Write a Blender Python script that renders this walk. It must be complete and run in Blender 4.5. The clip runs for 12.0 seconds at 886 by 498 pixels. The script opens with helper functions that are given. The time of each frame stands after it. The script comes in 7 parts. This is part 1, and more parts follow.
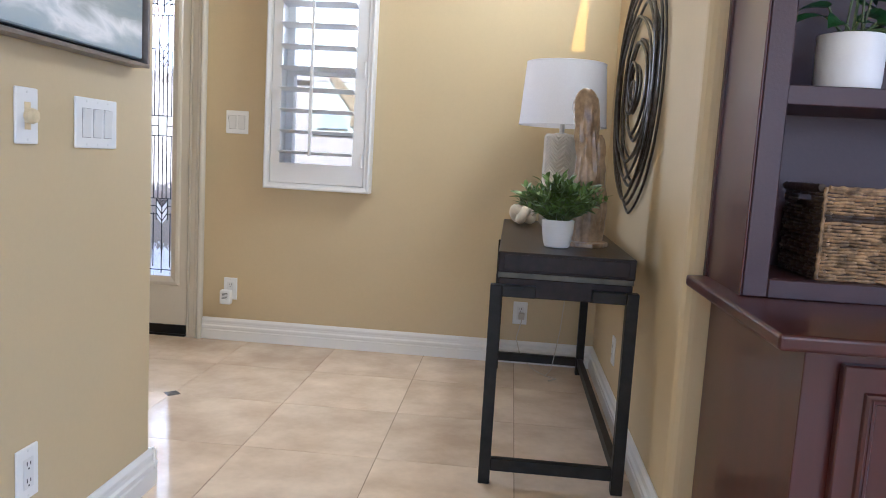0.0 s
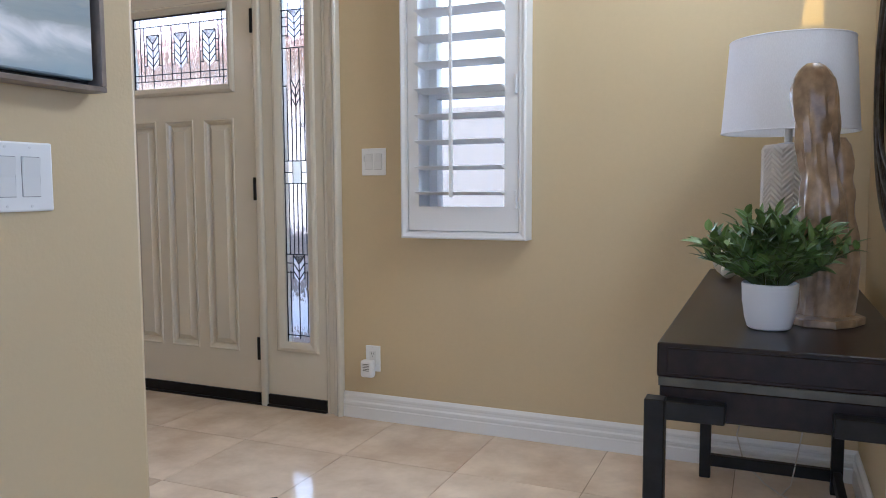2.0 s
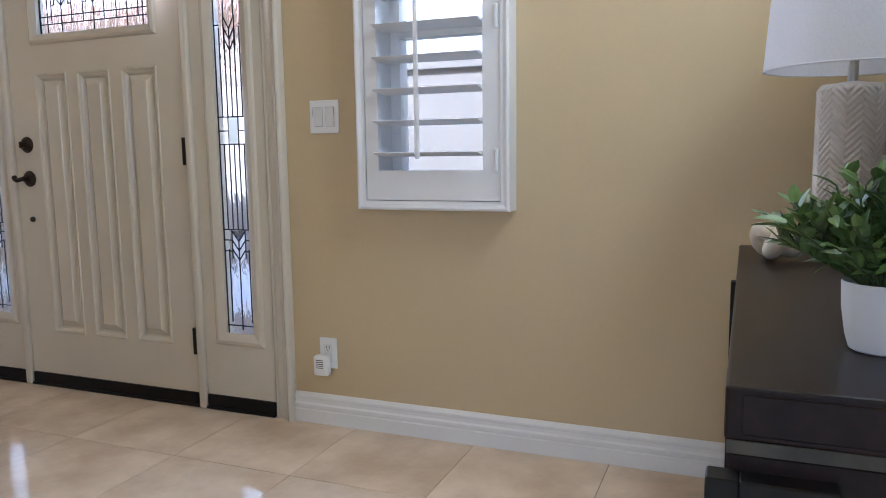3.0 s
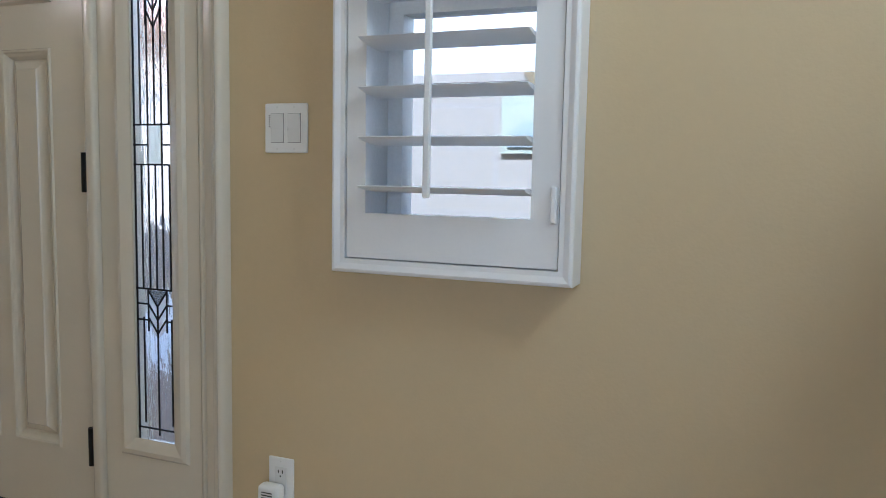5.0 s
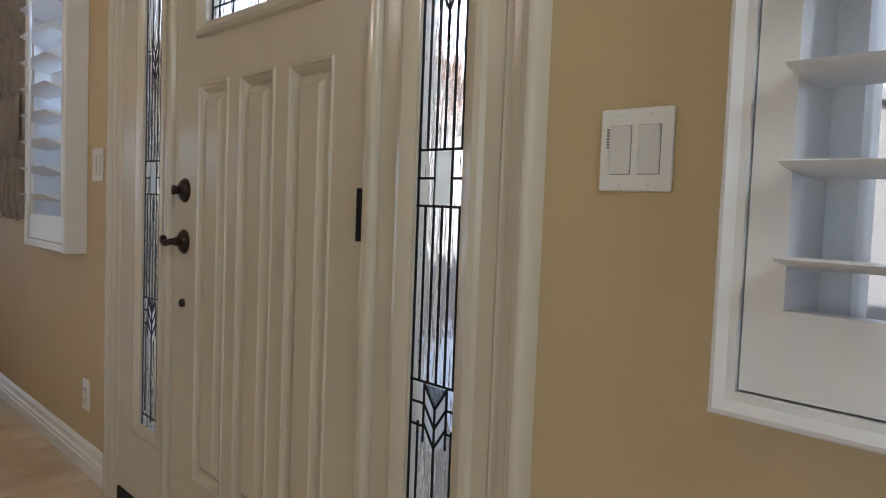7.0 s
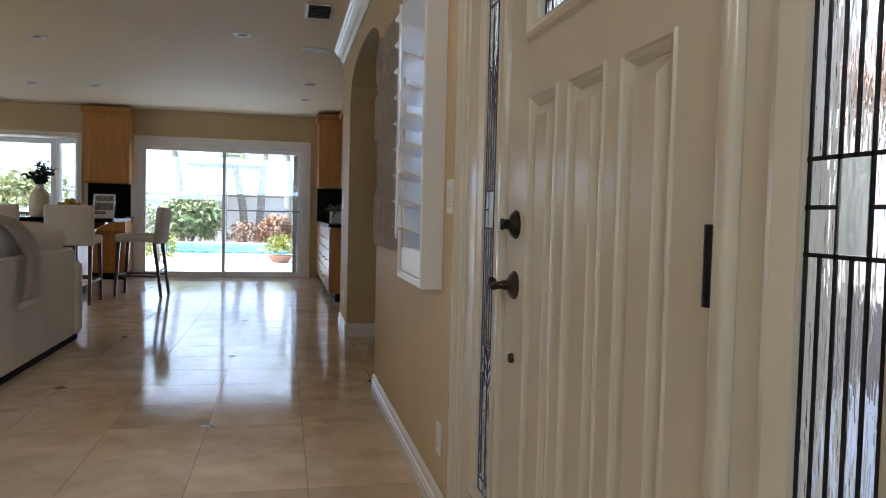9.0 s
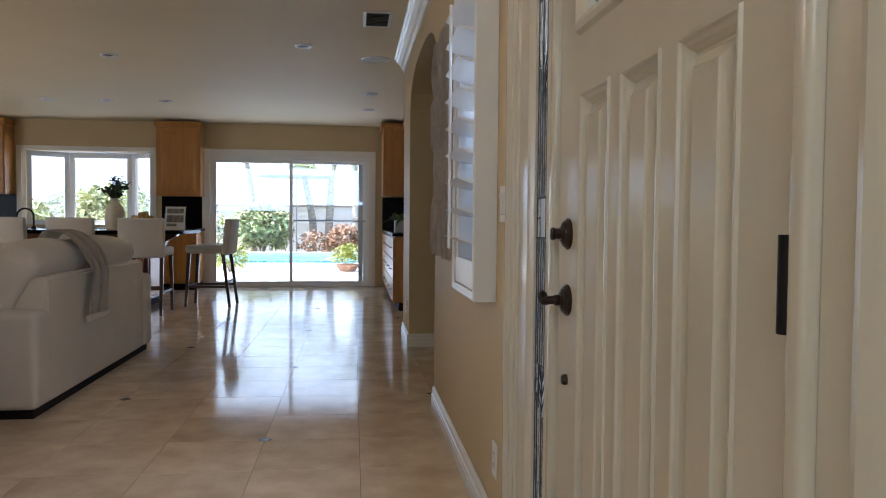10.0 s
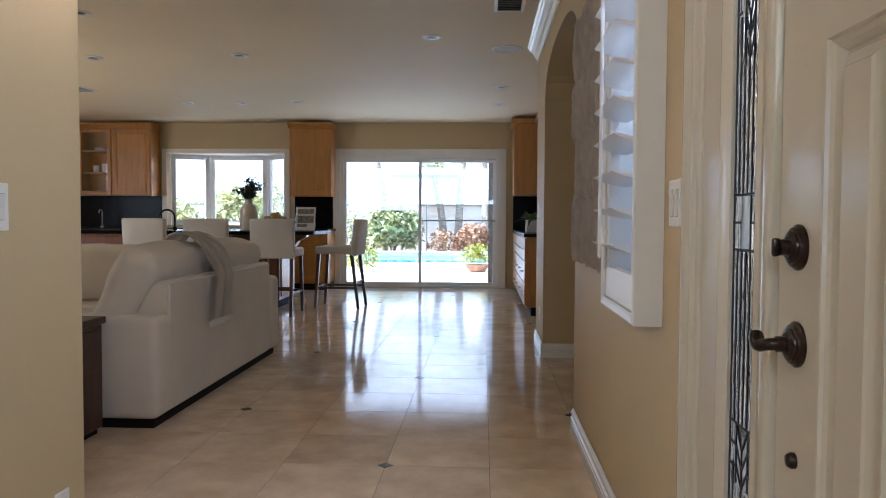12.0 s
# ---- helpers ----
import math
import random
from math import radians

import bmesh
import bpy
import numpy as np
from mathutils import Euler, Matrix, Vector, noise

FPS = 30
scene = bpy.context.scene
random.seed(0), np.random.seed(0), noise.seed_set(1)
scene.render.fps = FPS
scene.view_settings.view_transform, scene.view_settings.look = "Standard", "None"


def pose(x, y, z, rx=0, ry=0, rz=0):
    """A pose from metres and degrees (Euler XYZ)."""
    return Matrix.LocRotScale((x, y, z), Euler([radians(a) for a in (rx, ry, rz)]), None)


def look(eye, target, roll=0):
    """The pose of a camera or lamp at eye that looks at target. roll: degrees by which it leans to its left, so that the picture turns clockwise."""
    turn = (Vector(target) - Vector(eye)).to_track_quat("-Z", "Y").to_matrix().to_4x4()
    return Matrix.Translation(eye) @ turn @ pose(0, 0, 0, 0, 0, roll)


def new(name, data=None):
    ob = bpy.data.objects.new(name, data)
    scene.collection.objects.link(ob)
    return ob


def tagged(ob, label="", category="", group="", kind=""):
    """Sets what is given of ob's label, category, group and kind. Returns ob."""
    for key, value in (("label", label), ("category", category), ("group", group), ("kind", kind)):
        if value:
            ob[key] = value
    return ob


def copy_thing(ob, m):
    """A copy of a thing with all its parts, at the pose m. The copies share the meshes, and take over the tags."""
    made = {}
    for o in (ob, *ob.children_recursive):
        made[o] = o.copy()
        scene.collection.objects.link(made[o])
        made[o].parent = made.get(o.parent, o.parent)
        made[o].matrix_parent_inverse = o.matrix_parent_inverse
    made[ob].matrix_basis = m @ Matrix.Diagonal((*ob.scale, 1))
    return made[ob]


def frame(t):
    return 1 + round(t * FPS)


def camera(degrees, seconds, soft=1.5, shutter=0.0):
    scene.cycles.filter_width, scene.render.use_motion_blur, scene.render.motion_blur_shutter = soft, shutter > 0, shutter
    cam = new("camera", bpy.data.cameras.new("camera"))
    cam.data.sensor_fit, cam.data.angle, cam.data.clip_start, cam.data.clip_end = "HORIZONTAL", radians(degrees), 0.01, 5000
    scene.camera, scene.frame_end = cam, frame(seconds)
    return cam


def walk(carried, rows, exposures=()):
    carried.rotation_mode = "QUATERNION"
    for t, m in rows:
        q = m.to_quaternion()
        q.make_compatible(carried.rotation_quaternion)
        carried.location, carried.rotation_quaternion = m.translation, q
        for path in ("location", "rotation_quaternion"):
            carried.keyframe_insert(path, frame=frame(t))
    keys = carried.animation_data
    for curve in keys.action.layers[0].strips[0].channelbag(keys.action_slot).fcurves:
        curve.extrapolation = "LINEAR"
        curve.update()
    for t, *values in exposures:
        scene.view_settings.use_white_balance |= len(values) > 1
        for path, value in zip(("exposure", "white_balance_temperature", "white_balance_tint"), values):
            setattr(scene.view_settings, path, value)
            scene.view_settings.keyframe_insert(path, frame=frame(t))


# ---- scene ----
cam = camera(61.1, 12.0, soft=1.0)
PATH = [
    (0, (0.001, -0.008, 1.001), (-0.169, 1.971, 0.763), 3.3),
    (0.5, (0.117, 0.205, 0.986), (-0.335, 2.135, 0.723), 3.0),
    (1, (0.2, 0.408, 1.005), (-0.473, 2.279, 0.783), 2.1),
    (1.5, (0.196, 0.646, 1.038), (-0.565, 2.489, 0.887), 0.6),
    (2, (0.156, 0.876, 1.016), (-0.637, 2.705, 0.852), -0.3),
    (2.5, (0.098, 1.112, 1.014), (-0.713, 2.93, 0.823), -1.0),
    (3, (-0.009, 1.393, 0.998), (-0.755, 3.23, 0.741), -0.8),
    (3.2, (-0.102, 1.455, 1.018), (-0.784, 3.309, 0.708), -1.0),
    (4.8, (-0.349, 2.139, 1.0), (-1.064, 3.997, 0.804), 1.1),
    (5, (-0.401, 2.207, 1.019), (-1.132, 4.059, 0.828), 1.1),
    (5.5, (-0.507, 2.38, 1.024), (-1.383, 4.171, 0.869), 1.9),
    (6, (-0.613, 2.561, 1.038), (-1.681, 4.247, 0.895), 1.5),
    (6.5, (-0.737, 2.698, 1.048), (-1.974, 4.265, 0.932), 1.7),
    (7, (-0.806, 2.821, 1.041), (-2.275, 4.173, 0.921), 2.2),
    (7.5, (-0.85, 2.96, 1.047), (-2.56, 3.99, 0.927), 2.8),
    (7.7, (-0.878, 2.997, 1.048), (-2.648, 3.921, 0.931), 2.9),
    (9.3, (-1.198, 3.208, 1.073), (-3.167, 3.551, 0.992), 1.1),
    (9.5, (-1.217, 3.229, 1.075), (-3.192, 3.531, 0.999), 1.0),
    (10, (-1.269, 3.25, 1.076), (-3.253, 3.487, 1.002), 0.5),
    (10.5, (-1.369, 3.242, 1.089), (-3.357, 3.441, 1.019), 0.0),
    (11, (-1.502, 3.222, 1.091), (-3.493, 3.395, 1.017), -0.4),
    (11.5, (-1.598, 3.216, 1.088), (-3.595, 3.284, 1.007), -0.4),
    (12, (-1.718, 3.247, 1.09), (-3.713, 3.141, 1.01), 0.3),
]
EXPOSURES = [(0.0, 2.33, 4700, 13), (1.0, 2.06, 4450, 12), (2.5, 2.0, 4500, 13), (5.0, 1.87, 4400, 7), (6.5, 1.5, 4800, 10), (7.5, 1.87, 4900, 8), (9.3, 1.72, 4900, 9), (12.0, 2.0, 4850, 11)]
walk(cam, [(t, look(eye, target, roll)) for t, eye, target, roll in PATH], EXPOSURES)

# ---- world, sun, large lights ----
SUN_EL, SUN_AZ = 50.0, 176.0          # degrees; azimuth clockwise from north (+y)
world = bpy.data.worlds.new("sky_world")
scene.world = world
world.use_nodes = True
wn = world.node_tree
sky = wn.nodes.new("ShaderNodeTexSky")
sky.sky_type = "NISHITA"
sky.sun_disc = False
sky.sun_elevation, sky.sun_rotation = radians(SUN_EL), radians(SUN_AZ)
wn.links.new(sky.outputs[0], wn.nodes["Background"].inputs[0])
wn.nodes["Background"].inputs[1].default_value = 0.14
sky.dust_density, sky.air_density = 2.0, 1.6
sun_data = bpy.data.lights.new("sun", "SUN")
sun_data.energy, sun_data.angle, sun_data.color = 5.0, radians(0.55), (1.0, 0.91, 0.76)
sun_dir = Vector((math.sin(radians(SUN_AZ)) * math.cos(radians(SUN_EL)), math.cos(radians(SUN_AZ)) * math.cos(radians(SUN_EL)), math.sin(radians(SUN_EL))))
new("sun", sun_data).matrix_basis = look(sun_dir * 30, (0, 0, 0))


def window_light(name, at, target, w, h, watts, color):
    """An area lamp standing in for daylight at a seen or assumed opening."""
    d = bpy.data.lights.new(name, "AREA")
    d.shape, d.size, d.size_y, d.energy, d.color = "RECTANGLE", w, h, watts, color
    new(name, d).matrix_basis = look(at, target)


# Added fill from the unseen south side; the opening there is assumed.
window_light("south_fill_light", (0.9, -2.9, 1.5), (0.9, 0, 1.4), 3.4, 1.7, 6.0, (0.96, 0.95, 0.94))
# Added cool fill for the partition, set at an unseen, assumed opening.
window_light("east_fill_light", (3.1, -0.4, 1.3), (0, 0.2, 1.1), 2.4, 1.8, 3.6, (0.40, 0.65, 1.0))
# Added fill to brighten the great room; its opening is assumed, unseen.
window_light("great_room_fill_light", (-8.0, -4.4, 1.5), (-8.6, 0, 2.2), 3.0, 1.6, 7.6, (1.0, 0.91, 0.76))
window_light("patio_door_light", (-13.5, 2.25, 1.05), (-9, 2.25, 3.2), 2.3, 1.9, 3.0, (0.80, 0.88, 1.0))
# Added lamp, unseen; stands in for sun bounced off the upper console wall.
window_light("high_fill_light", (0.50, 2.95, 2.30), (-0.75, 3.05, 1.35), 0.70, 0.40, 5.2, (1.0, 0.90, 0.70))
for sx, watts in ((-0.965, 3.2), (-3.988, 1.2)):
    window_light("shutter_window_light", (sx, 3.56, 1.42), (sx, 2.4, 1.42), 0.38, 1.0, watts, (1.0, 0.95, 0.88))
window_light("louvre_sky_light", (-3.988, 3.772, 1.42), (-3.988, 2.6, 0.75), 0.38, 1.0, 0.24, (0.78, 0.88, 1.0))
hall = bpy.data.lights.new("sconce_light", "POINT")
hall.energy, hall.color, hall.shadow_soft_size = 2.1, (1.0, 0.72, 0.54), 0.05
new("sconce_light", hall).location = (-3.66, 2.145, 1.99)

# ---- materials ----
def mat(name, color, rough=0.5, metal=0.0, var=0.08, scale=6.0, fine=0.04, fine_scale=120.0, bump=0.05, bump_scale=150.0, stretch=(1, 1, 1),
        random_amount=0.0, coat=0.0, spec=0.5, sheen=0.0, color2=None, contrast=0.5, rough_var=0.0):
    """A surface with broad mottling, fine grain and relief, in object space at real size."""
    m = bpy.data.materials.new(name)
    m.use_nodes = True
    nt = m.node_tree
    N, Lk = nt.nodes, nt.links
    b = N["Principled BSDF"]
    b.inputs["Roughness"].default_value, b.inputs["Metallic"].default_value = rough, metal
    b.inputs["Coat Weight"].default_value = coat
    b.inputs["Coat Roughness"].default_value = 0.12
    b.inputs["Specular IOR Level"].default_value = spec
    b.inputs["Sheen Weight"].default_value = sheen
    tc = N.new("ShaderNodeTexCoord")
    mp = N.new("ShaderNodeMapping")
    mp.inputs["Scale"].default_value = stretch
    Lk.new(tc.outputs["Object"], mp.inputs[0])
    n1 = N.new("ShaderNodeTexNoise")
    n1.inputs["Scale"].default_value, n1.inputs["Detail"].default_value = scale, 5
    n2 = N.new("ShaderNodeTexNoise")
    n2.inputs["Scale"].default_value, n2.inputs["Detail"].default_value = fine_scale, 3
    if random_amount:
        oi = N.new("ShaderNodeObjectInfo")
        ad = N.new("ShaderNodeVectorMath")
        ad.operation = "MULTIPLY_ADD"
        ad.inputs[1].default_value = (37, 61, 17)
        Lk.new(oi.outputs["Random"], ad.inputs[0])
        Lk.new(mp.outputs[0], ad.inputs[2])
        src = ad.outputs[0]
    else:
        src = mp.outputs[0]
    Lk.new(src, n1.inputs["Vector"])
    Lk.new(src, n2.inputs["Vector"])
    ramp = N.new("ShaderNodeValToRGB")
    ramp.color_ramp.elements[0].position, ramp.color_ramp.elements[1].position = max(0.0, 0.5 - contrast / 2), min(1.0, 0.5 + contrast / 2)
    c2 = color2 or tuple(c * (1 - 2 * var) for c in color)
    ramp.color_ramp.elements[0].color, ramp.color_ramp.elements[1].color = (*c2, 1), (*[min(1, c * (1 + (0 if color2 else var))) for c in color], 1)
    Lk.new(n1.outputs[0], ramp.inputs[0])
    mr = N.new("ShaderNodeMapRange")
    mr.inputs["To Min"].default_value, mr.inputs["To Max"].default_value = 1 - fine * 2, 1 + fine * 2
    Lk.new(n2.outputs[0], mr.inputs[0])
    mul = N.new("ShaderNodeVectorMath")
    mul.operation = "MULTIPLY"
    Lk.new(ramp.outputs[0], mul.inputs[0])
    Lk.new(mr.outputs[0], mul.inputs[1])
    out = mul.outputs[0]
    if random_amount:
        mr2 = N.new("ShaderNodeMapRange")
        mr2.inputs["To Min"].default_value, mr2.inputs["To Max"].default_value = 1 - random_amount, 1 + random_amount
        Lk.new(oi.outputs["Random"], mr2.inputs[0])
        mul2 = N.new("ShaderNodeVectorMath")
        mul2.operation = "MULTIPLY"
        Lk.new(out, mul2.inputs[0])
        Lk.new(mr2.outputs[0], mul2.inputs[1])
        out = mul2.outputs[0]
    Lk.new(out, b.inputs["Base Color"])
    if rough_var:
        mr3 = N.new("ShaderNodeMapRange")
        mr3.inputs["To Min"].default_value, mr3.inputs["To Max"].default_value = max(0.02, rough - rough_var), rough + rough_var
        Lk.new(n1.outputs[0], mr3.inputs[0])
        Lk.new(mr3.outputs[0], b.inputs["Roughness"])
    if bump:
        n3 = N.new("ShaderNodeTexNoise")
        n3.inputs["Scale"].default_value, n3.inputs["Detail"].default_value = bump_scale, 2
        Lk.new(src, n3.inputs["Vector"])
        bp = N.new("ShaderNodeBump")
        bp.inputs["Strength"].default_value, bp.inputs["Distance"].default_value = min(1.0, bump * 4), 0.002
        Lk.new(n3.outputs[0], bp.inputs["Height"])
        Lk.new(bp.outputs[0], b.inputs["Normal"])
    return m


def glass_mat(name, color=(1, 1, 1), rough=0.0, wavy=0.0, wave_scale=(40, 40, 8)):
    m = bpy.data.materials.new(name)
    m.use_nodes = True
    nt = m.node_tree
    b = nt.nodes["Principled BSDF"]
    b.inputs["Base Color"].default_value = (*color, 1)
    b.inputs["Transmission Weight"].default_value = 1.0
    b.inputs["Roughness"].default_value = rough
    b.inputs["IOR"].default_value = 1.45
    if wavy:
        tc = nt.nodes.new("ShaderNodeTexCoord")
        mp = nt.nodes.new("ShaderNodeMapping")
        mp.inputs["Scale"].default_value = wave_scale
        n = nt.nodes.new("ShaderNodeTexNoise")
        n.inputs["Scale"].default_value, n.inputs["Detail"].default_value = 1.0, 2
        bp = nt.nodes.new("ShaderNodeBump")
        bp.inputs["Strength"].default_value, bp.inputs["Distance"].default_value = wavy, 0.01
        nt.links.new(tc.outputs["Object"], mp.inputs[0])
        nt.links.new(mp.outputs[0], n.inputs["Vector"])
        nt.links.new(n.outputs[0], bp.inputs["Height"])
        nt.links.new(bp.outputs[0], b.inputs["Normal"])
    return m


M_WALL = mat("tan_wall_paint", (0.575, 0.462, 0.268), 0.62, var=0.025, scale=1.3, fine=0.012, fine_scale=60, bump=0.05, bump_scale=130)
M_CEIL = mat("ceiling_paint", (0.74, 0.635, 0.42), 0.7, var=0.02, scale=1.0, fine=0.01, bump=0.08, bump_scale=90)
M_TRIM = mat("white_trim_paint", (0.80, 0.79, 0.76), 0.32, var=0.015, scale=4, fine=0.01, bump=0.02, bump_scale=60)
M_DOOR = mat("cream_door_paint", (0.64, 0.595, 0.485), 0.19, var=0.02, scale=5, fine=0.01, bump=0.02, bump_scale=70)
M_SHUT = mat("white_shutter_paint", (0.80, 0.80, 0.80), 0.38, var=0.012, scale=5, fine=0.008, bump=0.015)
M_TILE = mat("honed_travertine_tile", (0.80, 0.665, 0.50), 0.10, spec=0.34, var=0.11, color2=(0.60, 0.465, 0.33), scale=5.0, fine=0.03, fine_scale=45, bump=0.012, bump_scale=25, random_amount=0.07, contrast=0.36, rough_var=0.05)
M_GROUT = mat("tile_grout", (0.27, 0.20, 0.135), 0.8, var=0.1, scale=20)
M_INSET = mat("dark_stone_inset", (0.07, 0.06, 0.05), 0.25, var=0.5, scale=120, fine=0.3, fine_scale=300)
M_BLACK = mat("black_rubber", (0.008, 0.0075, 0.0075), 0.5, spec=0.2, var=0.2, scale=20)
M_BRONZE = mat("oil_rubbed_bronze", (0.055, 0.042, 0.035), 0.3, metal=0.9, var=0.25, scale=40)
M_PLATE = mat("white_plastic", (0.82, 0.82, 0.80), 0.3, var=0.01, scale=8, fine=0.005, bump=0.0)
M_PLATE_DIM = mat("white_switch_face", (0.74, 0.74, 0.72), 0.33, var=0.01, scale=8, fine=0.005, bump=0.0)
M_KNOB = mat("aged_ivory_plastic", (0.72, 0.60, 0.36), 0.4, var=0.05, scale=30)
M_GAP = mat("grey_switch_gap", (0.14, 0.14, 0.135), 0.6, var=0.05)
M_SLOT = mat("dark_slot", (0.03, 0.03, 0.03), 0.6, var=0.1)
M_ESPRESSO = mat("espresso_wood", (0.020, 0.012, 0.009), 0.32, spec=0.22, var=0.25, scale=5, stretch=(9, 1, 9), fine=0.12, fine_scale=70, bump=0.02, bump_scale=90)
M_IRON = mat("blackened_iron", (0.020, 0.019, 0.017), 0.45, metal=0.1, spec=0.22, var=0.2, scale=25, fine=0.08, bump=0.03)
M_STRIP = mat("antique_brass_strip", (0.085, 0.078, 0.058), 0.42, metal=0.7, var=0.2, scale=20)
M_SHADE = mat("white_linen_shade", (0.78, 0.77, 0.80), 0.85, var=0.02, scale=6, fine=0.05, fine_scale=500, bump=0.05, bump_scale=500, stretch=(1, 1, 0.3))
M_CERAMIC = mat("glazed_ceramic", (0.66, 0.61, 0.53), 0.18, var=0.06, scale=20, bump=0.0)
M_STEEL = mat("brushed_steel", (0.55, 0.54, 0.52), 0.3, metal=1.0, var=0.05, scale=40)
M_POT = mat("matte_white_ceramic", (0.80, 0.78, 0.75), 0.45, var=0.015, scale=10, fine=0.01, bump=0.02, bump_scale=300)
M_LEAF = mat("green_leaf", (0.14, 0.22, 0.05), 0.42, var=0.45, scale=14, fine=0.1, fine_scale=90, contrast=0.4, bump=0.03)
M_LEAF2 = mat("deep_green_leaf", (0.03, 0.10, 0.025), 0.35, var=0.3, scale=10, fine=0.08)
M_LEAF3 = mat("dark_eucalyptus_leaf", (0.022, 0.035, 0.018), 0.5, var=0.3, scale=10)
M_STEM = mat("plant_stem", (0.10, 0.13, 0.04), 0.6, var=0.2, scale=30)
M_SOIL = mat("potting_soil", (0.03, 0.022, 0.015), 0.9, var=0.4, scale=120)
M_ROCK = mat("petrified_wood", (0.43, 0.30, 0.165), 0.30, var=0.3, scale=26, stretch=(1, 1, 0.75), fine=0.2, fine_scale=70, color2=(0.19, 0.125, 0.072), contrast=0.34, bump=0.06, bump_scale=45)
M_KNOT = mat("cream_stoneware", (0.72, 0.64, 0.50), 0.5, var=0.08, scale=25, fine=0.03, bump=0.04)
M_WIRE = mat("pewter_wire", (0.10, 0.09, 0.085), 0.33, metal=0.85, var=0.3, scale=40, fine=0.1)
M_MAHOG = mat("burgundy_mahogany", (0.064, 0.0125, 0.0095), 0.30, var=0.18, scale=3, stretch=(6, 6, 0.7), fine=0.06, fine_scale=60, bump=0.012, coat=0.25)
# Mahogany with the window's cool light put into its colour, for interior and stiles.
M_MAHOG_TINT = mat("mahogany_window_tint", (0.052, 0.020, 0.020), 0.40, var=0.12, scale=3, fine=0.04)
M_BASKET = mat("seagrass_weave", (0.36, 0.22, 0.10), 0.7, var=0.35, scale=45, fine=0.15, fine_scale=160, contrast=0.4, bump=0.1)
# For the basket's dark band, and for shade painted on liner and side.
M_BASKET_D = mat("seagrass_band_and_shade", (0.075, 0.045, 0.028), 0.65, var=0.3, scale=45, fine=0.15, bump=0.1)
M_FRAME = mat("silver_brown_floater_frame", (0.25, 0.21, 0.18), 0.38, metal=0.4, var=0.15, scale=20)
M_FRAME_IN = mat("black_frame_inset", (0.012, 0.012, 0.014), 0.4, var=0.1)
M_LEAD = mat("lead_came", (0.022, 0.022, 0.024), 0.42, metal=0.6, var=0.2, scale=60)
M_GLASS = glass_mat("clear_window_glass")
M_GLASS_T = glass_mat("textured_art_glass", (0.95, 0.96, 1.0), 0.04, 0.28, (95, 95, 16))
M_GLASS_W = glass_mat("white_opal_glass", (0.97, 0.98, 1.0), 0.55)
M_GLASS_D = glass_mat("smoke_grey_glass", (0.32, 0.33, 0.34), 0.25, 0.2, (60, 60, 20))
M_GLASS_F = glass_mat("frosted_green_glass", (0.72, 0.76, 0.70), 0.45, 0.2, (60, 60, 60))
M_SOFA = mat("oatmeal_linen_upholstery", (0.77, 0.71, 0.63), 0.9, var=0.03, scale=4, fine=0.07, fine_scale=420, bump=0.12, bump_scale=420, sheen=0.15)
M_THROW = mat("cream_knit_throw", (0.74, 0.68, 0.60), 0.95, var=0.05, scale=8, fine=0.12, fine_scale=300, bump=0.2, bump_scale=240, sheen=0.2)
M_STOOLF = mat("cream_stool_fabric", (0.63, 0.59, 0.53), 0.9, var=0.03, scale=6, fine=0.05, fine_scale=400, bump=0.08, bump_scale=400, sheen=0.15)
M_WALNUT = mat("dark_walnut", (0.085, 0.043, 0.024), 0.35, var=0.25, scale=5, stretch=(5, 5, 0.8), fine=0.08)
M_MAPLE = mat("honey_maple_cabinet", (0.46, 0.215, 0.046), 0.36, var=0.12, scale=3, stretch=(7, 7, 0.8), fine=0.06, fine_scale=60, bump=0.015)
M_CHERRY = mat("cherry_island_panel", (0.22, 0.085, 0.035), 0.3, var=0.18, scale=3, stretch=(6, 6, 0.8), fine=0.06)
M_GRANITE = mat("black_granite", (0.004, 0.004, 0.0045), 0.22, spec=0.12, var=0.5, scale=90, fine=0.3, fine_scale=300)
M_BLUE = mat("navy_cushion_fabric", (0.03, 0.05, 0.11), 0.9, var=0.1, scale=20, fine=0.06, fine_scale=400)
M_PAPERART = mat("handmade_paper", (0.60, 0.545, 0.48), 0.75, var=0.1, scale=14, fine=0.05, fine_scale=90, bump=0.1, bump_scale=60)
M_WINFRAME = mat("white_vinyl", (0.80, 0.80, 0.79), 0.4, var=0.01, scale=8, bump=0.0)
M_ALU = mat("grey_aluminium", (0.40, 0.42, 0.43), 0.4, metal=0.6, var=0.06, scale=20)
M_FRUIT = mat("lemon_skin", (0.45, 0.28, 0.05), 0.4, var=0.25, scale=30)
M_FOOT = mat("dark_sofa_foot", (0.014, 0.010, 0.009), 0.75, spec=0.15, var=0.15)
M_CONC = mat("pale_patio_concrete", (0.72, 0.68, 0.61), 0.8, var=0.08, scale=1.5, fine=0.06, fine_scale=80, bump=0.08)
M_GROUND = mat("dry_garden_ground", (0.26, 0.21, 0.14), 0.9, var=0.25, scale=0.8, fine=0.15, fine_scale=30, bump=0.2)
M_STUCCO = mat("cream_stucco", (0.84, 0.80, 0.73), 0.85, var=0.05, scale=1.2, fine=0.05, fine_scale=90, bump=0.2, bump_scale=90)
M_PALETILE = mat("pale_grey_stucco", (0.36, 0.31, 0.265), 0.85, var=0.04, scale=1.2, fine=0.05, bump=0.2, bump_scale=90)
M_WATER = mat("pool_water", (0.05, 0.40, 0.52), 0.05, var=0.2, scale=2, bump=0.15, bump_scale=3)
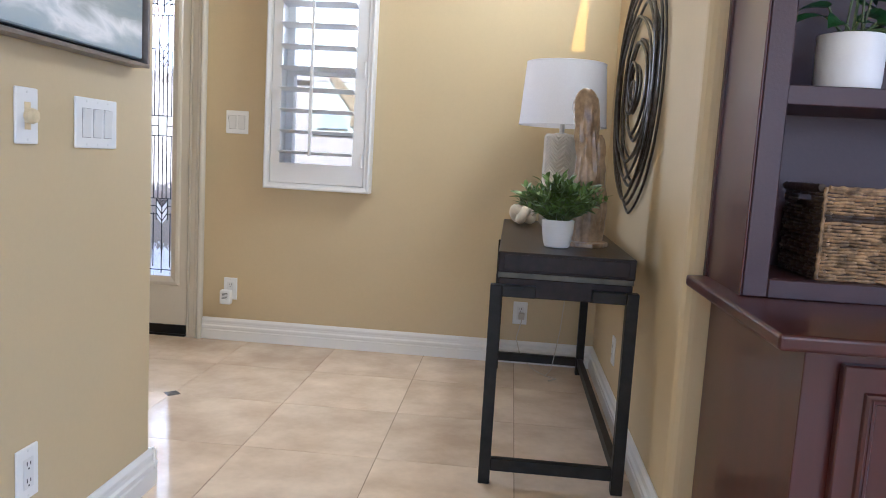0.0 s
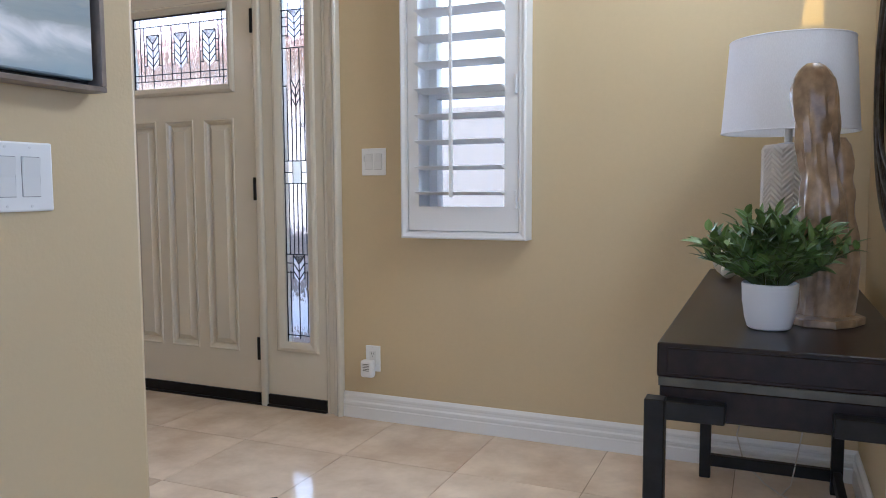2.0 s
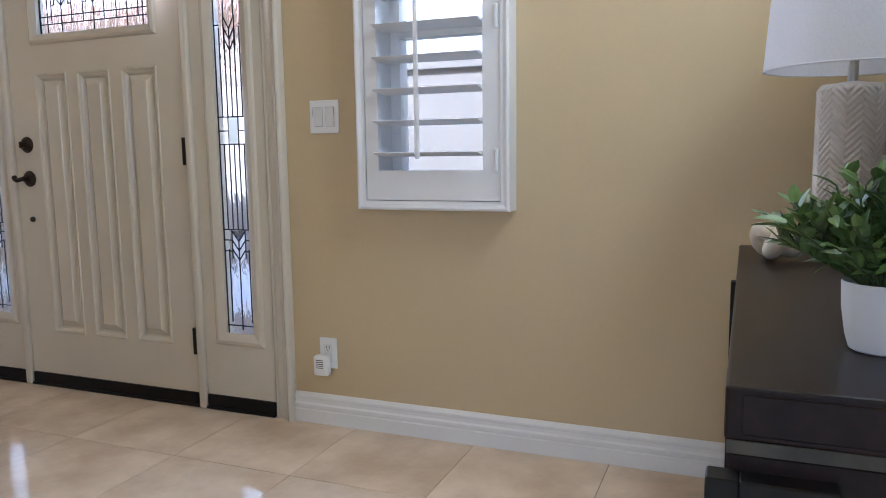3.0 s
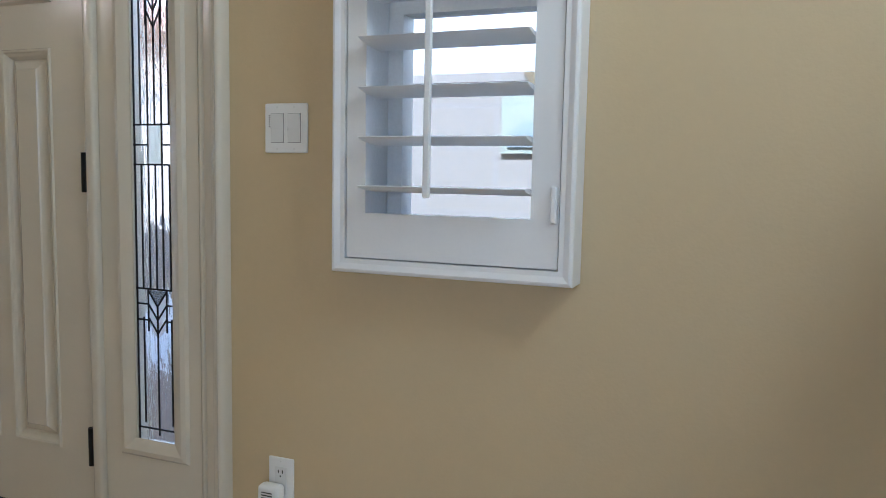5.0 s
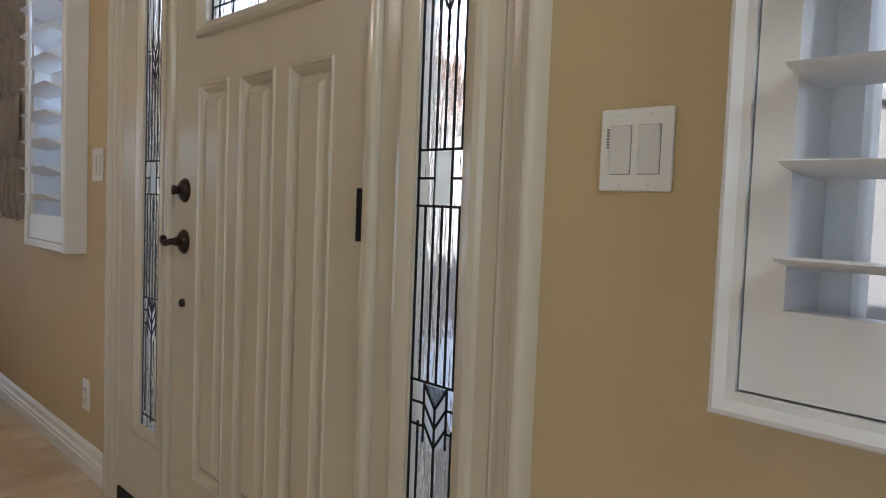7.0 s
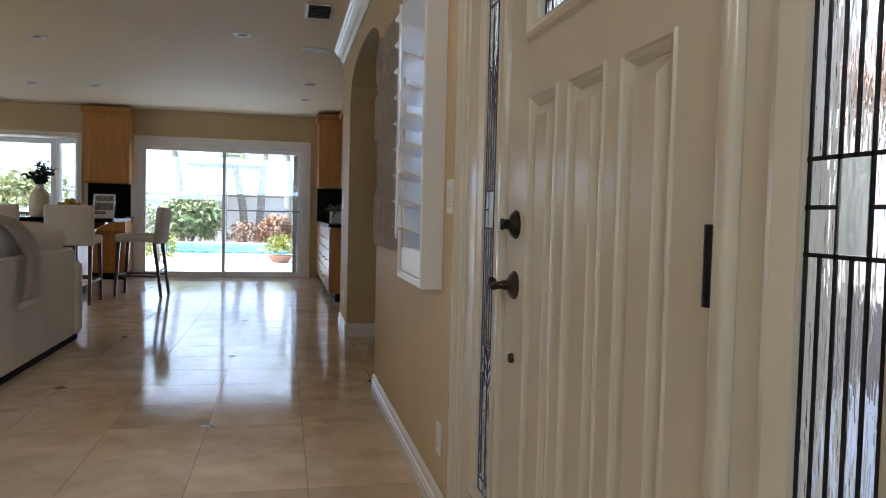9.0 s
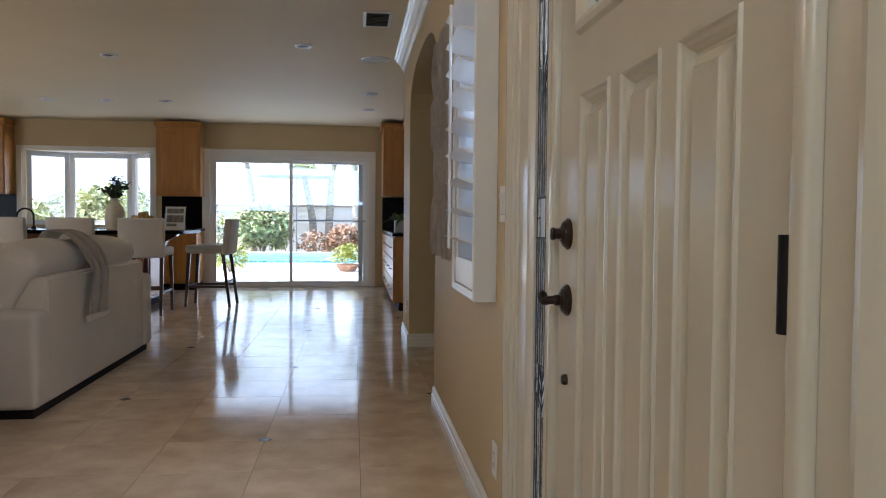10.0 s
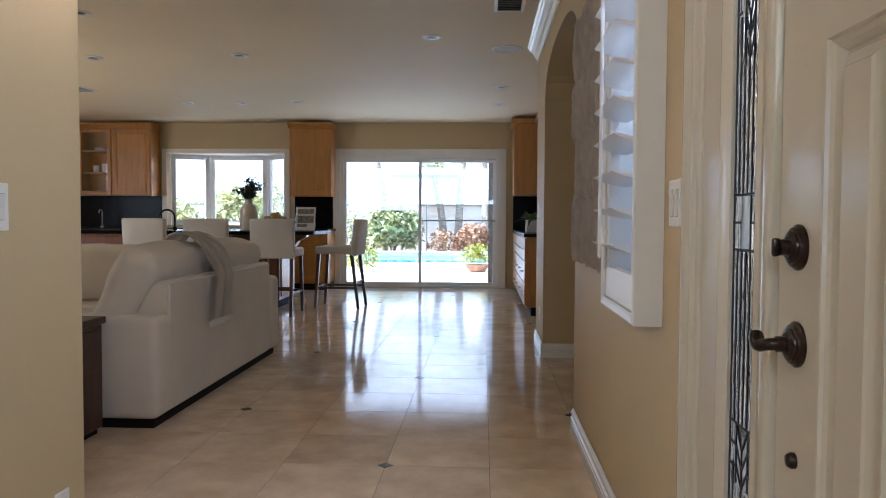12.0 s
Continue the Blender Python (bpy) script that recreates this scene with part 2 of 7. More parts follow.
M_POOLTILE = mat("blue_pool_tile", (0.05, 0.24, 0.40), 0.25, var=0.3, scale=25)
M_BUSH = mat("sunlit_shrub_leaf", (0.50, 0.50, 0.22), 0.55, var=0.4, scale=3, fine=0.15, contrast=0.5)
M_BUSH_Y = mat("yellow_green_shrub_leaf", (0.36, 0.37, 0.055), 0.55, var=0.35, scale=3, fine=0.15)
M_BUSH_R = mat("russet_shrub_leaf", (0.46, 0.25, 0.13), 0.6, var=0.4, scale=4, fine=0.15)
M_PALM = mat("palm_frond", (0.33, 0.34, 0.12), 0.5, var=0.3, scale=3)
M_BARK = mat("palm_bark", (0.36, 0.30, 0.23), 0.85, var=0.3, scale=8, stretch=(1, 1, 3), fine=0.15, bump=0.3, bump_scale=20)
M_UMB = mat("grey_blue_canopy", (0.34, 0.38, 0.40), 0.8, var=0.1)
M_CORD = mat("clear_lamp_cord", (0.55, 0.50, 0.42), 0.3, var=0.05)
M_CANIN = mat("recessed_light_inside", (0.035, 0.03, 0.025), 0.4, var=0.1)
M_PRINT = mat("printed_paper", (0.62, 0.60, 0.57), 0.5, var=0.03)
M_PRINT_D = mat("printed_photo", (0.22, 0.19, 0.16), 0.45, var=0.4, scale=25)


def painting_mat():
    """Seascape in oil: pale cloudy sky over grey-green water with white surf."""
    m = bpy.data.materials.new("seascape_oil_paint")
    m.use_nodes = True
    nt = m.node_tree
    N, Lk = nt.nodes, nt.links
    b = N["Principled BSDF"]
    b.inputs["Roughness"].default_value = 0.45
    tc = N.new("ShaderNodeTexCoord")
    sep = N.new("ShaderNodeSeparateXYZ")
    Lk.new(tc.outputs["Object"], sep.inputs[0])
    mp = N.new("ShaderNodeMapping")
    mp.inputs["Scale"].default_value = (1, 3.0, 9.0)
    Lk.new(tc.outputs["Object"], mp.inputs[0])
    n = N.new("ShaderNodeTexNoise")
    n.inputs["Scale"].default_value, n.inputs["Detail"].default_value = 1.6, 7
    n.inputs["Distortion"].default_value = 0.6
    Lk.new(mp.outputs[0], n.inputs["Vector"])
    wob = N.new("ShaderNodeMath")
    wob.operation = "MULTIPLY_ADD"
    wob.inputs[1].default_value = 0.22
    Lk.new(n.outputs[0], wob.inputs[0])
    Lk.new(sep.outputs[2], wob.inputs[2])
    rg = N.new("ShaderNodeMapRange")
    rg.inputs["From Min"].default_value, rg.inputs["From Max"].default_value = 0.09, 0.80
    Lk.new(wob.outputs[0], rg.inputs[0])
    ramp = N.new("ShaderNodeValToRGB")
    e = ramp.color_ramp.elements
    stops = [(0.0, (0.33, 0.44, 0.51)), (0.10, (0.46, 0.52, 0.54)), (0.15, (0.85, 0.85, 0.85)), (0.20, (0.38, 0.42, 0.41)), (0.26, (0.31, 0.36, 0.38)),
             (0.30, (0.51, 0.49, 0.38)), (0.36, (0.36, 0.44, 0.49)), (0.46, (0.54, 0.59, 0.61)), (0.62, (0.77, 0.79, 0.79)), (0.80, (0.51, 0.61, 0.69)), (1.0, (0.84, 0.85, 0.84))]
    e[0].position, e[0].color = stops[0][0], (*stops[0][1], 1)
    e[1].position, e[1].color = stops[-1][0], (*stops[-1][1], 1)
    for p, c in stops[1:-1]:
        k = e.new(p)
        k.color = (*c, 1)
    Lk.new(rg.outputs[0], ramp.inputs[0])
    Lk.new(ramp.outputs[0], b.inputs["Base Color"])
    bp = N.new("ShaderNodeBump")
    bp.inputs["Strength"].default_value, bp.inputs["Distance"].default_value = 0.5, 0.004
    Lk.new(n.outputs[0], bp.inputs["Height"])
    Lk.new(bp.outputs[0], b.inputs["Normal"])
    return m


M_SEA = painting_mat()


def screen_mat():
    """Fine insect screen: mostly open, the rest pale fibre."""
    m = bpy.data.materials.new("insect_screen")
    m.use_nodes = True
    nt = m.node_tree
    b = nt.nodes["Principled BSDF"]
    b.inputs["Base Color"].default_value = (0.34, 0.32, 0.28, 1)
    b.inputs["Roughness"].default_value = 0.8
    tr = nt.nodes.new("ShaderNodeBsdfTransparent")
    mx = nt.nodes.new("ShaderNodeMixShader")
    tc = nt.nodes.new("ShaderNodeTexCoord")
    wv = nt.nodes.new("ShaderNodeTexWave")
    wv.bands_direction = "Z"
    wv.inputs["Scale"].default_value = 92.0
    mr = nt.nodes.new("ShaderNodeMapRange")
    mr.inputs["To Min"].default_value, mr.inputs["To Max"].default_value = 0.26, 0.38
    nt.links.new(tc.outputs["Object"], wv.inputs["Vector"])
    nt.links.new(wv.outputs[0], mr.inputs[0])
    nt.links.new(mr.outputs[0], mx.inputs[0])
    nt.links.new(tr.outputs[0], mx.inputs[1])
    nt.links.new(b.outputs[0], mx.inputs[2])
    nt.links.new(mx.outputs[0], nt.nodes["Material Output"].inputs[0])
    return m


M_SCREEN = screen_mat()


def tint_mat(name, color):
    m = bpy.data.materials.new(name)
    m.use_nodes = True
    tr = m.node_tree.nodes.new("ShaderNodeBsdfTransparent")
    tr.inputs[0].default_value = (*color, 1)
    m.node_tree.links.new(tr.outputs[0], m.node_tree.nodes["Material Output"].inputs[0])
    return m


# Filter that yellows the sun falling through the added ceiling slot.
M_AMBER = tint_mat("amber_sun_filter", (0.50, 0.40, 0.17))


# ---- mesh helpers ----
def box(bm, x0, x1, y0, y1, z0, z1, bevel=0.0, seg=1):
    r = bmesh.ops.create_cube(bm, size=1.0, matrix=Matrix.LocRotScale(((x0 + x1) / 2, (y0 + y1) / 2, (z0 + z1) / 2), None, (abs(x1 - x0), abs(y1 - y0), abs(z1 - z0))))
    if bevel:
        es = list({ed for v in r["verts"] for ed in v.link_edges})
        bmesh.ops.bevel(bm, geom=es, offset=bevel, segments=seg, affect="EDGES", profile=0.5, clamp_overlap=True)
    return bm


def bx(*a, **k):
    return box(bmesh.new(), *a, **k)


def lathe(profile, seg=32, at=(0, 0, 0), bm=None, sx=1.0, sy=1.0, caps=True):
    """Turn (radius, z) pairs round the vertical through at."""
    bm = bm or bmesh.new()
    rings = []
    for r, z in profile:
        rings.append([bm.verts.new((at[0] + sx * r * math.cos(2 * math.pi * i / seg), at[1] + sy * r * math.sin(2 * math.pi * i / seg), at[2] + z)) for i in range(seg)])
    for a, b in zip(rings, rings[1:]):
        for i in range(seg):
            bm.faces.new((a[i], a[(i + 1) % seg], b[(i + 1) % seg], b[i]))
    if caps and profile[0][0] > 0:
        bm.faces.new(rings[0][::-1])
    if caps and profile[-1][0] > 0:
        bm.faces.new(rings[-1])
    return bm


def tube(points, radius, seg=8, closed=False, bm=None, taper=None):
    """A round rod along points."""
    bm = bm or bmesh.new()
    pts = [Vector(p) for p in points]
    n = len(pts)
    rings = []
    up = None
    for i, p in enumerate(pts):
        a = pts[(i - 1) % n] if closed or i else p
        b = pts[(i + 1) % n] if closed or i < n - 1 else p
        d = (b - a).normalized()
        if up is None:
            up = Vector((0, 0, 1)) if abs(d.z) < 0.9 else Vector((1, 0, 0))
        u = d.cross(up).normalized()
        up = u.cross(d).normalized()
        r = radius * (taper(i / max(1, n - 1)) if taper else 1)
        rings.append([bm.verts.new(p + r * (math.cos(2 * math.pi * k / seg) * u + math.sin(2 * math.pi * k / seg) * up)) for k in range(seg)])
    for i in range(n if closed else n - 1):
        a, b = rings[i], rings[(i + 1) % n]
        for k in range(seg):
            bm.faces.new((a[k], a[(k + 1) % seg], b[(k + 1) % seg], b[k]))
    if not closed:
        bm.faces.new(rings[0][::-1])
        bm.faces.new(rings[-1])
    return bm


def extrude_profile(profile, axis, a, b, bm=None):
    """A bar whose section is profile, a list of (p, q), run along axis from a to b; x: (y, z), y: (x, z)."""
    bm = bm or bmesh.new()
    def at(p, q, s):
        return (s, p, q) if axis == "x" else (p, s, q) if axis == "y" else (p, q, s)
    A = [bm.verts.new(at(p, q, a)) for p, q in profile]
    B = [bm.verts.new(at(p, q, b)) for p, q in profile]
    n = len(profile)
    for i in range(n):
        bm.faces.new((A[i], A[(i + 1) % n], B[(i + 1) % n], B[i]))
    bm.faces.new(A[::-1])
    bm.faces.new(B)
    return bm


def root_base(ob):
    while ob.parent:
        ob = ob.parent
    return ob.location


def mesh_of(name, bm, material, smooth=False, shift=(0, 0, 0)):
    bmesh.ops.recalc_face_normals(bm, faces=bm.faces)
    me = bpy.data.meshes.new(name)
    if any(shift):
        bmesh.ops.translate(bm, verts=bm.verts, vec=-Vector(shift))
    bm.to_mesh(me)
    bm.free()
    me.materials.append(material)
    if smooth:
        me.shade_smooth()
        me.set_sharp_from_angle(angle=radians(38))
    return me


def part(name, bm, material, parent, label="", smooth=False, shadow=True):
    ob = new(name, mesh_of(name, bm, material, smooth, root_base(parent)))
    ob.parent = parent
    if not shadow:
        ob.visible_shadow = False
    return tagged(ob, label) if label else ob


def thing(name, base, label, category, group="", kind=""):
    ob = new(name)
    ob.empty_display_size = 0.05
    ob.location = base
    return tagged(ob, label, category, group, kind)


def solid(name, bm, material, label, category, kind="structure", smooth=False, group=""):
    return tagged(new(name, mesh_of(name, bm, material, smooth)), label, category, group, kind)


# ---- plan ----
NW = 3.723        # inner face of the entrance wall
EW = 0.46         # console wall
H = 2.60          # ceiling
WW = -13.55       # patio-door wall
PX0, PX1, PY = -3.96, -1.0, 2.02   # partition block between entry and living room


def wall_x(bm, x0, x1, y0, y1, z1, holes):
    """A wall along x with rectangular openings (hx0, hx1, hz0, hz1)."""
    x = x0
    for a, b, c, d in sorted(holes):
        if a > x:
            box(bm, x, a, y0, y1, 0, z1)
        if c > 0:
            box(bm, a, b, y0, y1, 0, c)
        if d < z1:
            box(bm, a, b, y0, y1, d, z1)
        x = b
    if x1 > x:
        box(bm, x, x1, y0, y1, 0, z1)
    return bm


def wall_y(bm, y0, y1, x0, x1, z1, holes):
    y = y0
    for a, b, c, d in sorted(holes):
        if a > y:
            box(bm, x0, x1, y, a, 0, z1)
        if c > 0:
            box(bm, x0, x1, a, b, 0, c)
        if d < z1:
            box(bm, x0, x1, a, b, d, z1)
        y = b
    if y1 > y:
        box(bm, x0, x1, y, y1, 0, z1)
    return bm


DOOR_U = (-3.34, -1.645, 0.0, 2.06)            # entrance unit opening
SH_R = (-1.233, -0.697, 0.808, 2.02)           # shutter frames
SH_L = (-4.256, -3.72, 0.808, 2.02)
bm = wall_x(bmesh.new(), -5.62, 0.60, NW, NW + 0.16, H, [DOOR_U, (SH_R[0] + 0.05, SH_R[1] - 0.05, 0.86, 1.97), (SH_L[0] + 0.05, SH_L[1] - 0.05, 0.86, 1.97)])
wall_north = solid("wall_north", bm, M_WALL, "tan painted entrance wall with door and window openings", "wall")
# arched passage in the same wall
bm = bmesh.new()
AX0, AX1, A_SPR, A_TOP = -7.64, -5.62, 2.02, 2.30
steps = 28
for i in range(steps):
    xa, xb = AX0 + (AX1 - AX0) * i / steps, AX0 + (AX1 - AX0) * (i + 1) / steps
    def az(x):
        u = (x - (AX0 + AX1) / 2) / ((AX1 - AX0) / 2)
        return A_SPR + (A_TOP - A_SPR) * math.sqrt(max(0.0, 1 - abs(u) ** 2.6))
    za, zb = az(xa), az(xb)
    vs = [bm.verts.new(p) for p in ((xa, NW, za), (xb, NW, zb), (xb, NW, H), (xa, NW, H), (xa, NW + 0.30, za), (xb, NW + 0.30, zb), (xb, NW + 0.30, H), (xa, NW + 0.30, H))]
    for q in ((0, 1, 2, 3), (4, 7, 6, 5), (0, 4, 5, 1), (3, 2, 6, 7)):
        bm.faces.new([vs[k] for k in q])
bmesh.ops.remove_doubles(bm, verts=bm.verts, dist=0.0005)
box(bm, -8.40, AX0, NW, NW + 0.30, 0, H)
box(bm, AX1 + 0.001, AX1 + 0.1, NW + 0.161, NW + 0.30, 0, H)
solid("wall_arch", bm, M_WALL, "tan painted wall with an arched passage", "wall")
# passage behind the arch
bm = bmesh.new()
box(bm, -8.40, -5.5, NW + 1.5, NW + 1.6, 0, H)
box(bm, -5.5, -5.4, NW + 0.31, NW + 1.6, 0, H)
solid("wall_passage", bm, M_WALL, "tan painted wall of the passage behind the arch", "wall")
solid("wall_kitchen_return", bx(-8.55, -8.401, NW + 0.01, NW + 1.6, 0, H), M_WALL, "tan painted return wall beside the kitchen", "wall")
solid("wall_kitchen_north", bx(WW, -8.55, NW + 0.66, NW + 0.8, 0, H), M_WALL, "tan painted kitchen wall behind cabinets", "wall")
# console wall with a rounded outer corner
bm = bmesh.new()
prof = [(EW, NW - 0.001), (EW, 1.985)]
prof += [(EW + 0.035 - 0.035 * math.cos(radians(a)), 1.985 - 0.035 * math.sin(radians(a))) for a in (20, 45, 70, 90)]
prof += [(0.60, 1.95), (0.60, 2.55)]
prof[0] = (EW, 2.55)
extrude_profile(prof, "z", 0, H, bm)
# The high opening is added to hold that lamp.
wall_y(bm, 2.55, NW - 0.001, EW, 0.60, H, [(2.58, 3.32, 2.08, 2.52)])
solid("wall_east", bm, M_WALL, "tan painted wall with a rounded corner and an added high lamp opening", "wall")
solid("wall_behind_cabinet", bx(0.601, 3.2, 1.95, 2.08, 0, H), M_WALL, "tan painted wall behind the built-in cabinet", "wall")
# Opening added for the cool east lamp.
solid("wall_living_east", wall_y(bmesh.new(), -3.14, 2.08, 3.2, 3.34, H, [(-1.7, 0.9, 0.35, 2.25)]), M_WALL, "tan painted living room wall with an added opening, out of view", "wall")
# Opening added for the south fill lamp.
solid("wall_south", wall_x(bmesh.new(), -1.0, 3.2, -3.14, -3.0, H, [(-0.8, 2.6, 0.6, 2.35)]), M_WALL, "tan painted wall with an added wide opening, out of view", "wall")
bm = bmesh.new()
box(bm, PX0, PX1, -3.14, PY, 0, H, bevel=0.012, seg=2)
solid("wall_partition", bm, M_WALL, "tan painted partition between entry and living room", "wall")
# Opening added for the great room fill lamp.
solid("wall_great_room_south", wall_x(bmesh.new(), WW, PX0, -4.64, -4.5, H, [(-9.6, -6.4, 0.5, 2.2)]), M_WALL, "tan painted great room wall with an added opening, out of view", "wall")
solid("wall_great_room_east", bx(PX0 + 0.001, PX0 + 0.14, -4.64, -3.141, 0, H), M_WALL, "tan painted great room wall", "wall")
SL = (0.98, 3.50, 0.0, 2.08)
BAY = (-1.82, 0.09, 0.97, 2.12)
solid("wall_west", wall_y(bmesh.new(), -4.64, NW + 0.8, WW - 0.14, WW, H, [SL, BAY]), M_WALL, "tan painted wall with patio door and bay window openings", "wall")
# ceiling with an added narrow wedge slot over the console, shaping the sun patch
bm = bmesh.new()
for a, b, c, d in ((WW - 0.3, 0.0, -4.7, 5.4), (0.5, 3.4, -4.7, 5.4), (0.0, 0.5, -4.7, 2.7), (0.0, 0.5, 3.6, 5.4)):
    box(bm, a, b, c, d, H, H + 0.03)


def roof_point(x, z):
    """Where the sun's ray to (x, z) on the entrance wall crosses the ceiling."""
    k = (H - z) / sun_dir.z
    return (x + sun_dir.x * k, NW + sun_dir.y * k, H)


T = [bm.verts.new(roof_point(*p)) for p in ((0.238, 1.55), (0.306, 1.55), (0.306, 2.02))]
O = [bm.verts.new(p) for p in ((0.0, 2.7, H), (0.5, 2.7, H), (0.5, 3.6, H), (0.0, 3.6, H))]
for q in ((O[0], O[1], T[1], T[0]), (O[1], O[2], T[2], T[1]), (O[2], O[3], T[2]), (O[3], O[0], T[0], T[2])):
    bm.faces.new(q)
# Added out of view, only to colour the sun wedge on the wall.
sl = thing("skylight", (0.25, 3.1, H), "added amber-covered ceiling slot that shapes the sun patch", "skylight", kind="structure")
part("sun_tint_sheet", bx(0.02, 0.48, 2.72, 3.58, H + 0.002, H + 0.006), M_AMBER, sl, "added amber sheet that tints the sun patch")
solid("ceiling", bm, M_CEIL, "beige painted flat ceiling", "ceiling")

# floor slab under the tiles
FZ = 0.0
solid("floor", bx(WW - 0.05, 3.2, -4.6, 5.3, -0.06, -0.0025), M_GROUT, "beige stone tile floor with thin dark joints", "floor")
floor_ob = bpy.data.objects["floor"]


# ---- skirting, crown and casings ----
BASE_P = [(0.0, 0.0), (-0.016, 0.0), (-0.016, 0.048), (-0.012, 0.052), (-0.012, 0.056), (-0.017, 0.060), (-0.017, 0.070), (-0.010, 0.076), (-0.009, 0.088), (-0.012, 0.092), (-0.012, 0.100), (-0.004, 0.113), (0.0, 0.113)]


def base_x(name, x0, x1, y, sign=1):
    bm = extrude_profile([(y + sign * p - sign * 0.0005, q + 0.0005) for p, q in BASE_P], "x", x0, x1)
    return solid(name, bm, M_TRIM, "white moulded skirting board along the wall", "baseboard")


def base_y(name, y0, y1, x, sign=1):
    bm = extrude_profile([(x + sign * p - sign * 0.0005, q + 0.0005) for p, q in BASE_P], "y", y0, y1)
    return solid(name, bm, M_TRIM, "white moulded skirting board along the wall", "baseboard")


base_x("baseboard", -1.558, EW, NW)
base_x("baseboard", -5.60, -3.428, NW)
base_x("baseboard", -8.40, AX0 + 0.016, NW)
base_y("baseboard", NW - 0.016, NW + 0.30, AX0, -1)
base_y("baseboard", 1.99, NW - 0.017, EW)
base_y("baseboard", -3.0, PY + 0.016, PX1, -1)
base_x("baseboard", PX0 - 0.016, PX1 + 0.016, PY, -1)
base_y("baseboard", -3.1, PY + 0.016, PX0)
crown = [(NW, H - 0.135), (NW - 0.012, H - 0.135), (NW - 0.012, H - 0.118), (NW - 0.028, H - 0.100), (NW - 0.040, H - 0.070), (NW - 0.066, H - 0.042), (NW - 0.082, H - 0.036),
         (NW - 0.082, H - 0.018), (NW - 0.098, H - 0.012), (NW - 0.098, H - 0.001), (NW, H - 0.001)]
solid("crown_trim", extrude_profile(crown, "x", -8.40, 0.44), M_TRIM, "white moulded crown at the ceiling", "trim")


def casing_v(x_in, x_out, z1):
    """Upright door casing with a stepped face."""
    s = 1 if x_out > x_in else -1
    w = abs(x_out - x_in)
    face = [(0.0, 0.0), (0.0, 0.010), (0.04, 0.0145), (0.09, 0.016), (0.14, 0.0145), (0.18, 0.009), (0.20, 0.009), (0.48, 0.013), (0.50, 0.018), (0.54, 0.0225), (0.60, 0.024), (0.66, 0.0225), (0.70, 0.018),
            (0.72, 0.021), (0.76, 0.031), (0.82, 0.0365), (0.89, 0.0365), (0.96, 0.033), (1.0, 0.026), (1.0, 0.0)]
    prof = [(x_in + s * u * w, NW - d) for u, d in face]
    return extrude_profile(prof, "z", 0, z1)


# ---- entrance door unit ----
DY = 3.710      # room face of the door


def panel_frame(bm, x0, x1, z0, z1, y, w=0.022, d=0.010):
    """A raised moulding round a rectangle on a face that looks to -y."""
    prof = [(0.0, 0.0), (0.15 * w, -0.7 * d), (0.4 * w, -d), (0.62 * w, -0.7 * d), (0.8 * w, -0.4 * d), (w, 0.0)]
    rings = []
    for o, dy in prof:
        rings.append([bm.verts.new(p) for p in ((x0 + o, y + dy, z0 + o), (x1 - o, y + dy, z0 + o), (x1 - o, y + dy, z1 - o), (x0 + o, y + dy, z1 - o))])
    for a, b in zip(rings, rings[1:]):
        for i in range(4):
            bm.faces.new((a[i], a[(i + 1) % 4], b[(i + 1) % 4], b[i]))
    return bm


def raised_panel(bm, x0, x1, z0, z1, y):
    """Sunk moulding and bevelled raised field, as one skin in a door's face looking to -y."""
    prof = [(0.0, 0.0), (0.0025, -0.0050), (0.0075, -0.0045), (0.0105, 0.0005), (0.0180, 0.0040), (0.0250, 0.0115), (0.0270, 0.0150), (0.0310, 0.0150), (0.0330, 0.0120), (0.0515, 0.0005), (0.0545, -0.0030)]
    rings = []
    for o, dy in prof:
        rings.append([bm.verts.new(p) for p in ((x0 + o, y + dy, z0 + o), (x1 - o, y + dy, z0 + o), (x1 - o, y + dy, z1 - o), (x0 + o, y + dy, z1 - o))])
    for a, b in zip(rings, rings[1:]):
        for i in range(4):
            bm.faces.new((a[i], a[(i + 1) % 4], b[(i + 1) % 4], b[i]))
    bm.faces.new(rings[-1])
    return bm


def slab_with_holes(bm, x0, x1, z0, z1, y0, y1, holes):
    """A slab facing -y with rectangular through-holes, cut on a grid."""
    xs = sorted({x0, x1, *[v for h in holes for v in h[:2]]})
    zs = sorted({z0, z1, *[v for h in holes for v in h[2:]]})
    for xa, xb in zip(xs, xs[1:]):
        for za, zb in zip(zs, zs[1:]):
            if any(h[0] <= (xa + xb) / 2 <= h[1] and h[2] <= (za + zb) / 2 <= h[3] for h in holes):
                continue
            box(bm, xa, xb, y0, y1, za, zb)
    bmesh.ops.remove_doubles(bm, verts=bm.verts, dist=0.0001)
    doomed = [f for f in bm.faces if any(len(e.link_faces) > 2 for e in f.edges) and all(any(g is not f and (g.calc_center_median() - f.calc_center_median()).length < 1e-5 for g in e.link_faces) for e in f.edges)]
    bmesh.ops.delete(bm, geom=doomed, context="FACES_ONLY")
    return bm


def came(bm, x0, z0, x1, z1, y, w=0.0046):
    d = Vector((x1 - x0, 0, z1 - z0))
    n = d.length
    ang = math.atan2(d.z, d.x)
    m = Matrix.Translation(((x0 + x1) / 2, y, (z0 + z1) / 2)) @ Matrix.Rotation(-ang, 4, "Y") @ Matrix.Diagonal((n + w * 0.6, 0.0022, w, 1))
    bmesh.ops.create_cube(bm, size=1.0, matrix=m)
    return bm


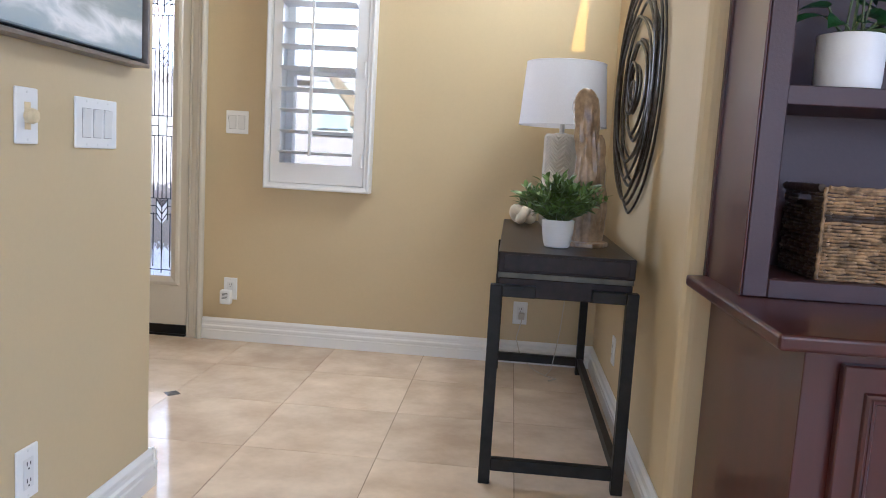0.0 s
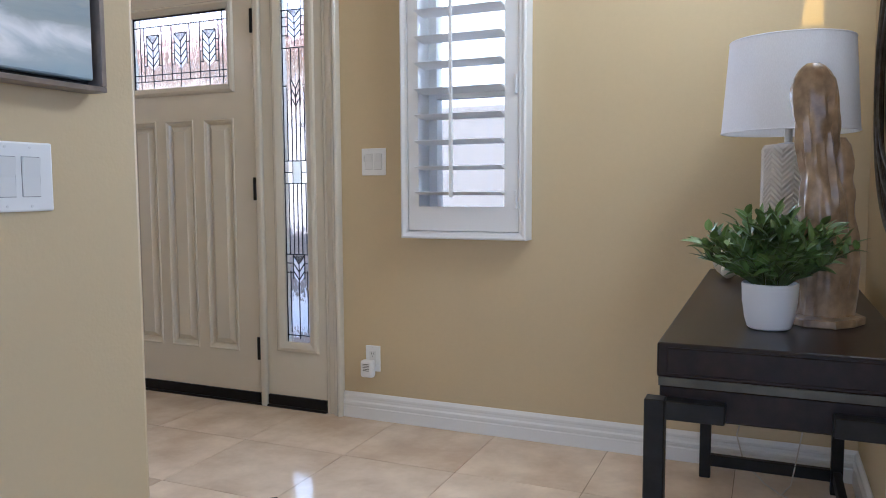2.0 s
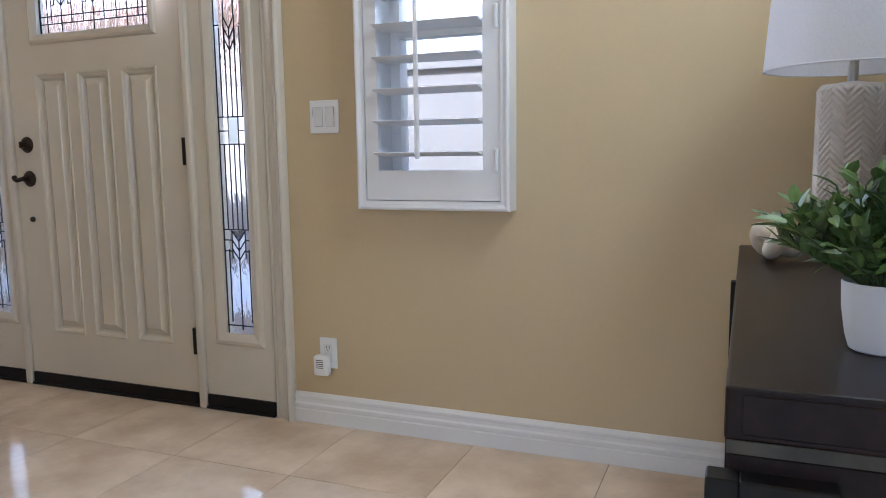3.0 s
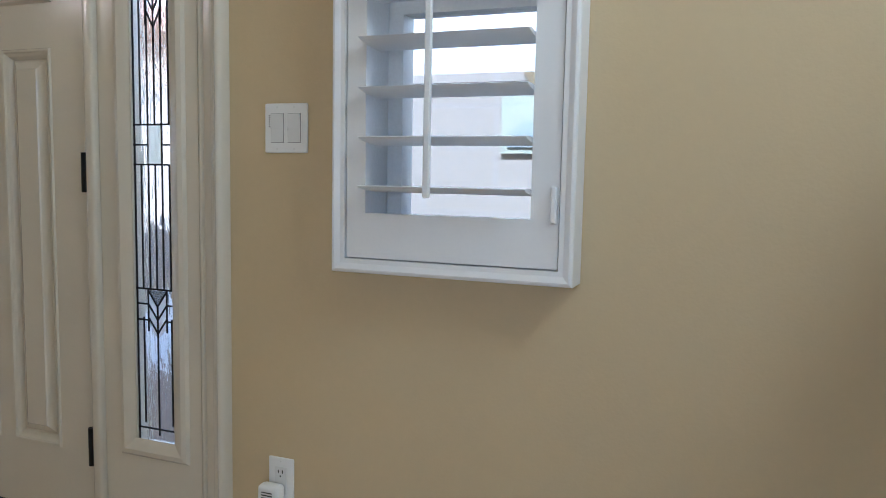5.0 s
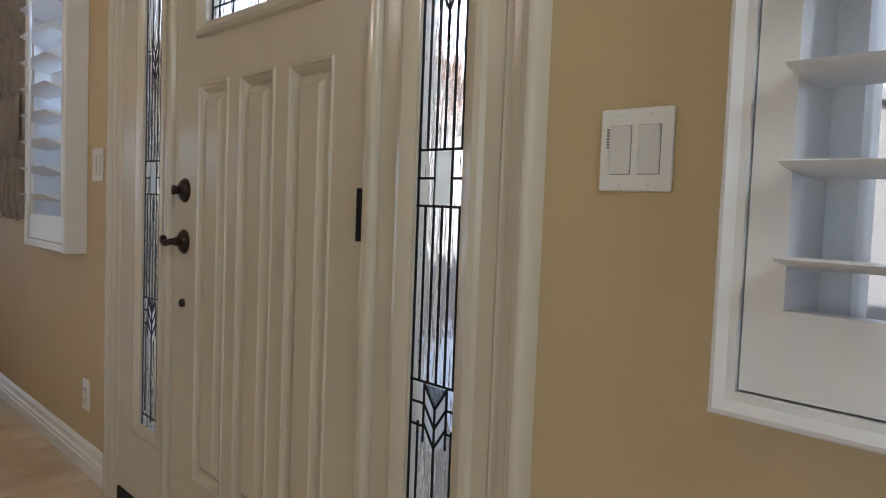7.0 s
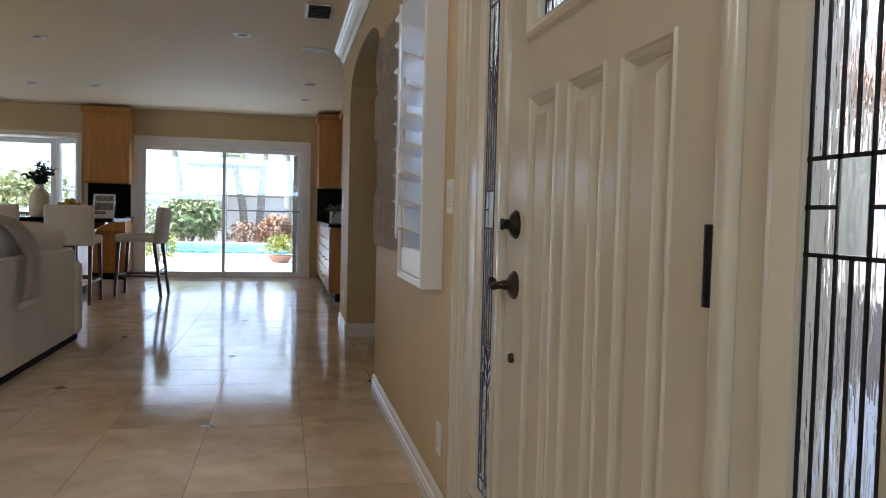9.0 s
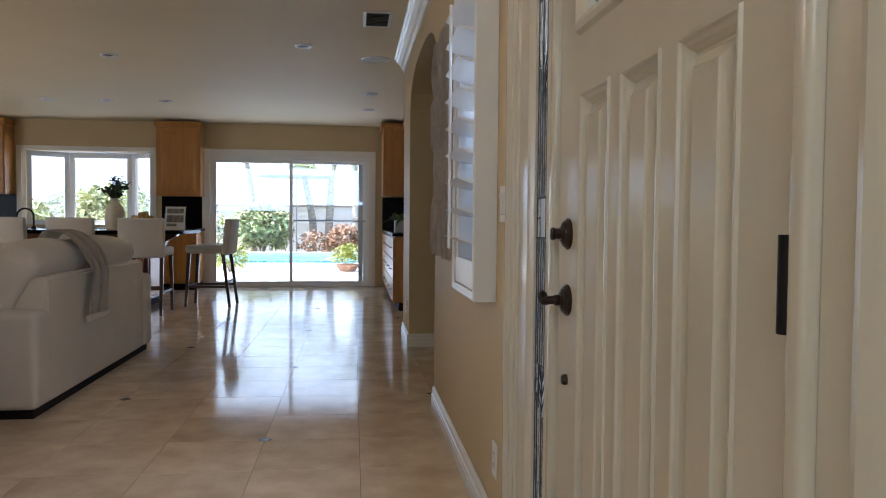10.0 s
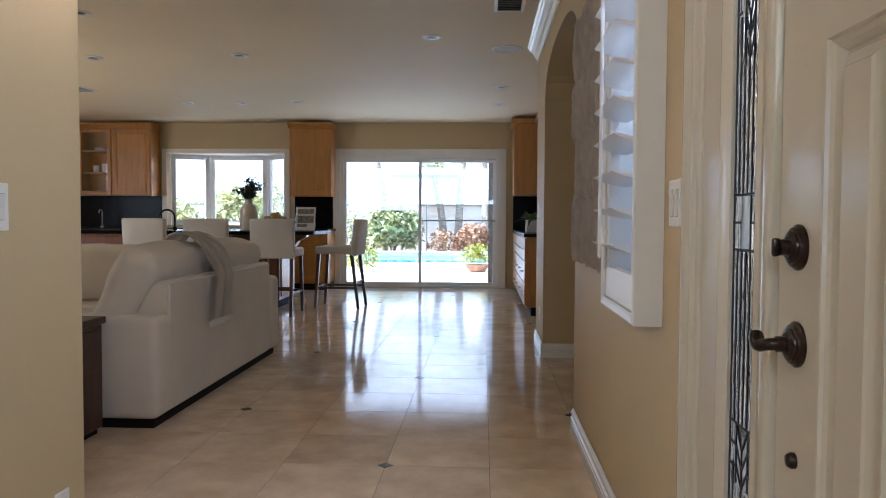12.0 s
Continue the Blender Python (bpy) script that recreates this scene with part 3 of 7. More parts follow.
def chevrons(bm, cx, hw, z_low, z_high, n, y):
    """Stacked V leads between two uprights, with a point below."""
    step = (z_high - z_low) / (n + 1)
    for i in range(n):
        zt = z_high - i * step
        came(bm, cx - hw, zt, cx, zt - 1.15 * step, y)
        came(bm, cx + hw, zt, cx, zt - 1.15 * step, y)
    came(bm, cx - hw, z_low + step, cx - hw, z_high, y)
    came(bm, cx + hw, z_low + step, cx + hw, z_high, y)
    came(bm, cx, z_low - 0.4 * step, cx, z_high - step, y)


def prism(bm, pts, y0, y1):
    """A thin flat piece with outline pts, pairs of (x, z)."""
    return extrude_piece(bm, [(p[0], y0, p[1]) for p in pts], y1 - y0)


def extrude_piece(bm, pts, d):
    a = [bm.verts.new(p) for p in pts]
    b = [bm.verts.new((p[0], p[1] + d, p[2])) for p in pts]
    n = len(pts)
    for i in range(n):
        bm.faces.new((a[i], a[(i + 1) % n], b[(i + 1) % n], b[i]))
    bm.faces.new(a[::-1])
    bm.faces.new(b)
    return bm


def chevron_glass(parent, cx, hw, z_low, z_high, n, y):
    """White opal arrow pieces and the smoke-grey corner pieces between the V leads."""
    step = (z_high - z_low) / (n + 1)
    drop = 1.15 * step
    ya, yb = y + 0.0008, y + 0.0012
    for i in range(n):
        za, zb = z_high - i * step, z_high - (i + 1) * step
        bm = bmesh.new()
        for s in (-1, 1):
            zl = zb if i < n - 1 else za - 0.62 * step
            prism(bm, [(cx + s * hw, za), (cx, za - drop), (cx, min(zb, zl) - (drop if i < n - 1 else 0.62 * step)), (cx + s * hw, zl)], ya, yb)
        part("opal_glass", bm, M_GLASS_W, parent, shadow=False)
    part("smoke_glass", prism(bmesh.new(), [(cx - hw, z_high), (cx + hw, z_high), (cx, z_high - drop)], ya, yb), M_GLASS_D, parent, shadow=False)


def sidelight(name, x0, x1, mx0, mx1, gx0, gx1):
    s = thing(name, ((x0 + x1) / 2, DY, 0.0), "cream sidelight panel with leaded textured glass beside the entrance door", "window", kind="structure")
    gz0, gz1 = 0.300, 1.866
    bm = slab_with_holes(bmesh.new(), x0, x1, 0.060, 2.03, DY + 0.002, DY + 0.044, [(gx0, gx1, gz0, gz1)])
    part("panel", bm, M_DOOR, s)
    bm = bmesh.new()
    panel_frame(bm, mx0, mx1, gz0 - 0.035, gz1 + 0.040, DY + 0.002, 0.050, 0.011)
    part("glazing_frame", bm, M_DOOR, s)
    part("sweep", bx(x0, x1, DY - 0.004, DY + 0.046, 0.012, 0.058, bevel=0.002), M_BLACK, s, "black rubber bottom sweep")
    part("glass_pane", bx(gx0 - 0.004, gx1 + 0.004, DY + 0.010, DY + 0.016, gz0 - 0.004, gz1 + 0.004), M_GLASS_T, s, "textured clear art glass", shadow=False)
    bm = bmesh.new()
    y = DY + 0.0086
    cx, w = (gx0 + gx1) / 2, gx1 - gx0
    k = w / 0.14
    for dx in (-0.066, 0.066):
        came(bm, cx + dx * k, gz0, cx + dx * k, gz1, y, 0.005)
    came(bm, gx0, gz0 + 0.004, gx1, gz0 + 0.004, y, 0.007)
    came(bm, gx0, gz1 - 0.004, gx1, gz1 - 0.004, y, 0.007)
    U = [cx + d * k for d in (-0.045, -0.022, 0.0, 0.022, 0.045)]
    for u in U:                                   # long reeds below the centre lozenge
        came(bm, u, 0.716, u, 1.036, y)
    for z in (0.716, 1.036, 1.137):
        came(bm, gx0, z, gx1, z, y)
    came(bm, U[1], 1.036, U[1], 1.137, y)
    came(bm, U[3], 1.036, U[3], 1.137, y)
    for z in (1.086,):
        came(bm, gx0, z, U[1], z, y)
        came(bm, U[3], z, gx1, z, y)
    chevrons(bm, cx, 0.030 * k, 0.570, 0.712, 3, y)
    chevron_glass(s, cx, 0.030 * k, 0.570, 0.712, 3, y)
    for z in (0.634, 0.676):                      # small side cells
        came(bm, gx0 + 0.004, z, cx - 0.030 * k, z, y)
        came(bm, cx + 0.030 * k, z, gx1 - 0.004, z, y)
    came(bm, cx, 0.330, cx, 0.56, y)
    came(bm, U[0], 0.36, U[0], 0.64, y)
    came(bm, U[4], 0.36, U[4], 0.64, y)
    came(bm, gx0, 0.345, gx1, 0.345, y)
    for u in (U[0], U[1], U[3], U[4]):
        came(bm, u, 1.137, u, 1.46, y)
    came(bm, cx, 1.137, cx, 1.36, y)
    chevrons(bm, cx, 0.024 * k, 1.345, 1.50, 3, y)
    came(bm, gx0, 1.47, U[0], 1.47, y)
    came(bm, U[4], 1.47, gx1, 1.47, y)
    came(bm, U[1], 1.50, U[1], 1.63, y)
    came(bm, U[3], 1.50, U[3], 1.63, y)
    came(bm, gx0, 1.635, gx1, 1.635, y)
    chevrons(bm, cx, 0.034 * k, 1.655, 1.80, 4, y)
    chevron_glass(s, cx, 0.034 * k, 1.655, 1.80, 4, y)
    for z in (1.690, 1.730, 1.770):
        came(bm, gx0 + 0.004, z, cx - 0.034 * k, z, y)
        came(bm, cx + 0.034 * k, z, gx1 - 0.004, z, y)
    came(bm, gx0, 1.80, gx1, 1.80, y)
    came(bm, cx - 0.034 * k, 1.80, cx - 0.034 * k, gz1, y)
    came(bm, cx + 0.034 * k, 1.80, cx + 0.034 * k, gz1, y)
    part("lead_came", bm, M_LEAD, s, "dark lead lines")
    part("centre_glass", bx(U[1] + 0.002, U[3] - 0.002, DY + 0.0065, DY + 0.0090, 1.039, 1.134), M_GLASS_F, s, "frosted green glass lozenge", shadow=False)
    return s


sidelight("window_1", -1.964, -1.646, -1.911, -1.683, -1.857, -1.717)
sidelight("window_2", -3.338, -2.958, -3.215, -2.980, -3.160, -3.022)

door = thing("door_1", (-2.465, DY, 0.0), "closed cream panelled entrance door with a leaded glass lite", "door", kind="structure")
DX0, DX1 = -2.916, -2.008
PANELS = [(-2.767, -2.591, 0.248, 1.341), (-2.536, -2.362, 0.248, 1.341), (-2.304, -2.124, 0.248, 1.341)]
LITE = (-2.736, -2.146, 1.492, 1.842)
bm = slab_with_holes(bmesh.new(), DX0, DX1, 0.060, 2.03, DY, DY + 0.044, [LITE] + PANELS)
slab = part("slab", bm, M_DOOR, door)
for p in PANELS:
    bm = raised_panel(bmesh.new(), *p, DY)
    box(bm, p[0], p[1], DY + 0.018, DY + 0.043, p[2], p[3])
    part("door_panel", bm, M_DOOR, door)
bm = panel_frame(bmesh.new(), LITE[0] - 0.042, LITE[1] + 0.032, LITE[2] - 0.034, LITE[3] + 0.038, DY, 0.040, 0.016)
part("lite_frame", bm, M_DOOR, door)
part("glass_pane", bx(LITE[0] - 0.004, LITE[1] + 0.004, DY + 0.020, DY + 0.026, LITE[2] - 0.004, LITE[3] + 0.004), M_GLASS_T, door, "textured clear art glass", shadow=False)
bm = bmesh.new()
y = DY + 0.0186
gx0, gx1, gz0, gz1 = LITE
for o, w in ((0.004, 0.008), (0.045, 0.0045)):
    came(bm, gx0 + o, gz0, gx0 + o, gz1, y, w)
    came(bm, gx1 - o, gz0, gx1 - o, gz1, y, w)
    came(bm, gx0, gz0 + o, gx1, gz0 + o, y, w)
    came(bm, gx0, gz1 - o, gx1, gz1 - o, y, w)
came(bm, gx0, gz0 + 0.075, gx1, gz0 + 0.075, y)
for cx, top in ((-2.613, 0.07), (-2.441, 0.035), (-2.269, 0.07)):
    chevrons(bm, cx, 0.038, gz0 + 0.085, gz1 - 0.085, 4, y)
    chevron_glass(door, cx, 0.038, gz0 + 0.085, gz1 - 0.085, 4, y)
    came(bm, cx - 0.038, gz1 - 0.085, cx + 0.038, gz1 - 0.085, y)
    came(bm, cx, gz0, cx, gz0 + 0.075, y)
    for s in (-1, 1):
        came(bm, cx + s * 0.055, gz0 + 0.045, cx + s * 0.055, gz1 - 0.045, y)
        for zz in (0.12, 0.17, 0.22):
            came(bm, cx + s * 0.036, gz0 + zz, cx + s * 0.055, gz0 + zz, y)
part("lead_came", bm, M_LEAD, door, "dark lead lines")
part("sweep", bx(DX0 + 0.002, DX1 - 0.002, DY - 0.006, DY + 0.046, 0.012, 0.058, bevel=0.002), M_BLACK, door, "black rubber bottom sweep")


def lathe_y(profile, x, z, y, seg=28):
    """Turn (radius, out) pairs round the axis that leaves the door towards the room."""
    bm = lathe(profile, seg)
    bmesh.ops.transform(bm, verts=bm.verts, matrix=Matrix.Translation((x, y, z)) @ Matrix.Rotation(radians(90), 4, "X"))
    return bm


ROSE = [(0.034, 0.0), (0.034, 0.004), (0.030, 0.007), (0.029, 0.010), (0.025, 0.011), (0.024, 0.014), (0.019, 0.015), (0.016, 0.018), (0.012, 0.018), (0.012, 0.030)]
dead = part("deadbolt", lathe_y(ROSE, -2.843, 1.051, DY), M_BRONZE, door, "dark bronze ringed deadbolt rose", smooth=True)
bm = bx(-2.848, -2.838, DY - 0.040, DY - 0.028, 1.037, 1.065, bevel=0.0045, seg=2)
part("thumb_turn", bm, M_BRONZE, dead, smooth=True)
lev = part("door_handle", lathe_y(ROSE, -2.843, 0.908, DY), M_BRONZE, door, "dark bronze ringed lever handle", smooth=True)
pts = [(-2.843, DY - 0.025, 0.908), (-2.843, DY - 0.036, 0.908), (-2.846, DY - 0.042, 0.907), (-2.852, DY - 0.046, 0.905), (-2.859, DY - 0.047, 0.903), (-2.866, DY - 0.047, 0.903), (-2.873, DY - 0.047, 0.907), (-2.879, DY - 0.046, 0.913), (-2.883, DY - 0.045, 0.917)]
part("lever", tube(pts, 0.0092, 12, taper=lambda u: 1.05 - 0.25 * math.sin(u * 6.0) * u), M_BRONZE, lev, smooth=True)
part("keyhole_cover", lathe_y([(0.012, 0.0), (0.012, 0.006), (0.009, 0.011), (0.0, 0.012)], -2.843, 0.735, DY, 16), M_BRONZE, door, "small dark bronze button", smooth=True)
for zc in (0.272, 1.013, 1.768):
    h = part("hinge", tube([(-2.003, DY - 0.009, zc - 0.052), (-2.003, DY - 0.009, zc + 0.052)], 0.0108, 12), M_BLACK, door, "black hinge barrel", smooth=True)
    part("hinge_leaf", bx(-2.020, -2.000, DY - 0.004, DY - 0.0005, zc - 0.050, zc + 0.050), M_BLACK, h)

# jambs, casing and threshold of the unit
trim_unit = thing("door_frame", (-2.49, NW, 0.0), "cream moulded frame round the entrance door and sidelights", "door frame", kind="structure")
for a, b in ((-1.999, -1.966), (-2.956, -2.920)):
    bm = bx(a, b, DY - 0.016, NW + 0.15, 0.0, 2.03, bevel=0.009, seg=4)
    part("mullion", bm, M_DOOR, trim_unit, smooth=True)
for a, b in ((-1.645, -1.560), (-3.340, -3.425)):
    part("casing", casing_v(a, b, 2.14), M_DOOR, trim_unit, smooth=True)
part("head_casing", bx(-3.339, -1.646, NW - 0.028, NW - 0.0005, 2.03, 2.14, bevel=0.006), M_DOOR, trim_unit)
part("jamb_head", bx(-3.34, -1.645, NW, NW + 0.15, 2.032, 2.06), M_DOOR, trim_unit)
part("threshold", bx(-3.338, -1.647, DY - 0.01, NW + 0.20, 0.0, 0.011, bevel=0.003), M_BLACK, trim_unit, "dark metal threshold")


# ---- plantation shutters with the windows behind ----
def shutter(name, x0, x1, z0, z1, mirror=False):
    s = thing(name, ((x0 + x1) / 2, NW, z0), "white plantation shutter with open louvres over a window", "window", kind="structure")
    f = 3.648
    fx = 0.030
    bm = slab_with_holes(bmesh.new(), x0, x1, z0, z1, f, NW - 0.001, [(x0 + fx, x1 - fx, z0 + fx, z1 - fx)])
    part("window_frame", bm, M_SHUT, s)
    part("frame_lip", panel_frame(bmesh.new(), x0, x1, z0, z1, f, 0.020, 0.006), M_SHUT, s)
    px0, px1, pz0, pz1 = x0 + fx + 0.003, x1 - fx - 0.003, z0 + fx + 0.003, z1 - fx - 0.003
    ox0, ox1, oz0, oz1 = x0 + 0.078, x1 - 0.090, z0 + 0.130, z1 - 0.11
    if mirror:
        ox0, ox1 = x0 + 0.090, x1 - 0.078
    bm = slab_with_holes(bmesh.new(), px0, px1, pz0, pz1, f + 0.006, f + 0.034, [(ox0, ox1, oz0, oz1)])
    part("shutter_panel", bm, M_SHUT, s)
    lc, tilt = (f + 0.006, radians(-15)) if mirror else (f + 0.020, radians(-6))
    n = int((oz1 - oz0 - 0.03) / 0.1025) + 1
    for i in range(n):
        zc = z0 + (0.203 if mirror else 0.189) + i * 0.1025
        if zc > oz1 - 0.02:
            break
        prof = []
        for k in range(12):
            a = 2 * math.pi * k / 12
            u, v = 0.057 * math.cos(a), 0.0055 * math.sin(a)
            c, sn = math.cos(tilt), math.sin(tilt)
            prof.append((lc + u * c - v * sn, zc - 0.006 + u * sn + v * c))
        part("louvre", extrude_profile(prof, "x", ox0 + 0.002, ox1 - 0.002), M_SHUT, s, smooth=True)
    tx = (ox0 + ox1) / 2 - 0.018
    part("tilt_rod", bx(tx - 0.0075, tx + 0.0075, f - 0.055, f - 0.045, oz0 + 0.038, oz1 - 0.05, bevel=0.003), M_SHUT, s)
    hx = x0 + 0.046 if mirror else x1 - 0.043
    for zc in (z0 + 0.160, z0 + 0.60, z1 - 0.14):
        part("hinge", bx(hx - 0.006, hx + 0.006, f - 0.006, f + 0.007, zc - 0.037, zc + 0.037, bevel=0.003), M_SHUT, s)
    # window unit in the wall behind
    wx0, wx1, wz0, wz1 = x0 + 0.052, x1 - 0.052, 0.862, 1.968
    bm = slab_with_holes(bmesh.new(), wx0, wx1, wz0, wz1, NW + 0.075, NW + 0.135, [(wx0 + 0.045, wx1 - 0.045, wz0 + 0.045, 1.385), (wx0 + 0.045, wx1 - 0.045, 1.43, wz1 - 0.045)])
    part("sash", bm, M_WINFRAME, s)
    for xa in (wx0 + 0.0005, wx1 - 0.0085):
        part("jamb_liner", bx(xa, xa + 0.008, f + 0.036, NW + 0.0745, wz0 + 0.001, wz1 - 0.001), M_WINFRAME, s)
    for a, b in ((wz0 + 0.045, 1.385), (1.43, wz1 - 0.045)):
        part("pane", bx(wx0 + 0.043, wx1 - 0.043, NW + 0.10, NW + 0.105, a, b), M_GLASS, s, shadow=False)
    part("insect_screen", bx(wx0 + 0.02, wx1 - 0.02, NW + 0.141, NW + 0.1425, wz0 + 0.02, 1.40), M_SCREEN, s, shadow=False)
    return s


shutter("window_3", *SH_R)
shutter("window_4", *SH_L, mirror=True)


# ---- switches and outlets ----
def plate(name, at, out, along, w, h, label, faces, category="switch"):
    """A wall plate centred at `at`; out and along are unit vectors. faces: list of (offset, width, height, kind)."""
    t = thing(name, at, label, category)
    up = Vector((0, 0, 1))
    o, a = Vector(out), Vector(along)
    m = Matrix((( a.x, o.x, up.x, at[0]), (a.y, o.y, up.y, at[1]), (a.z, o.z, up.z, at[2]), (0, 0, 0, 1)))
    def put(nm, bm, mt, par=t, lab=""):
        bmesh.ops.transform(bm, verts=bm.verts, matrix=m)
        return part(nm, bm, mt, par, lab)
    put("cover", bx(-w / 2, w / 2, 0, 0.0065, -h / 2, h / 2, bevel=0.003, seg=2), M_PLATE)
    for off, fw, fh, kind in faces:
        if kind == "rocker":
            bm = bx(off - fw / 2 - 0.001, off + fw / 2 + 0.001, 0.0062, 0.0068, -fh / 2 - 0.001, fh / 2 + 0.001)
            put("recess", bm, M_GAP)
            bm = bmesh.new()
            extrude_profile([(0.0066, -fh / 2), (0.0085, -fh / 2), (0.0075, 0.0), (0.0115, fh / 2), (0.0066, fh / 2)], "x", off - fw / 2, off + fw / 2, bm)
            put("rocker", bm, M_PLATE_DIM)
        elif kind == "knob":
            put("toggle_face", bx(off - 0.010, off + 0.010, 0.0062, 0.008, -0.028, 0.028, bevel=0.001), M_KNOB)
            bm = lathe([(0.015, 0.0), (0.016, 0.010), (0.013, 0.018), (0.0, 0.019)], 20)
            bmesh.ops.transform(bm, verts=bm.verts, matrix=Matrix.Translation((off, 0.008, 0)) @ Matrix.Rotation(radians(-90), 4, "X"))
            put("knob", bm, M_KNOB, t, "yellowed round dimmer knob")
        elif kind == "duplex":
            put("socket_face", bx(off - fw / 2, off + fw / 2, 0.0062, 0.0085, -fh / 2, fh / 2, bevel=0.001), M_PLATE_DIM)
            for zc in (-0.019, 0.019):
                put("socket_slot", bx(off - 0.007, off - 0.0045, 0.008, 0.0089, zc - 0.001, zc + 0.008), M_SLOT)
                put("socket_slot", bx(off + 0.0045, off + 0.007, 0.008, 0.0089, zc - 0.001, zc + 0.007), M_SLOT)
                put("socket_slot", bx(off - 0.002, off + 0.002, 0.008, 0.0089, zc - 0.010, zc - 0.006), M_SLOT)
    for zc in (-h / 2 + 0.009, h / 2 - 0.009):
        for off, *_ in faces:
            bm = bmesh.new()
            bmesh.ops.create_cone(bm, cap_ends=True, segments=8, radius1=0.0025, radius2=0.0025, depth=0.0014, matrix=Matrix.Translation((off, 0.0068, zc)) @ Matrix.Rotation(radians(90), 4, "X"))
            put("screw", bm, M_PLATE_DIM)
    return t


RK = (0.033, 0.066, "rocker")
plate("light_switch", (-1.397, NW, 1.1255), (0, -1, 0), (-1, 0, 0), 0.116, 0.115, "white double rocker switch plate on the tan wall", [(-0.023, *RK), (0.023, *RK)])
plate("light_switch", (-3.598, NW, 1.132), (0, -1, 0), (-1, 0, 0), 0.105, 0.115, "white double rocker switch plate beside the door frame", [(-0.023, *RK), (0.023, *RK)])
plate("light_switch", (PX1, 1.726, 1.037), (1, 0, 0), (0, 1, 0), 0.178, 0.117, "white triple rocker switch plate on the partition", [(-0.046, *RK), (0, *RK), (0.046, *RK)])
plate("dimmer_switch", (PX1, 1.464, 1.040), (1, 0, 0), (0, 1, 0), 0.072, 0.115, "white dimmer plate with a yellowed round knob", [(0, 0, 0, "knob")])
plate("power_outlet", (PX1, 1.456, 0.278), (1, 0, 0), (0, 1, 0), 0.073, 0.118, "white duplex power outlet on the partition", [(0, 0.034, 0.068, "duplex")], "outlet")
plate("power_outlet", (-1.412, NW, 0.272), (0, -1, 0), (-1, 0, 0), 0.071, 0.114, "white duplex power outlet with a plug-in night light", [(0, 0.034, 0.068, "duplex")], "outlet")
plate("power_outlet", (0.087, NW, 0.256), (0, -1, 0), (-1, 0, 0), 0.071, 0.114, "white power outlet behind the console table", [(0, 0.034, 0.068, "duplex")], "outlet")
plate("power_outlet", (EW, 3.02, 0.27), (-1, 0, 0), (0, 1, 0), 0.071, 0.114, "white power outlet below the wire wall art", [(0, 0.034, 0.068, "duplex")], "outlet")
plate("power_outlet", (-3.70, NW, 0.285), (0, -1, 0), (-1, 0, 0), 0.071, 0.114, "white power outlet low on the entrance wall", [(0, 0.034, 0.068, "duplex")], "outlet")
plate("light_switch", (-8.20, NW, 1.165), (0, -1, 0), (-1, 0, 0), 0.072, 0.115, "white rocker switch beside the arch", [(0, *RK)])
plate("power_outlet", (-7.95, NW, 0.31), (0, -1, 0), (-1, 0, 0), 0.072, 0.115, "white outlet beside the arch", [(0, 0.034, 0.068, "duplex")], "outlet")
plate("light_switch", (-3.535, PY, 1.115), (0, 1, 0), (-1, 0, 0), 0.116, 0.122, "white rocker switch plate at the partition's end", [(-0.023, *RK), (0.023, *RK)])
plate("power_outlet", (-3.82, PY, 0.232), (0, 1, 0), (-1, 0, 0), 0.072, 0.115, "white power outlet at the partition's end", [(0, 0.034, 0.068, "duplex")], "outlet")
bm = bmesh.new()
for i in range(7):
    box(bm, -1.4435, -1.4395, NW - 0.0075, NW - 0.0064, 1.1285 + i * 0.0042, 1.1300 + i * 0.0042)
part("level_mark", bm, M_SLOT, bpy.data.objects["light_switch"], "row of small dark level marks")
nl = thing("night_light", (-1.424, NW - 0.009, 0.193), "small white plug-in night light in the outlet", "night light")
part("case", bx(-1.456, -1.396, NW - 0.045, NW - 0.0095, 0.193, 0.268, bevel=0.010, seg=3), M_PLATE, nl, smooth=True)
bm = bmesh.new()
for i in range(5):
    box(bm, -1.442, -1.412, NW - 0.0458, NW - 0.0448, 0.223 + i * 0.007, 0.2255 + i * 0.007)
part("grille", bm, M_SLOT, nl)


# ---- console table ----
ct = thing("console_table", (0.18, 2.93, 0.0), "dark espresso console table on blackened iron legs against the wall", "console table")
CX0, CX1, CY0, CY1 = -0.024, 0.392, 2.272, 3.604
part("tabletop", bx(CX0, CX1, CY0, CY1, 0.668, 0.732, bevel=0.004, seg=2), M_ESPRESSO, ct)
part("front_panel", bx(CX0 + 0.018, CX1 - 0.018, CY0 - 0.003, CY0 + 0.01, 0.676, 0.724, bevel=0.002), M_ESPRESSO, ct)
part("metal_strip", bx(CX0 + 0.003, CX1 - 0.003, CY0 + 0.003, CY1 - 0.003, 0.652, 0.668), M_STRIP, ct, "dull brass strip round the top")
part("apron", bx(CX0 + 0.005, CX1 - 0.005, CY0 + 0.006, CY1 - 0.006, 0.592, 0.652, bevel=0.003), M_ESPRESSO, ct)
LW = 0.036
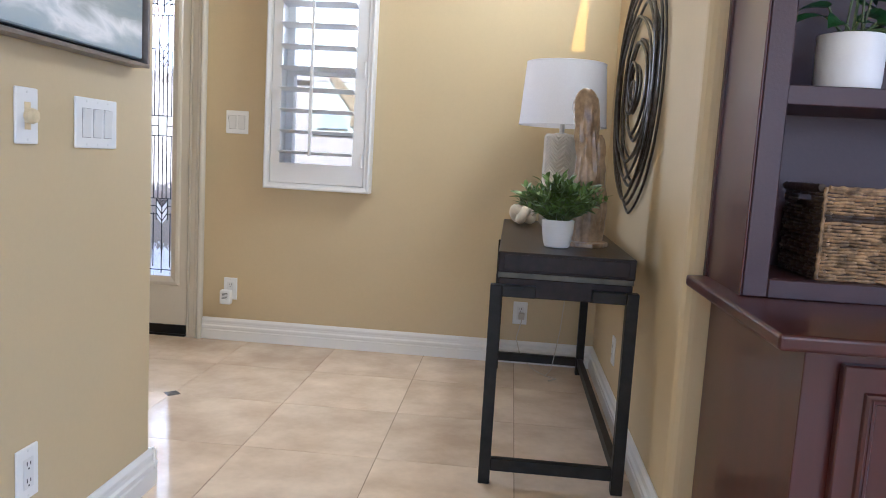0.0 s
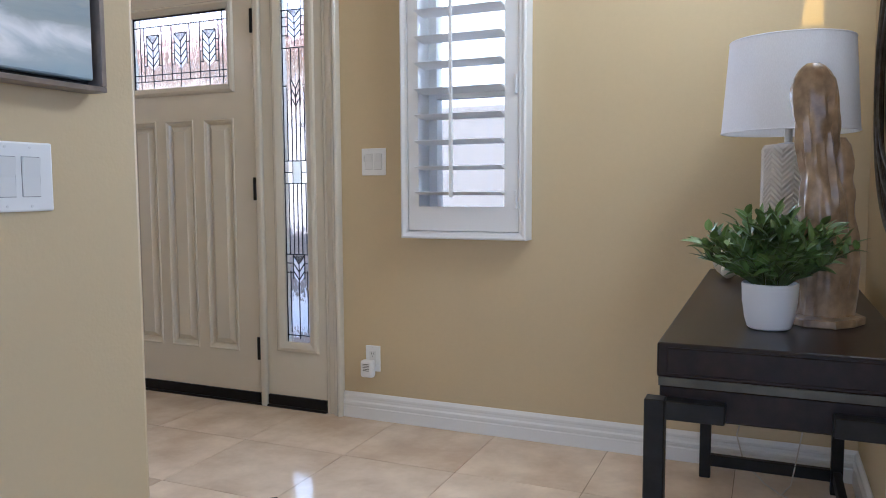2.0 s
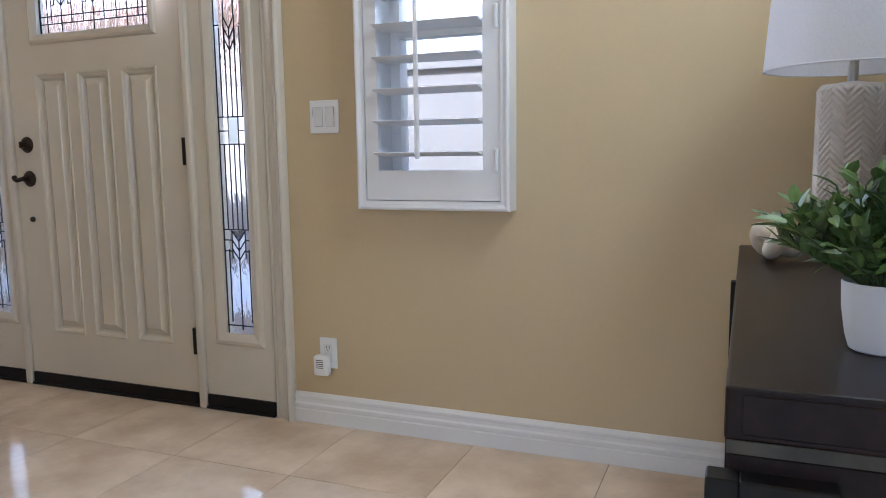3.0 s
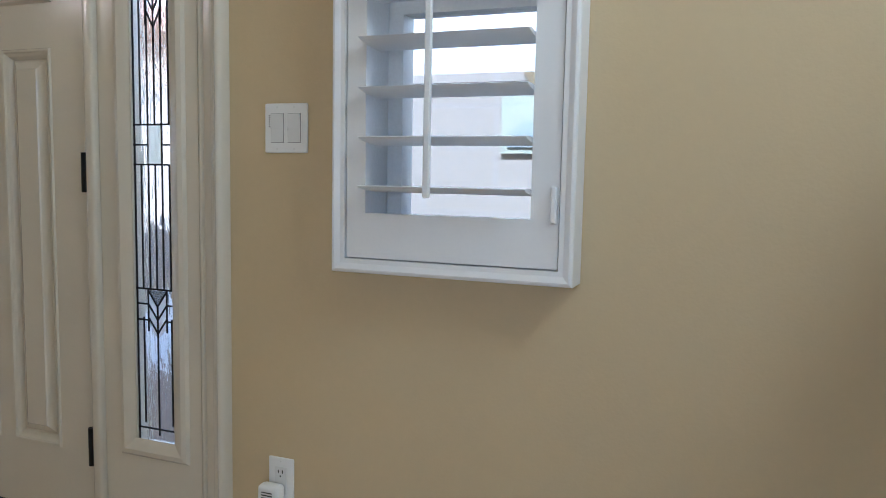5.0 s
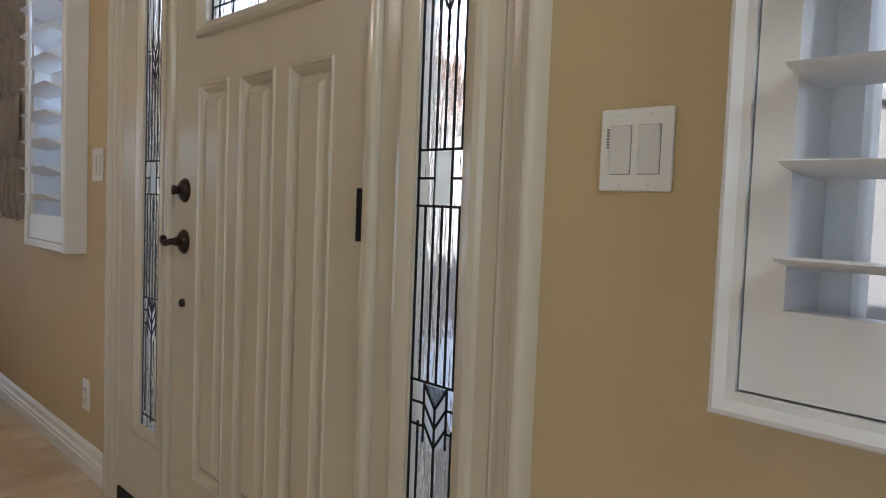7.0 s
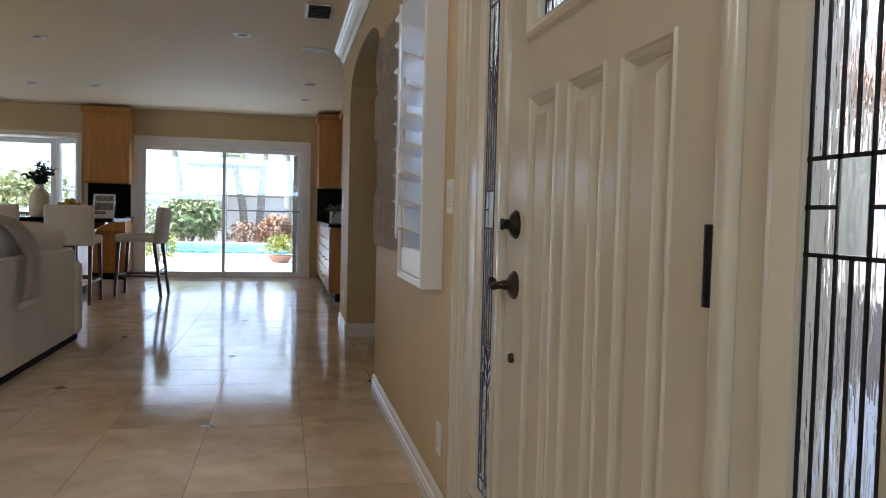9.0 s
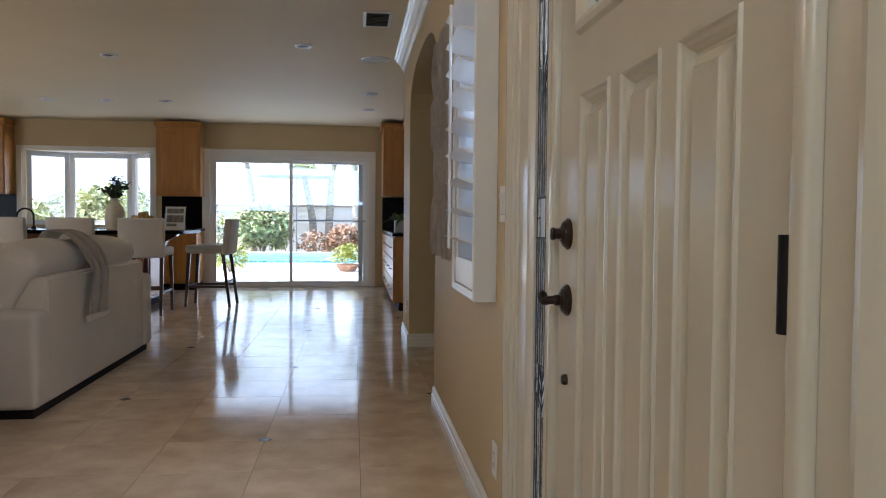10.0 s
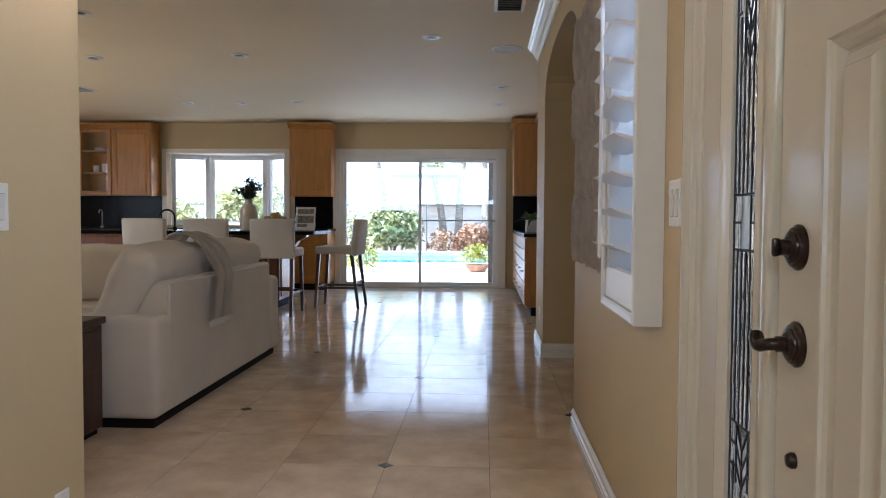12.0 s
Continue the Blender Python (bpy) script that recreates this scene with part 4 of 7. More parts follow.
for lx, sx in ((-0.042, 1), (0.404, -1)):
    for ly, sy in ((2.245, 1), (3.612, -1)):
        xa, xb = sorted((lx, lx + sx * LW))
        ya, yb = sorted((ly, ly + sy * LW))
        leg = part("leg", bx(xa, xb, ya, yb, 0.0, 0.632, bevel=0.002), M_IRON, ct)
        xc, xd = sorted((lx + sx * LW, lx + sx * 0.138))
        part("bracket", bx(xc, xd, ya, yb, 0.597, 0.632, bevel=0.002), M_IRON, leg)
        part("foot_pad", bx(xa + 0.006, xb - 0.006, ya + 0.006, yb - 0.006, -0.0, 0.003), M_BLACK, leg)
for ly in (2.251, 3.581):
    part("stretcher", bx(-0.006, 0.368, ly, ly + 0.025, 0.042, 0.082, bevel=0.002), M_IRON, ct)
part("stretcher", bx(0.374, 0.398, 2.281, 3.576, 0.042, 0.082, bevel=0.002), M_IRON, ct)

# ---- table lamp ----
lamp = thing("table_lamp", (0.205, 3.36, 0.732), "table lamp with textured cream ceramic base and white drum shade", "lamp")
LX, LY = 0.205, 3.36
bm = bmesh.new()
seg, rows_n = 140, 130
grid = []
for j in range(rows_n + 1):
    z = 0.735 + 0.402 * j / rows_n
    ring = []
    for i in range(seg):
        a = 2 * math.pi * i / seg
        u = a * 0.072
        # bands of slanting ridges, turned about from band to band
        cell = int(a / (2 * math.pi) * 14) % 2
        s = math.sin((z * (1 if cell else -1) + u) * 2 * math.pi / 0.016)
        edge = min(1.0, j / 4, (rows_n - j) / 4)
        r = 0.0715 + 0.0026 * max(-0.6, s) * edge - (0.006 * (1 - edge))
        ring.append(bm.verts.new((LX + r * math.cos(a), LY + r * math.sin(a), z)))
    grid.append(ring)
for a, b in zip(grid, grid[1:]):
    for i in range(seg):
        bm.faces.new((a[i], a[(i + 1) % seg], b[(i + 1) % seg], b[i]))
bm.faces.new(grid[0][::-1])
bm.faces.new(grid[-1])
part("base", bm, M_CERAMIC, lamp, "cream ceramic cylinder with slanting relief", smooth=True)
part("foot_ring", lathe([(0.064, 0.0), (0.064, 0.0045)], 40, (LX, LY, 0.732)), M_STEEL, lamp)
part("neck", lathe([(0.030, 1.1365), (0.030, 1.141), (0.011, 1.144), (0.011, 1.20), (0.016, 1.205), (0.016, 1.26), (0.0, 1.262)], 24, (LX, LY, 0)), M_STEEL, lamp, "brushed steel stem", smooth=True)
sh = lathe([(0.190, 1.172), (0.171, 1.442), (0.168, 1.442), (0.187, 1.172), (0.190, 1.172)], 64, (LX, LY, 0), caps=False)
part("shade", sh, M_SHADE, lamp, "white linen drum shade", smooth=True)
bm = tube([(LX + 0.189 * math.cos(a), LY + 0.189 * math.sin(a), 1.174) for a in [2 * math.pi * k / 64 for k in range(64)]], 0.0028, 6, True)
part("shade_trim", bm, M_SHADE, lamp, smooth=True)
bm = tube([(LX + 0.170 * math.cos(a), LY + 0.170 * math.sin(a), 1.440) for a in [2 * math.pi * k / 64 for k in range(64)]], 0.0028, 6, True)
part("shade_trim", bm, M_SHADE, lamp, smooth=True)
bm = bmesh.new()
for a in (0.3, 0.3 + 2.094, 0.3 + 4.189):
    tube([(LX, LY, 1.255), (LX + 0.10 * math.cos(a), LY + 0.10 * math.sin(a), 1.40), (LX + 0.169 * math.cos(a), LY + 0.169 * math.sin(a), 1.43)], 0.002, 6, False, bm)
part("shade_spider", bm, M_STEEL, lamp)
part("bulb", lathe([(0.012, 1.262), (0.014, 1.28), (0.030, 1.315), (0.030, 1.335), (0.018, 1.362), (0.0, 1.368)], 20, (LX, LY, 0)), M_POT, lamp, "unlit white bulb", smooth=True)
part("cord", tube([(0.098, 3.700, 0.245), (0.096, 3.685, 0.22), (0.075, 3.66, 0.14), (0.10, 3.63, 0.06), (0.17, 3.57, 0.01), (0.22, 3.50, 0.006), (0.27, 3.46, 0.006), (0.23, 3.42, 0.006)], 0.0025, 6), M_CORD, lamp, "thin clear cord hanging to the floor")
part("cord", tube([(0.31, 3.606, 0.735), (0.315, 3.625, 0.70), (0.30, 3.64, 0.4), (0.285, 3.63, 0.2), (0.25, 3.56, 0.02), (0.22, 3.50, 0.006)], 0.0022, 6), M_CORD, lamp)
part("plug", bx(0.080, 0.110, NW - 0.035, NW - 0.0095, 0.228, 0.262, bevel=0.005, seg=2), M_CORD, lamp)

# ---- petrified wood sculpture ----
rk = thing("petrified_wood", (0.258, 2.60, 0.732), "tall polished petrified wood sculpture on a thin stone foot", "sculpture")
bm = bmesh.new()
prof_n, seg = 80, 48
rings = []
for j in range(prof_n + 1):
    u = j / prof_n
    z = 0.748 + 0.516 * u
    w = 0.046 - 0.005 * u + 0.005 * math.sin(u * 7.5)
    if u > 0.86:
        w *= math.sqrt(max(0.02, 1 - ((u - 0.86) / 0.145) ** 2))
    cx = 0.262 - 0.022 * u + 0.008 * math.sin(u * 5)
    ring = []
    for i in range(seg):
        a = 2 * math.pi * i / seg
        n = noise.noise((3 * math.cos(a), 3 * math.sin(a), u * 6)) * 0.009 + noise.noise((5 * math.cos(a) + 5, 5 * math.sin(a), u * 14)) * 0.003
        r = w + n * (1 if u < 0.95 else 0.4)
        ring.append(bm.verts.new((cx + r * math.cos(a), 2.605 + 0.75 * r * math.sin(a), z)))
    rings.append(ring)
for a, b in zip(rings, rings[1:]):
    for i in range(seg):
        bm.faces.new((a[i], a[(i + 1) % seg], b[(i + 1) % seg], b[i]))
bm.faces.new(rings[0][::-1])
bm.faces.new(rings[-1])
part("stone_body", bm, M_ROCK, rk, "brown and tan polished petrified wood", smooth=True)
bm = bmesh.new()                                  # shoulder slab behind the main shaft
rings = []
for j in range(25):
    u = j / 24
    w = (0.030 + 0.008 * math.sin(u * 6)) * (1 if u < 0.8 else math.sqrt(max(0.03, 1 - ((u - 0.8) / 0.205) ** 2)))
    ring = []
    for i in range(18):
        a = 2 * math.pi * i / 18
        r = w + noise.noise((4 * math.cos(a), 4 * math.sin(a) + 9, u * 8)) * 0.006
        ring.append(bm.verts.new((0.296 - 0.006 * u + r * math.cos(a), 2.618 + 0.8 * r * math.sin(a), 0.748 + 0.365 * u)))
    rings.append(ring)
for a, b in zip(rings, rings[1:]):
    for i in range(18):
        bm.faces.new((a[i], a[(i + 1) % 18], b[(i + 1) % 18], b[i]))
bm.faces.new(rings[0][::-1])
bm.faces.new(rings[-1])
part("side_slab", bm, M_ROCK, rk, smooth=True)
bm = extrude_profile([(0.196, 2.575), (0.225, 2.528), (0.285, 2.522), (0.322, 2.56), (0.345, 2.61), (0.330, 2.665), (0.26, 2.685), (0.205, 2.65)], "z", 0.732, 0.748)
bmesh.ops.bevel(bm, geom=list(bm.edges), offset=0.002, segments=1, affect="EDGES")
part("foot", bm, M_ROCK, rk)


# ---- plants ----
def leaf(bm, base, direction, length, width, droop=0.3, fold=0.25, n=3, rnd=random):
    """A pointed, folded, drooping leaf of a few faces."""
    d = Vector(direction).normalized()
    side = d.cross(Vector((0, 0, 1)))
    side = side.normalized() if side.length > 0.05 else Vector((1, 0, 0))
    side = (Matrix.Rotation(rnd.uniform(-0.7, 0.7), 3, d) @ side)
    nrm = side.cross(d).normalized()
    prev = None
    for k in range(n + 1):
        u = k / n
        c = Vector(base) + d * (length * u) + Vector((0, 0, -1)) * (droop * length * u * u)
        w = width * (math.sin(math.pi * (0.12 + 0.88 * u) ** 0.8) if k < n else 0.0)
        row = [bm.verts.new(c - side * w + nrm * (fold * w)), bm.verts.new(c), bm.verts.new(c + side * w + nrm * (fold * w))] if w > 0 else [bm.verts.new(c)]
        if prev:
            if len(row) == 3:
                bm.faces.new((prev[0], prev[1], row[1], row[0]))
                bm.faces.new((prev[1], prev[2], row[2], row[1]))
            else:
                bm.faces.new((prev[0], prev[1], row[0]))
                bm.faces.new((prev[1], prev[2], row[0]))
        prev = row
    return bm


rnd = random.Random(7)
pp = thing("potted_plant", (0.163, 2.495, 0.732), "small leafy green plant in a matte white ceramic pot", "plant")
PXc, PYc = 0.163, 2.495
pot = part("pot", lathe([(0.036, 0.0), (0.041, 0.003), (0.046, 0.02), (0.0515, 0.055), (0.053, 0.090), (0.0515, 0.092), (0.049, 0.088), (0.048, 0.074)], 40, (PXc, PYc, 0.732)), M_POT, pp, smooth=True)
part("soil", lathe([(0.047, 0.800), (0.02, 0.808), (0.0, 0.809)], 20, (PXc, PYc, 0)), M_SOIL, pot)
stems, leaves = bmesh.new(), bmesh.new()
for k in range(82):
    a = rnd.uniform(0, 2 * math.pi)
    tilt = rnd.uniform(0.0, 1.0) ** 0.75 * 1.02
    ln = rnd.uniform(0.110, 0.172) * (1.0 if tilt > 0.5 else 0.94)
    d = Vector((math.cos(a) * math.sin(tilt), math.sin(a) * math.sin(tilt), math.cos(tilt)))
    p0 = Vector((PXc + 0.02 * math.cos(a), PYc + 0.02 * math.sin(a), 0.812))
    pts = [p0 + d * (ln * u) + Vector((0, 0, -0.02 * u * u * math.sin(tilt))) for u in (0, 0.33, 0.66, 1.0)]
    tube(pts, 0.0014, 4, False, stems)
    for q in range(11):
        u = 0.3 + 0.7 * q / 10
        i = min(2, int(u * 3))
        p = pts[i].lerp(pts[i + 1], u * 3 - i)
        o = Vector((rnd.gauss(0, 1), rnd.gauss(0, 1), rnd.gauss(0.25, 0.6))).normalized() * 0.75 + d * 0.8
        leaf(leaves, p, o, rnd.uniform(0.028, 0.046), rnd.uniform(0.0062, 0.0095), rnd.uniform(0, 0.3), rnd=rnd, n=4)
tagged(part("stem", stems, M_STEM, pp), kind="stuff")
part("foliage", leaves, M_LEAF, pp, "dense small pointed green leaves")

# ---- knot ornament ----
kn = thing("knot_ornament", (0.060, 3.33, 0.732), "cream ceramic knot ornament on the console table", "ornament")
pts = []
for k in range(72):
    a = 2 * math.pi * k / 72
    pts.append((0.060 + 0.020 * (math.sin(a) + 1.25 * math.sin(2 * a)), 3.33 + 0.024 * (math.cos(a) - 1.25 * math.cos(2 * a)), 0.775 - 0.022 * math.sin(3 * a) + 0.004))
part("knot", tube(pts, 0.0205, 14, True), M_KNOT, kn, smooth=True)

# ---- wire wall art on the console wall ----
wa = thing("wire_wall_art", (EW - 0.02, 2.91, 0.84), "dark pewter wire wall art of nested hanging ovals", "wall art")
rw = random.Random(3)
RINGS = [(0.485, 0.457, 3), (0.445, 0.345, 3), (0.375, 0.270, 2), (0.235, 0.180, 2), (0.115, 0.095, 2), (0.055, 0.050, 1)]   # half width, half height, wires
for k, (ry, rz, wires) in enumerate(RINGS):
    for w in range(wires):
        hy, hz = ry * (1 - 0.055 * w) + rw.uniform(-0.006, 0.006), rz * (1 - 0.035 * w) + rw.uniform(-0.008, 0.008)
        cy, cz = 2.910 + rw.uniform(-0.014, 0.014), 1.297 + rw.uniform(-0.012, 0.012)
        tip_y, ph = rw.uniform(-0.03, 0.03), rw.uniform(0, 6.28)
        pts = []
        for i in range(52):
            a = 2 * math.pi * i / 52
            s, c = math.sin(a), math.cos(a)
            pinch = abs(c) ** (1.0 + 0.35 * s * s)
            f = 1 + 0.012 * math.sin(3 * a + ph)
            pts.append((EW - 0.011 - 0.011 * ((k + w) % 3), cy + math.copysign(pinch, c) * hy * f + tip_y * s * s, cz + hz * f * s))
        part("wire_oval", tube(pts, rw.uniform(0.0045, 0.0062), 8, True), M_WIRE, wa, smooth=True)

# ---- framed seascape on the partition ----
pa = thing("framed_painting", (PX1, 1.35, 1.19), "framed abstract seascape painting in blues and greys on the partition", "painting")
y0, y1, z0, z1 = 0.78, 1.905, 1.190, 1.96
X0, X1 = PX1 + 0.001, PX1 + 0.046
for nm, d in (("bottom_rail", (y0, y1, z0, z0 + 0.010)), ("top_rail", (y0, y1, z1 - 0.010, z1)), ("side_rail", (y0, y0 + 0.010, z0 + 0.0101, z1 - 0.0101)), ("side_rail", (y1 - 0.010, y1, z0 + 0.0101, z1 - 0.0101))):
    part(nm, bx(X0, X1, *d, bevel=0.0012), M_FRAME, pa)
part("backing", bx(X0, X0 + 0.010, y0 + 0.0105, y1 - 0.0105, z0 + 0.0105, z1 - 0.0105), M_FRAME_IN, pa, "black inner float")
part("canvas", bx(X0 + 0.011, X1 - 0.010, y0 + 0.020, y1 - 0.020, z0 + 0.020, z1 - 0.020, bevel=0.003), M_SEA, pa, "seascape with pale sky and white surf")

# ---- built-in burgundy cabinet ----
cb = thing("built_in_cabinet", (1.25, 1.6, 0.0), "burgundy mahogany built-in cabinet with open shelves and a ledge", "cabinet")
KX0, KX1 = 0.530, 2.10
part("base_body", bx(KX0, KX1, 1.325, 1.945, 0.0, 0.7145, bevel=0.002), M_MAHOG, cb)
part("ledge", bx(0.462, KX1 + 0.03, 1.262, 1.948, 0.715, 0.744, bevel=0.007, seg=3), M_MAHOG, cb, "moulded mahogany ledge")
for i in range(3):
    a = 0.590 + i * 0.505
    d = part("door", bx(a, a + 0.495, 1.303, 1.3245, 0.10, 0.690, bevel=0.003), M_MAHOG, cb)
    bm = bmesh.new()
    raised_panel(bm, a + 0.048, a + 0.440, 0.155, 0.635, 1.3018)
    part("raised_panel", bm, M_MAHOG, d)
    part("door_moulding", panel_frame(bmesh.new(), a + 0.036, a + 0.450, 0.145, 0.645, 1.3028, 0.02, 0.008), M_MAHOG, d)
    part("door_knob", lathe_y([(0.006, 0.0), (0.006, 0.010), (0.014, 0.016), (0.014, 0.022), (0.0, 0.026)], a + 0.47, 0.60, 1.3028, 16), M_BRONZE, d, smooth=True)
HY = 1.665
part("hutch_side", bx(0.510, 0.534, HY, 1.946, 0.7445, 2.45), M_MAHOG, cb)
part("front_bead", bx(0.5045, 0.5098, HY - 0.024, HY + 0.012, 0.7445, 2.45, bevel=0.002), M_MAHOG, cb)
part("side_bead", extrude_profile([(0.504, 1.930), (0.510, 1.930), (0.510, 1.947), (0.504, 1.947)], "z", 0.7445, 2.45), M_MAHOG, cb)
part("hutch_side", bx(KX1 - 0.024, KX1, HY, 1.946, 0.7445, 2.45), M_MAHOG, cb)
part("hutch_back", bx(0.5345, KX1 - 0.0245, 1.930, 1.946, 0.7445, 2.45), M_MAHOG_TINT, cb, "mahogany back panel, cool window tint in its colour")
part("stile", bx(0.510, 0.564, HY - 0.022, HY - 0.0005, 0.7445, 2.45, bevel=0.003), M_MAHOG_TINT, cb)
part("stile", bx(KX1 - 0.07, KX1 + 0.002, HY - 0.022, HY - 0.0005, 0.7445, 2.45, bevel=0.003), M_MAHOG_TINT, cb)
part("bottom_rail", bx(0.5645, KX1 - 0.0705, HY - 0.022, HY - 0.0005, 0.7445, 0.785, bevel=0.002), M_MAHOG_TINT, cb)
part("hutch_floor", bx(0.5345, KX1 - 0.0245, HY, 1.9295, 0.764, 0.785), M_MAHOG_TINT, cb)
for z in (1.156, 1.56, 1.96):
    part("shelf", bx(0.5345, KX1 - 0.0245, HY - 0.016, 1.9295, z, z + 0.041, bevel=0.002), M_MAHOG_TINT, cb, "mahogany shelf board, cool window tint in its colour")
part("cornice", bx(0.50, KX1 + 0.03, HY - 0.06, 1.946, 2.451, 2.56, bevel=0.012, seg=2), M_MAHOG, cb)

# woven basket
bk = thing("woven_basket", (0.83, 1.79, 0.785), "rectangular woven seagrass basket on the shelf, side and side rim shaded by colour", "basket")
BX0, BX1, BY0, BY1, BZ0, BZ1 = 0.668, 1.06, 1.672, 1.90, 0.786, 0.985
# Dark liner gives the gaps in the weave their shade.
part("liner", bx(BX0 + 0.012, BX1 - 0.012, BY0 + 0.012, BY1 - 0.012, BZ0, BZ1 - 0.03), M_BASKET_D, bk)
bmf, bms, bmb = bmesh.new(), bmesh.new(), bmesh.new()
rb = random.Random(5)
rows_b = 26
for r in range(rows_b):
    z = BZ0 + 0.004 + r * (BZ1 - BZ0 - 0.010) / (rows_b - 1)
    for face in range(2):
        L0, L1 = (BX0, BX1) if face == 0 else (BY0, BY1)
        n = int((L1 - L0) / 0.040)
        step = (L1 - L0) / n
        course = r // 2
        for i in range(-1, n + 1):
            a = L0 + (i + 0.5 * (course % 2)) * step - 0.003 + rb.uniform(-0.003, 0.003)
            a, b = max(a, L0 + 0.002), min(a + step + 0.006, L1 - 0.002)
            if b - a < 0.012 or (face == 1 and 0.148 < z - BZ0 < 0.180 and BY0 + 0.07 < (a + b) / 2 < BY0 + 0.16):
                continue
            tilt = rb.uniform(-0.0022, 0.0022)
            pts = []
            for q in (-1, -0.5, 0, 0.5, 1):
                u = (a + b) / 2 + q * (b - a) / 2
                o = 0.0105 * (1 - q * q) + rb.uniform(-0.0008, 0.0008)
                pts.append((u, BY0 - o + 0.008, z + tilt * q) if face == 0 else (BX0 - o + 0.008, u, z + tilt * q))
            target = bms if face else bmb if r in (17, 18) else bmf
            tube(pts, rb.uniform(0.0030, 0.0041), 6, False, target, taper=lambda u: 0.75 + 0.35 * math.sin(math.pi * u))
part("front_weave", bmf, M_BASKET, bk, smooth=True)
part("dark_band", bmb, M_BASKET_D, bk, "dark woven band", smooth=True)
# Same weave as the front, shaded by a darker colour.
part("side_weave", bms, M_BASKET_D, bk, "woven side with a hand hole, its shade put into the colour", smooth=True)
cord = [(BX0 + 0.004 + 0.0015 * math.cos(i * 1.9), BY0 + 0.0015 * math.sin(i * 1.9), BZ0 + 0.002 + (BZ1 - BZ0) * i / 30) for i in range(31)]
part("corner_cord", tube(cord, 0.0042, 6), M_BASKET, bk, smooth=True)
part("rim", tube([(BX0 + 0.01 + (BX1 - BX0 - 0.01) * i / 40, BY0 + 0.001 * math.sin(i * 2.1), BZ1 + 0.0015 * math.cos(i * 2.1)) for i in range(41)], 0.006, 8), M_BASKET, bk, smooth=True)
# Side rim, shaded by colour like the weave below it.
part("rim", tube([(BX0 + 0.001 * math.sin(i * 2.1), BY0 + 0.01 + (BY1 - BY0 - 0.01) * i / 24, BZ1 + 0.0015 * math.cos(i * 2.1)) for i in range(25)], 0.009, 8), M_BASKET_D, bk, smooth=True)

# white pot with broad leaves on the shelf
sp = thing("potted_plant", (0.715, 1.74, 1.197), "broad-leaved green plant in a white cylinder pot on the shelf", "plant")
wp = part("pot", lathe([(0.060, 0.0), (0.066, 0.004), (0.068, 0.02), (0.070, 0.115), (0.069, 0.118), (0.065, 0.116), (0.064, 0.10)], 40, (0.715, 1.74, 1.197)), M_POT, sp, smooth=True)
part("soil", lathe([(0.0635, 1.30), (0.0, 1.304)], 20, (0.715, 1.74, 0)), M_SOIL, wp)
leaves, stems = bmesh.new(), bmesh.new()
rs = random.Random(11)
for k in range(15):
    a = rs.uniform(0, 2 * math.pi)
    t = rs.uniform(0.15, 0.9)
    tip = Vector((0.715 + 0.10 * math.cos(a) * t, 1.735 + 0.045 * math.sin(a) * t, 1.31 + 0.12 * (1.1 - t) * rs.uniform(0.4, 1.1)))
    tube([(0.715, 1.74, 1.30), (0.715 + 0.03 * math.cos(a), 1.74 + 0.02 * math.sin(a), 1.33), tip], 0.0028, 5, False, stems)
    leaf(leaves, tip, (math.cos(a), 0.5 * math.sin(a) - 0.25, 0.15), rs.uniform(0.08, 0.12), rs.uniform(0.020, 0.028), 0.5, 0.15, 6, rs)
tagged(part("stem", stems, M_STEM, sp), kind="stuff")
part("foliage", leaves, M_LEAF2, sp, "broad deep green leaves")

# ---- pleated paper wall art beside the arch ----
pl = thing("paper_wall_art", (-4.75, NW, 0.91), "grey-white crumpled relief wall panel of gathered strips", "wall art")
QX0, QX1, QZ0, QZ1 = -5.30, -4.36, 0.905, 1.995
# The board's dark colour stands in for shade in the gaps between strips.
part("backing", bx(QX0, QX1, NW - 0.030, NW - 0.001, QZ0, QZ1, bevel=0.004), M_WALNUT, pl, "backing board, dark for the shade in the creases")
bands = 4
rp = random.Random(21)
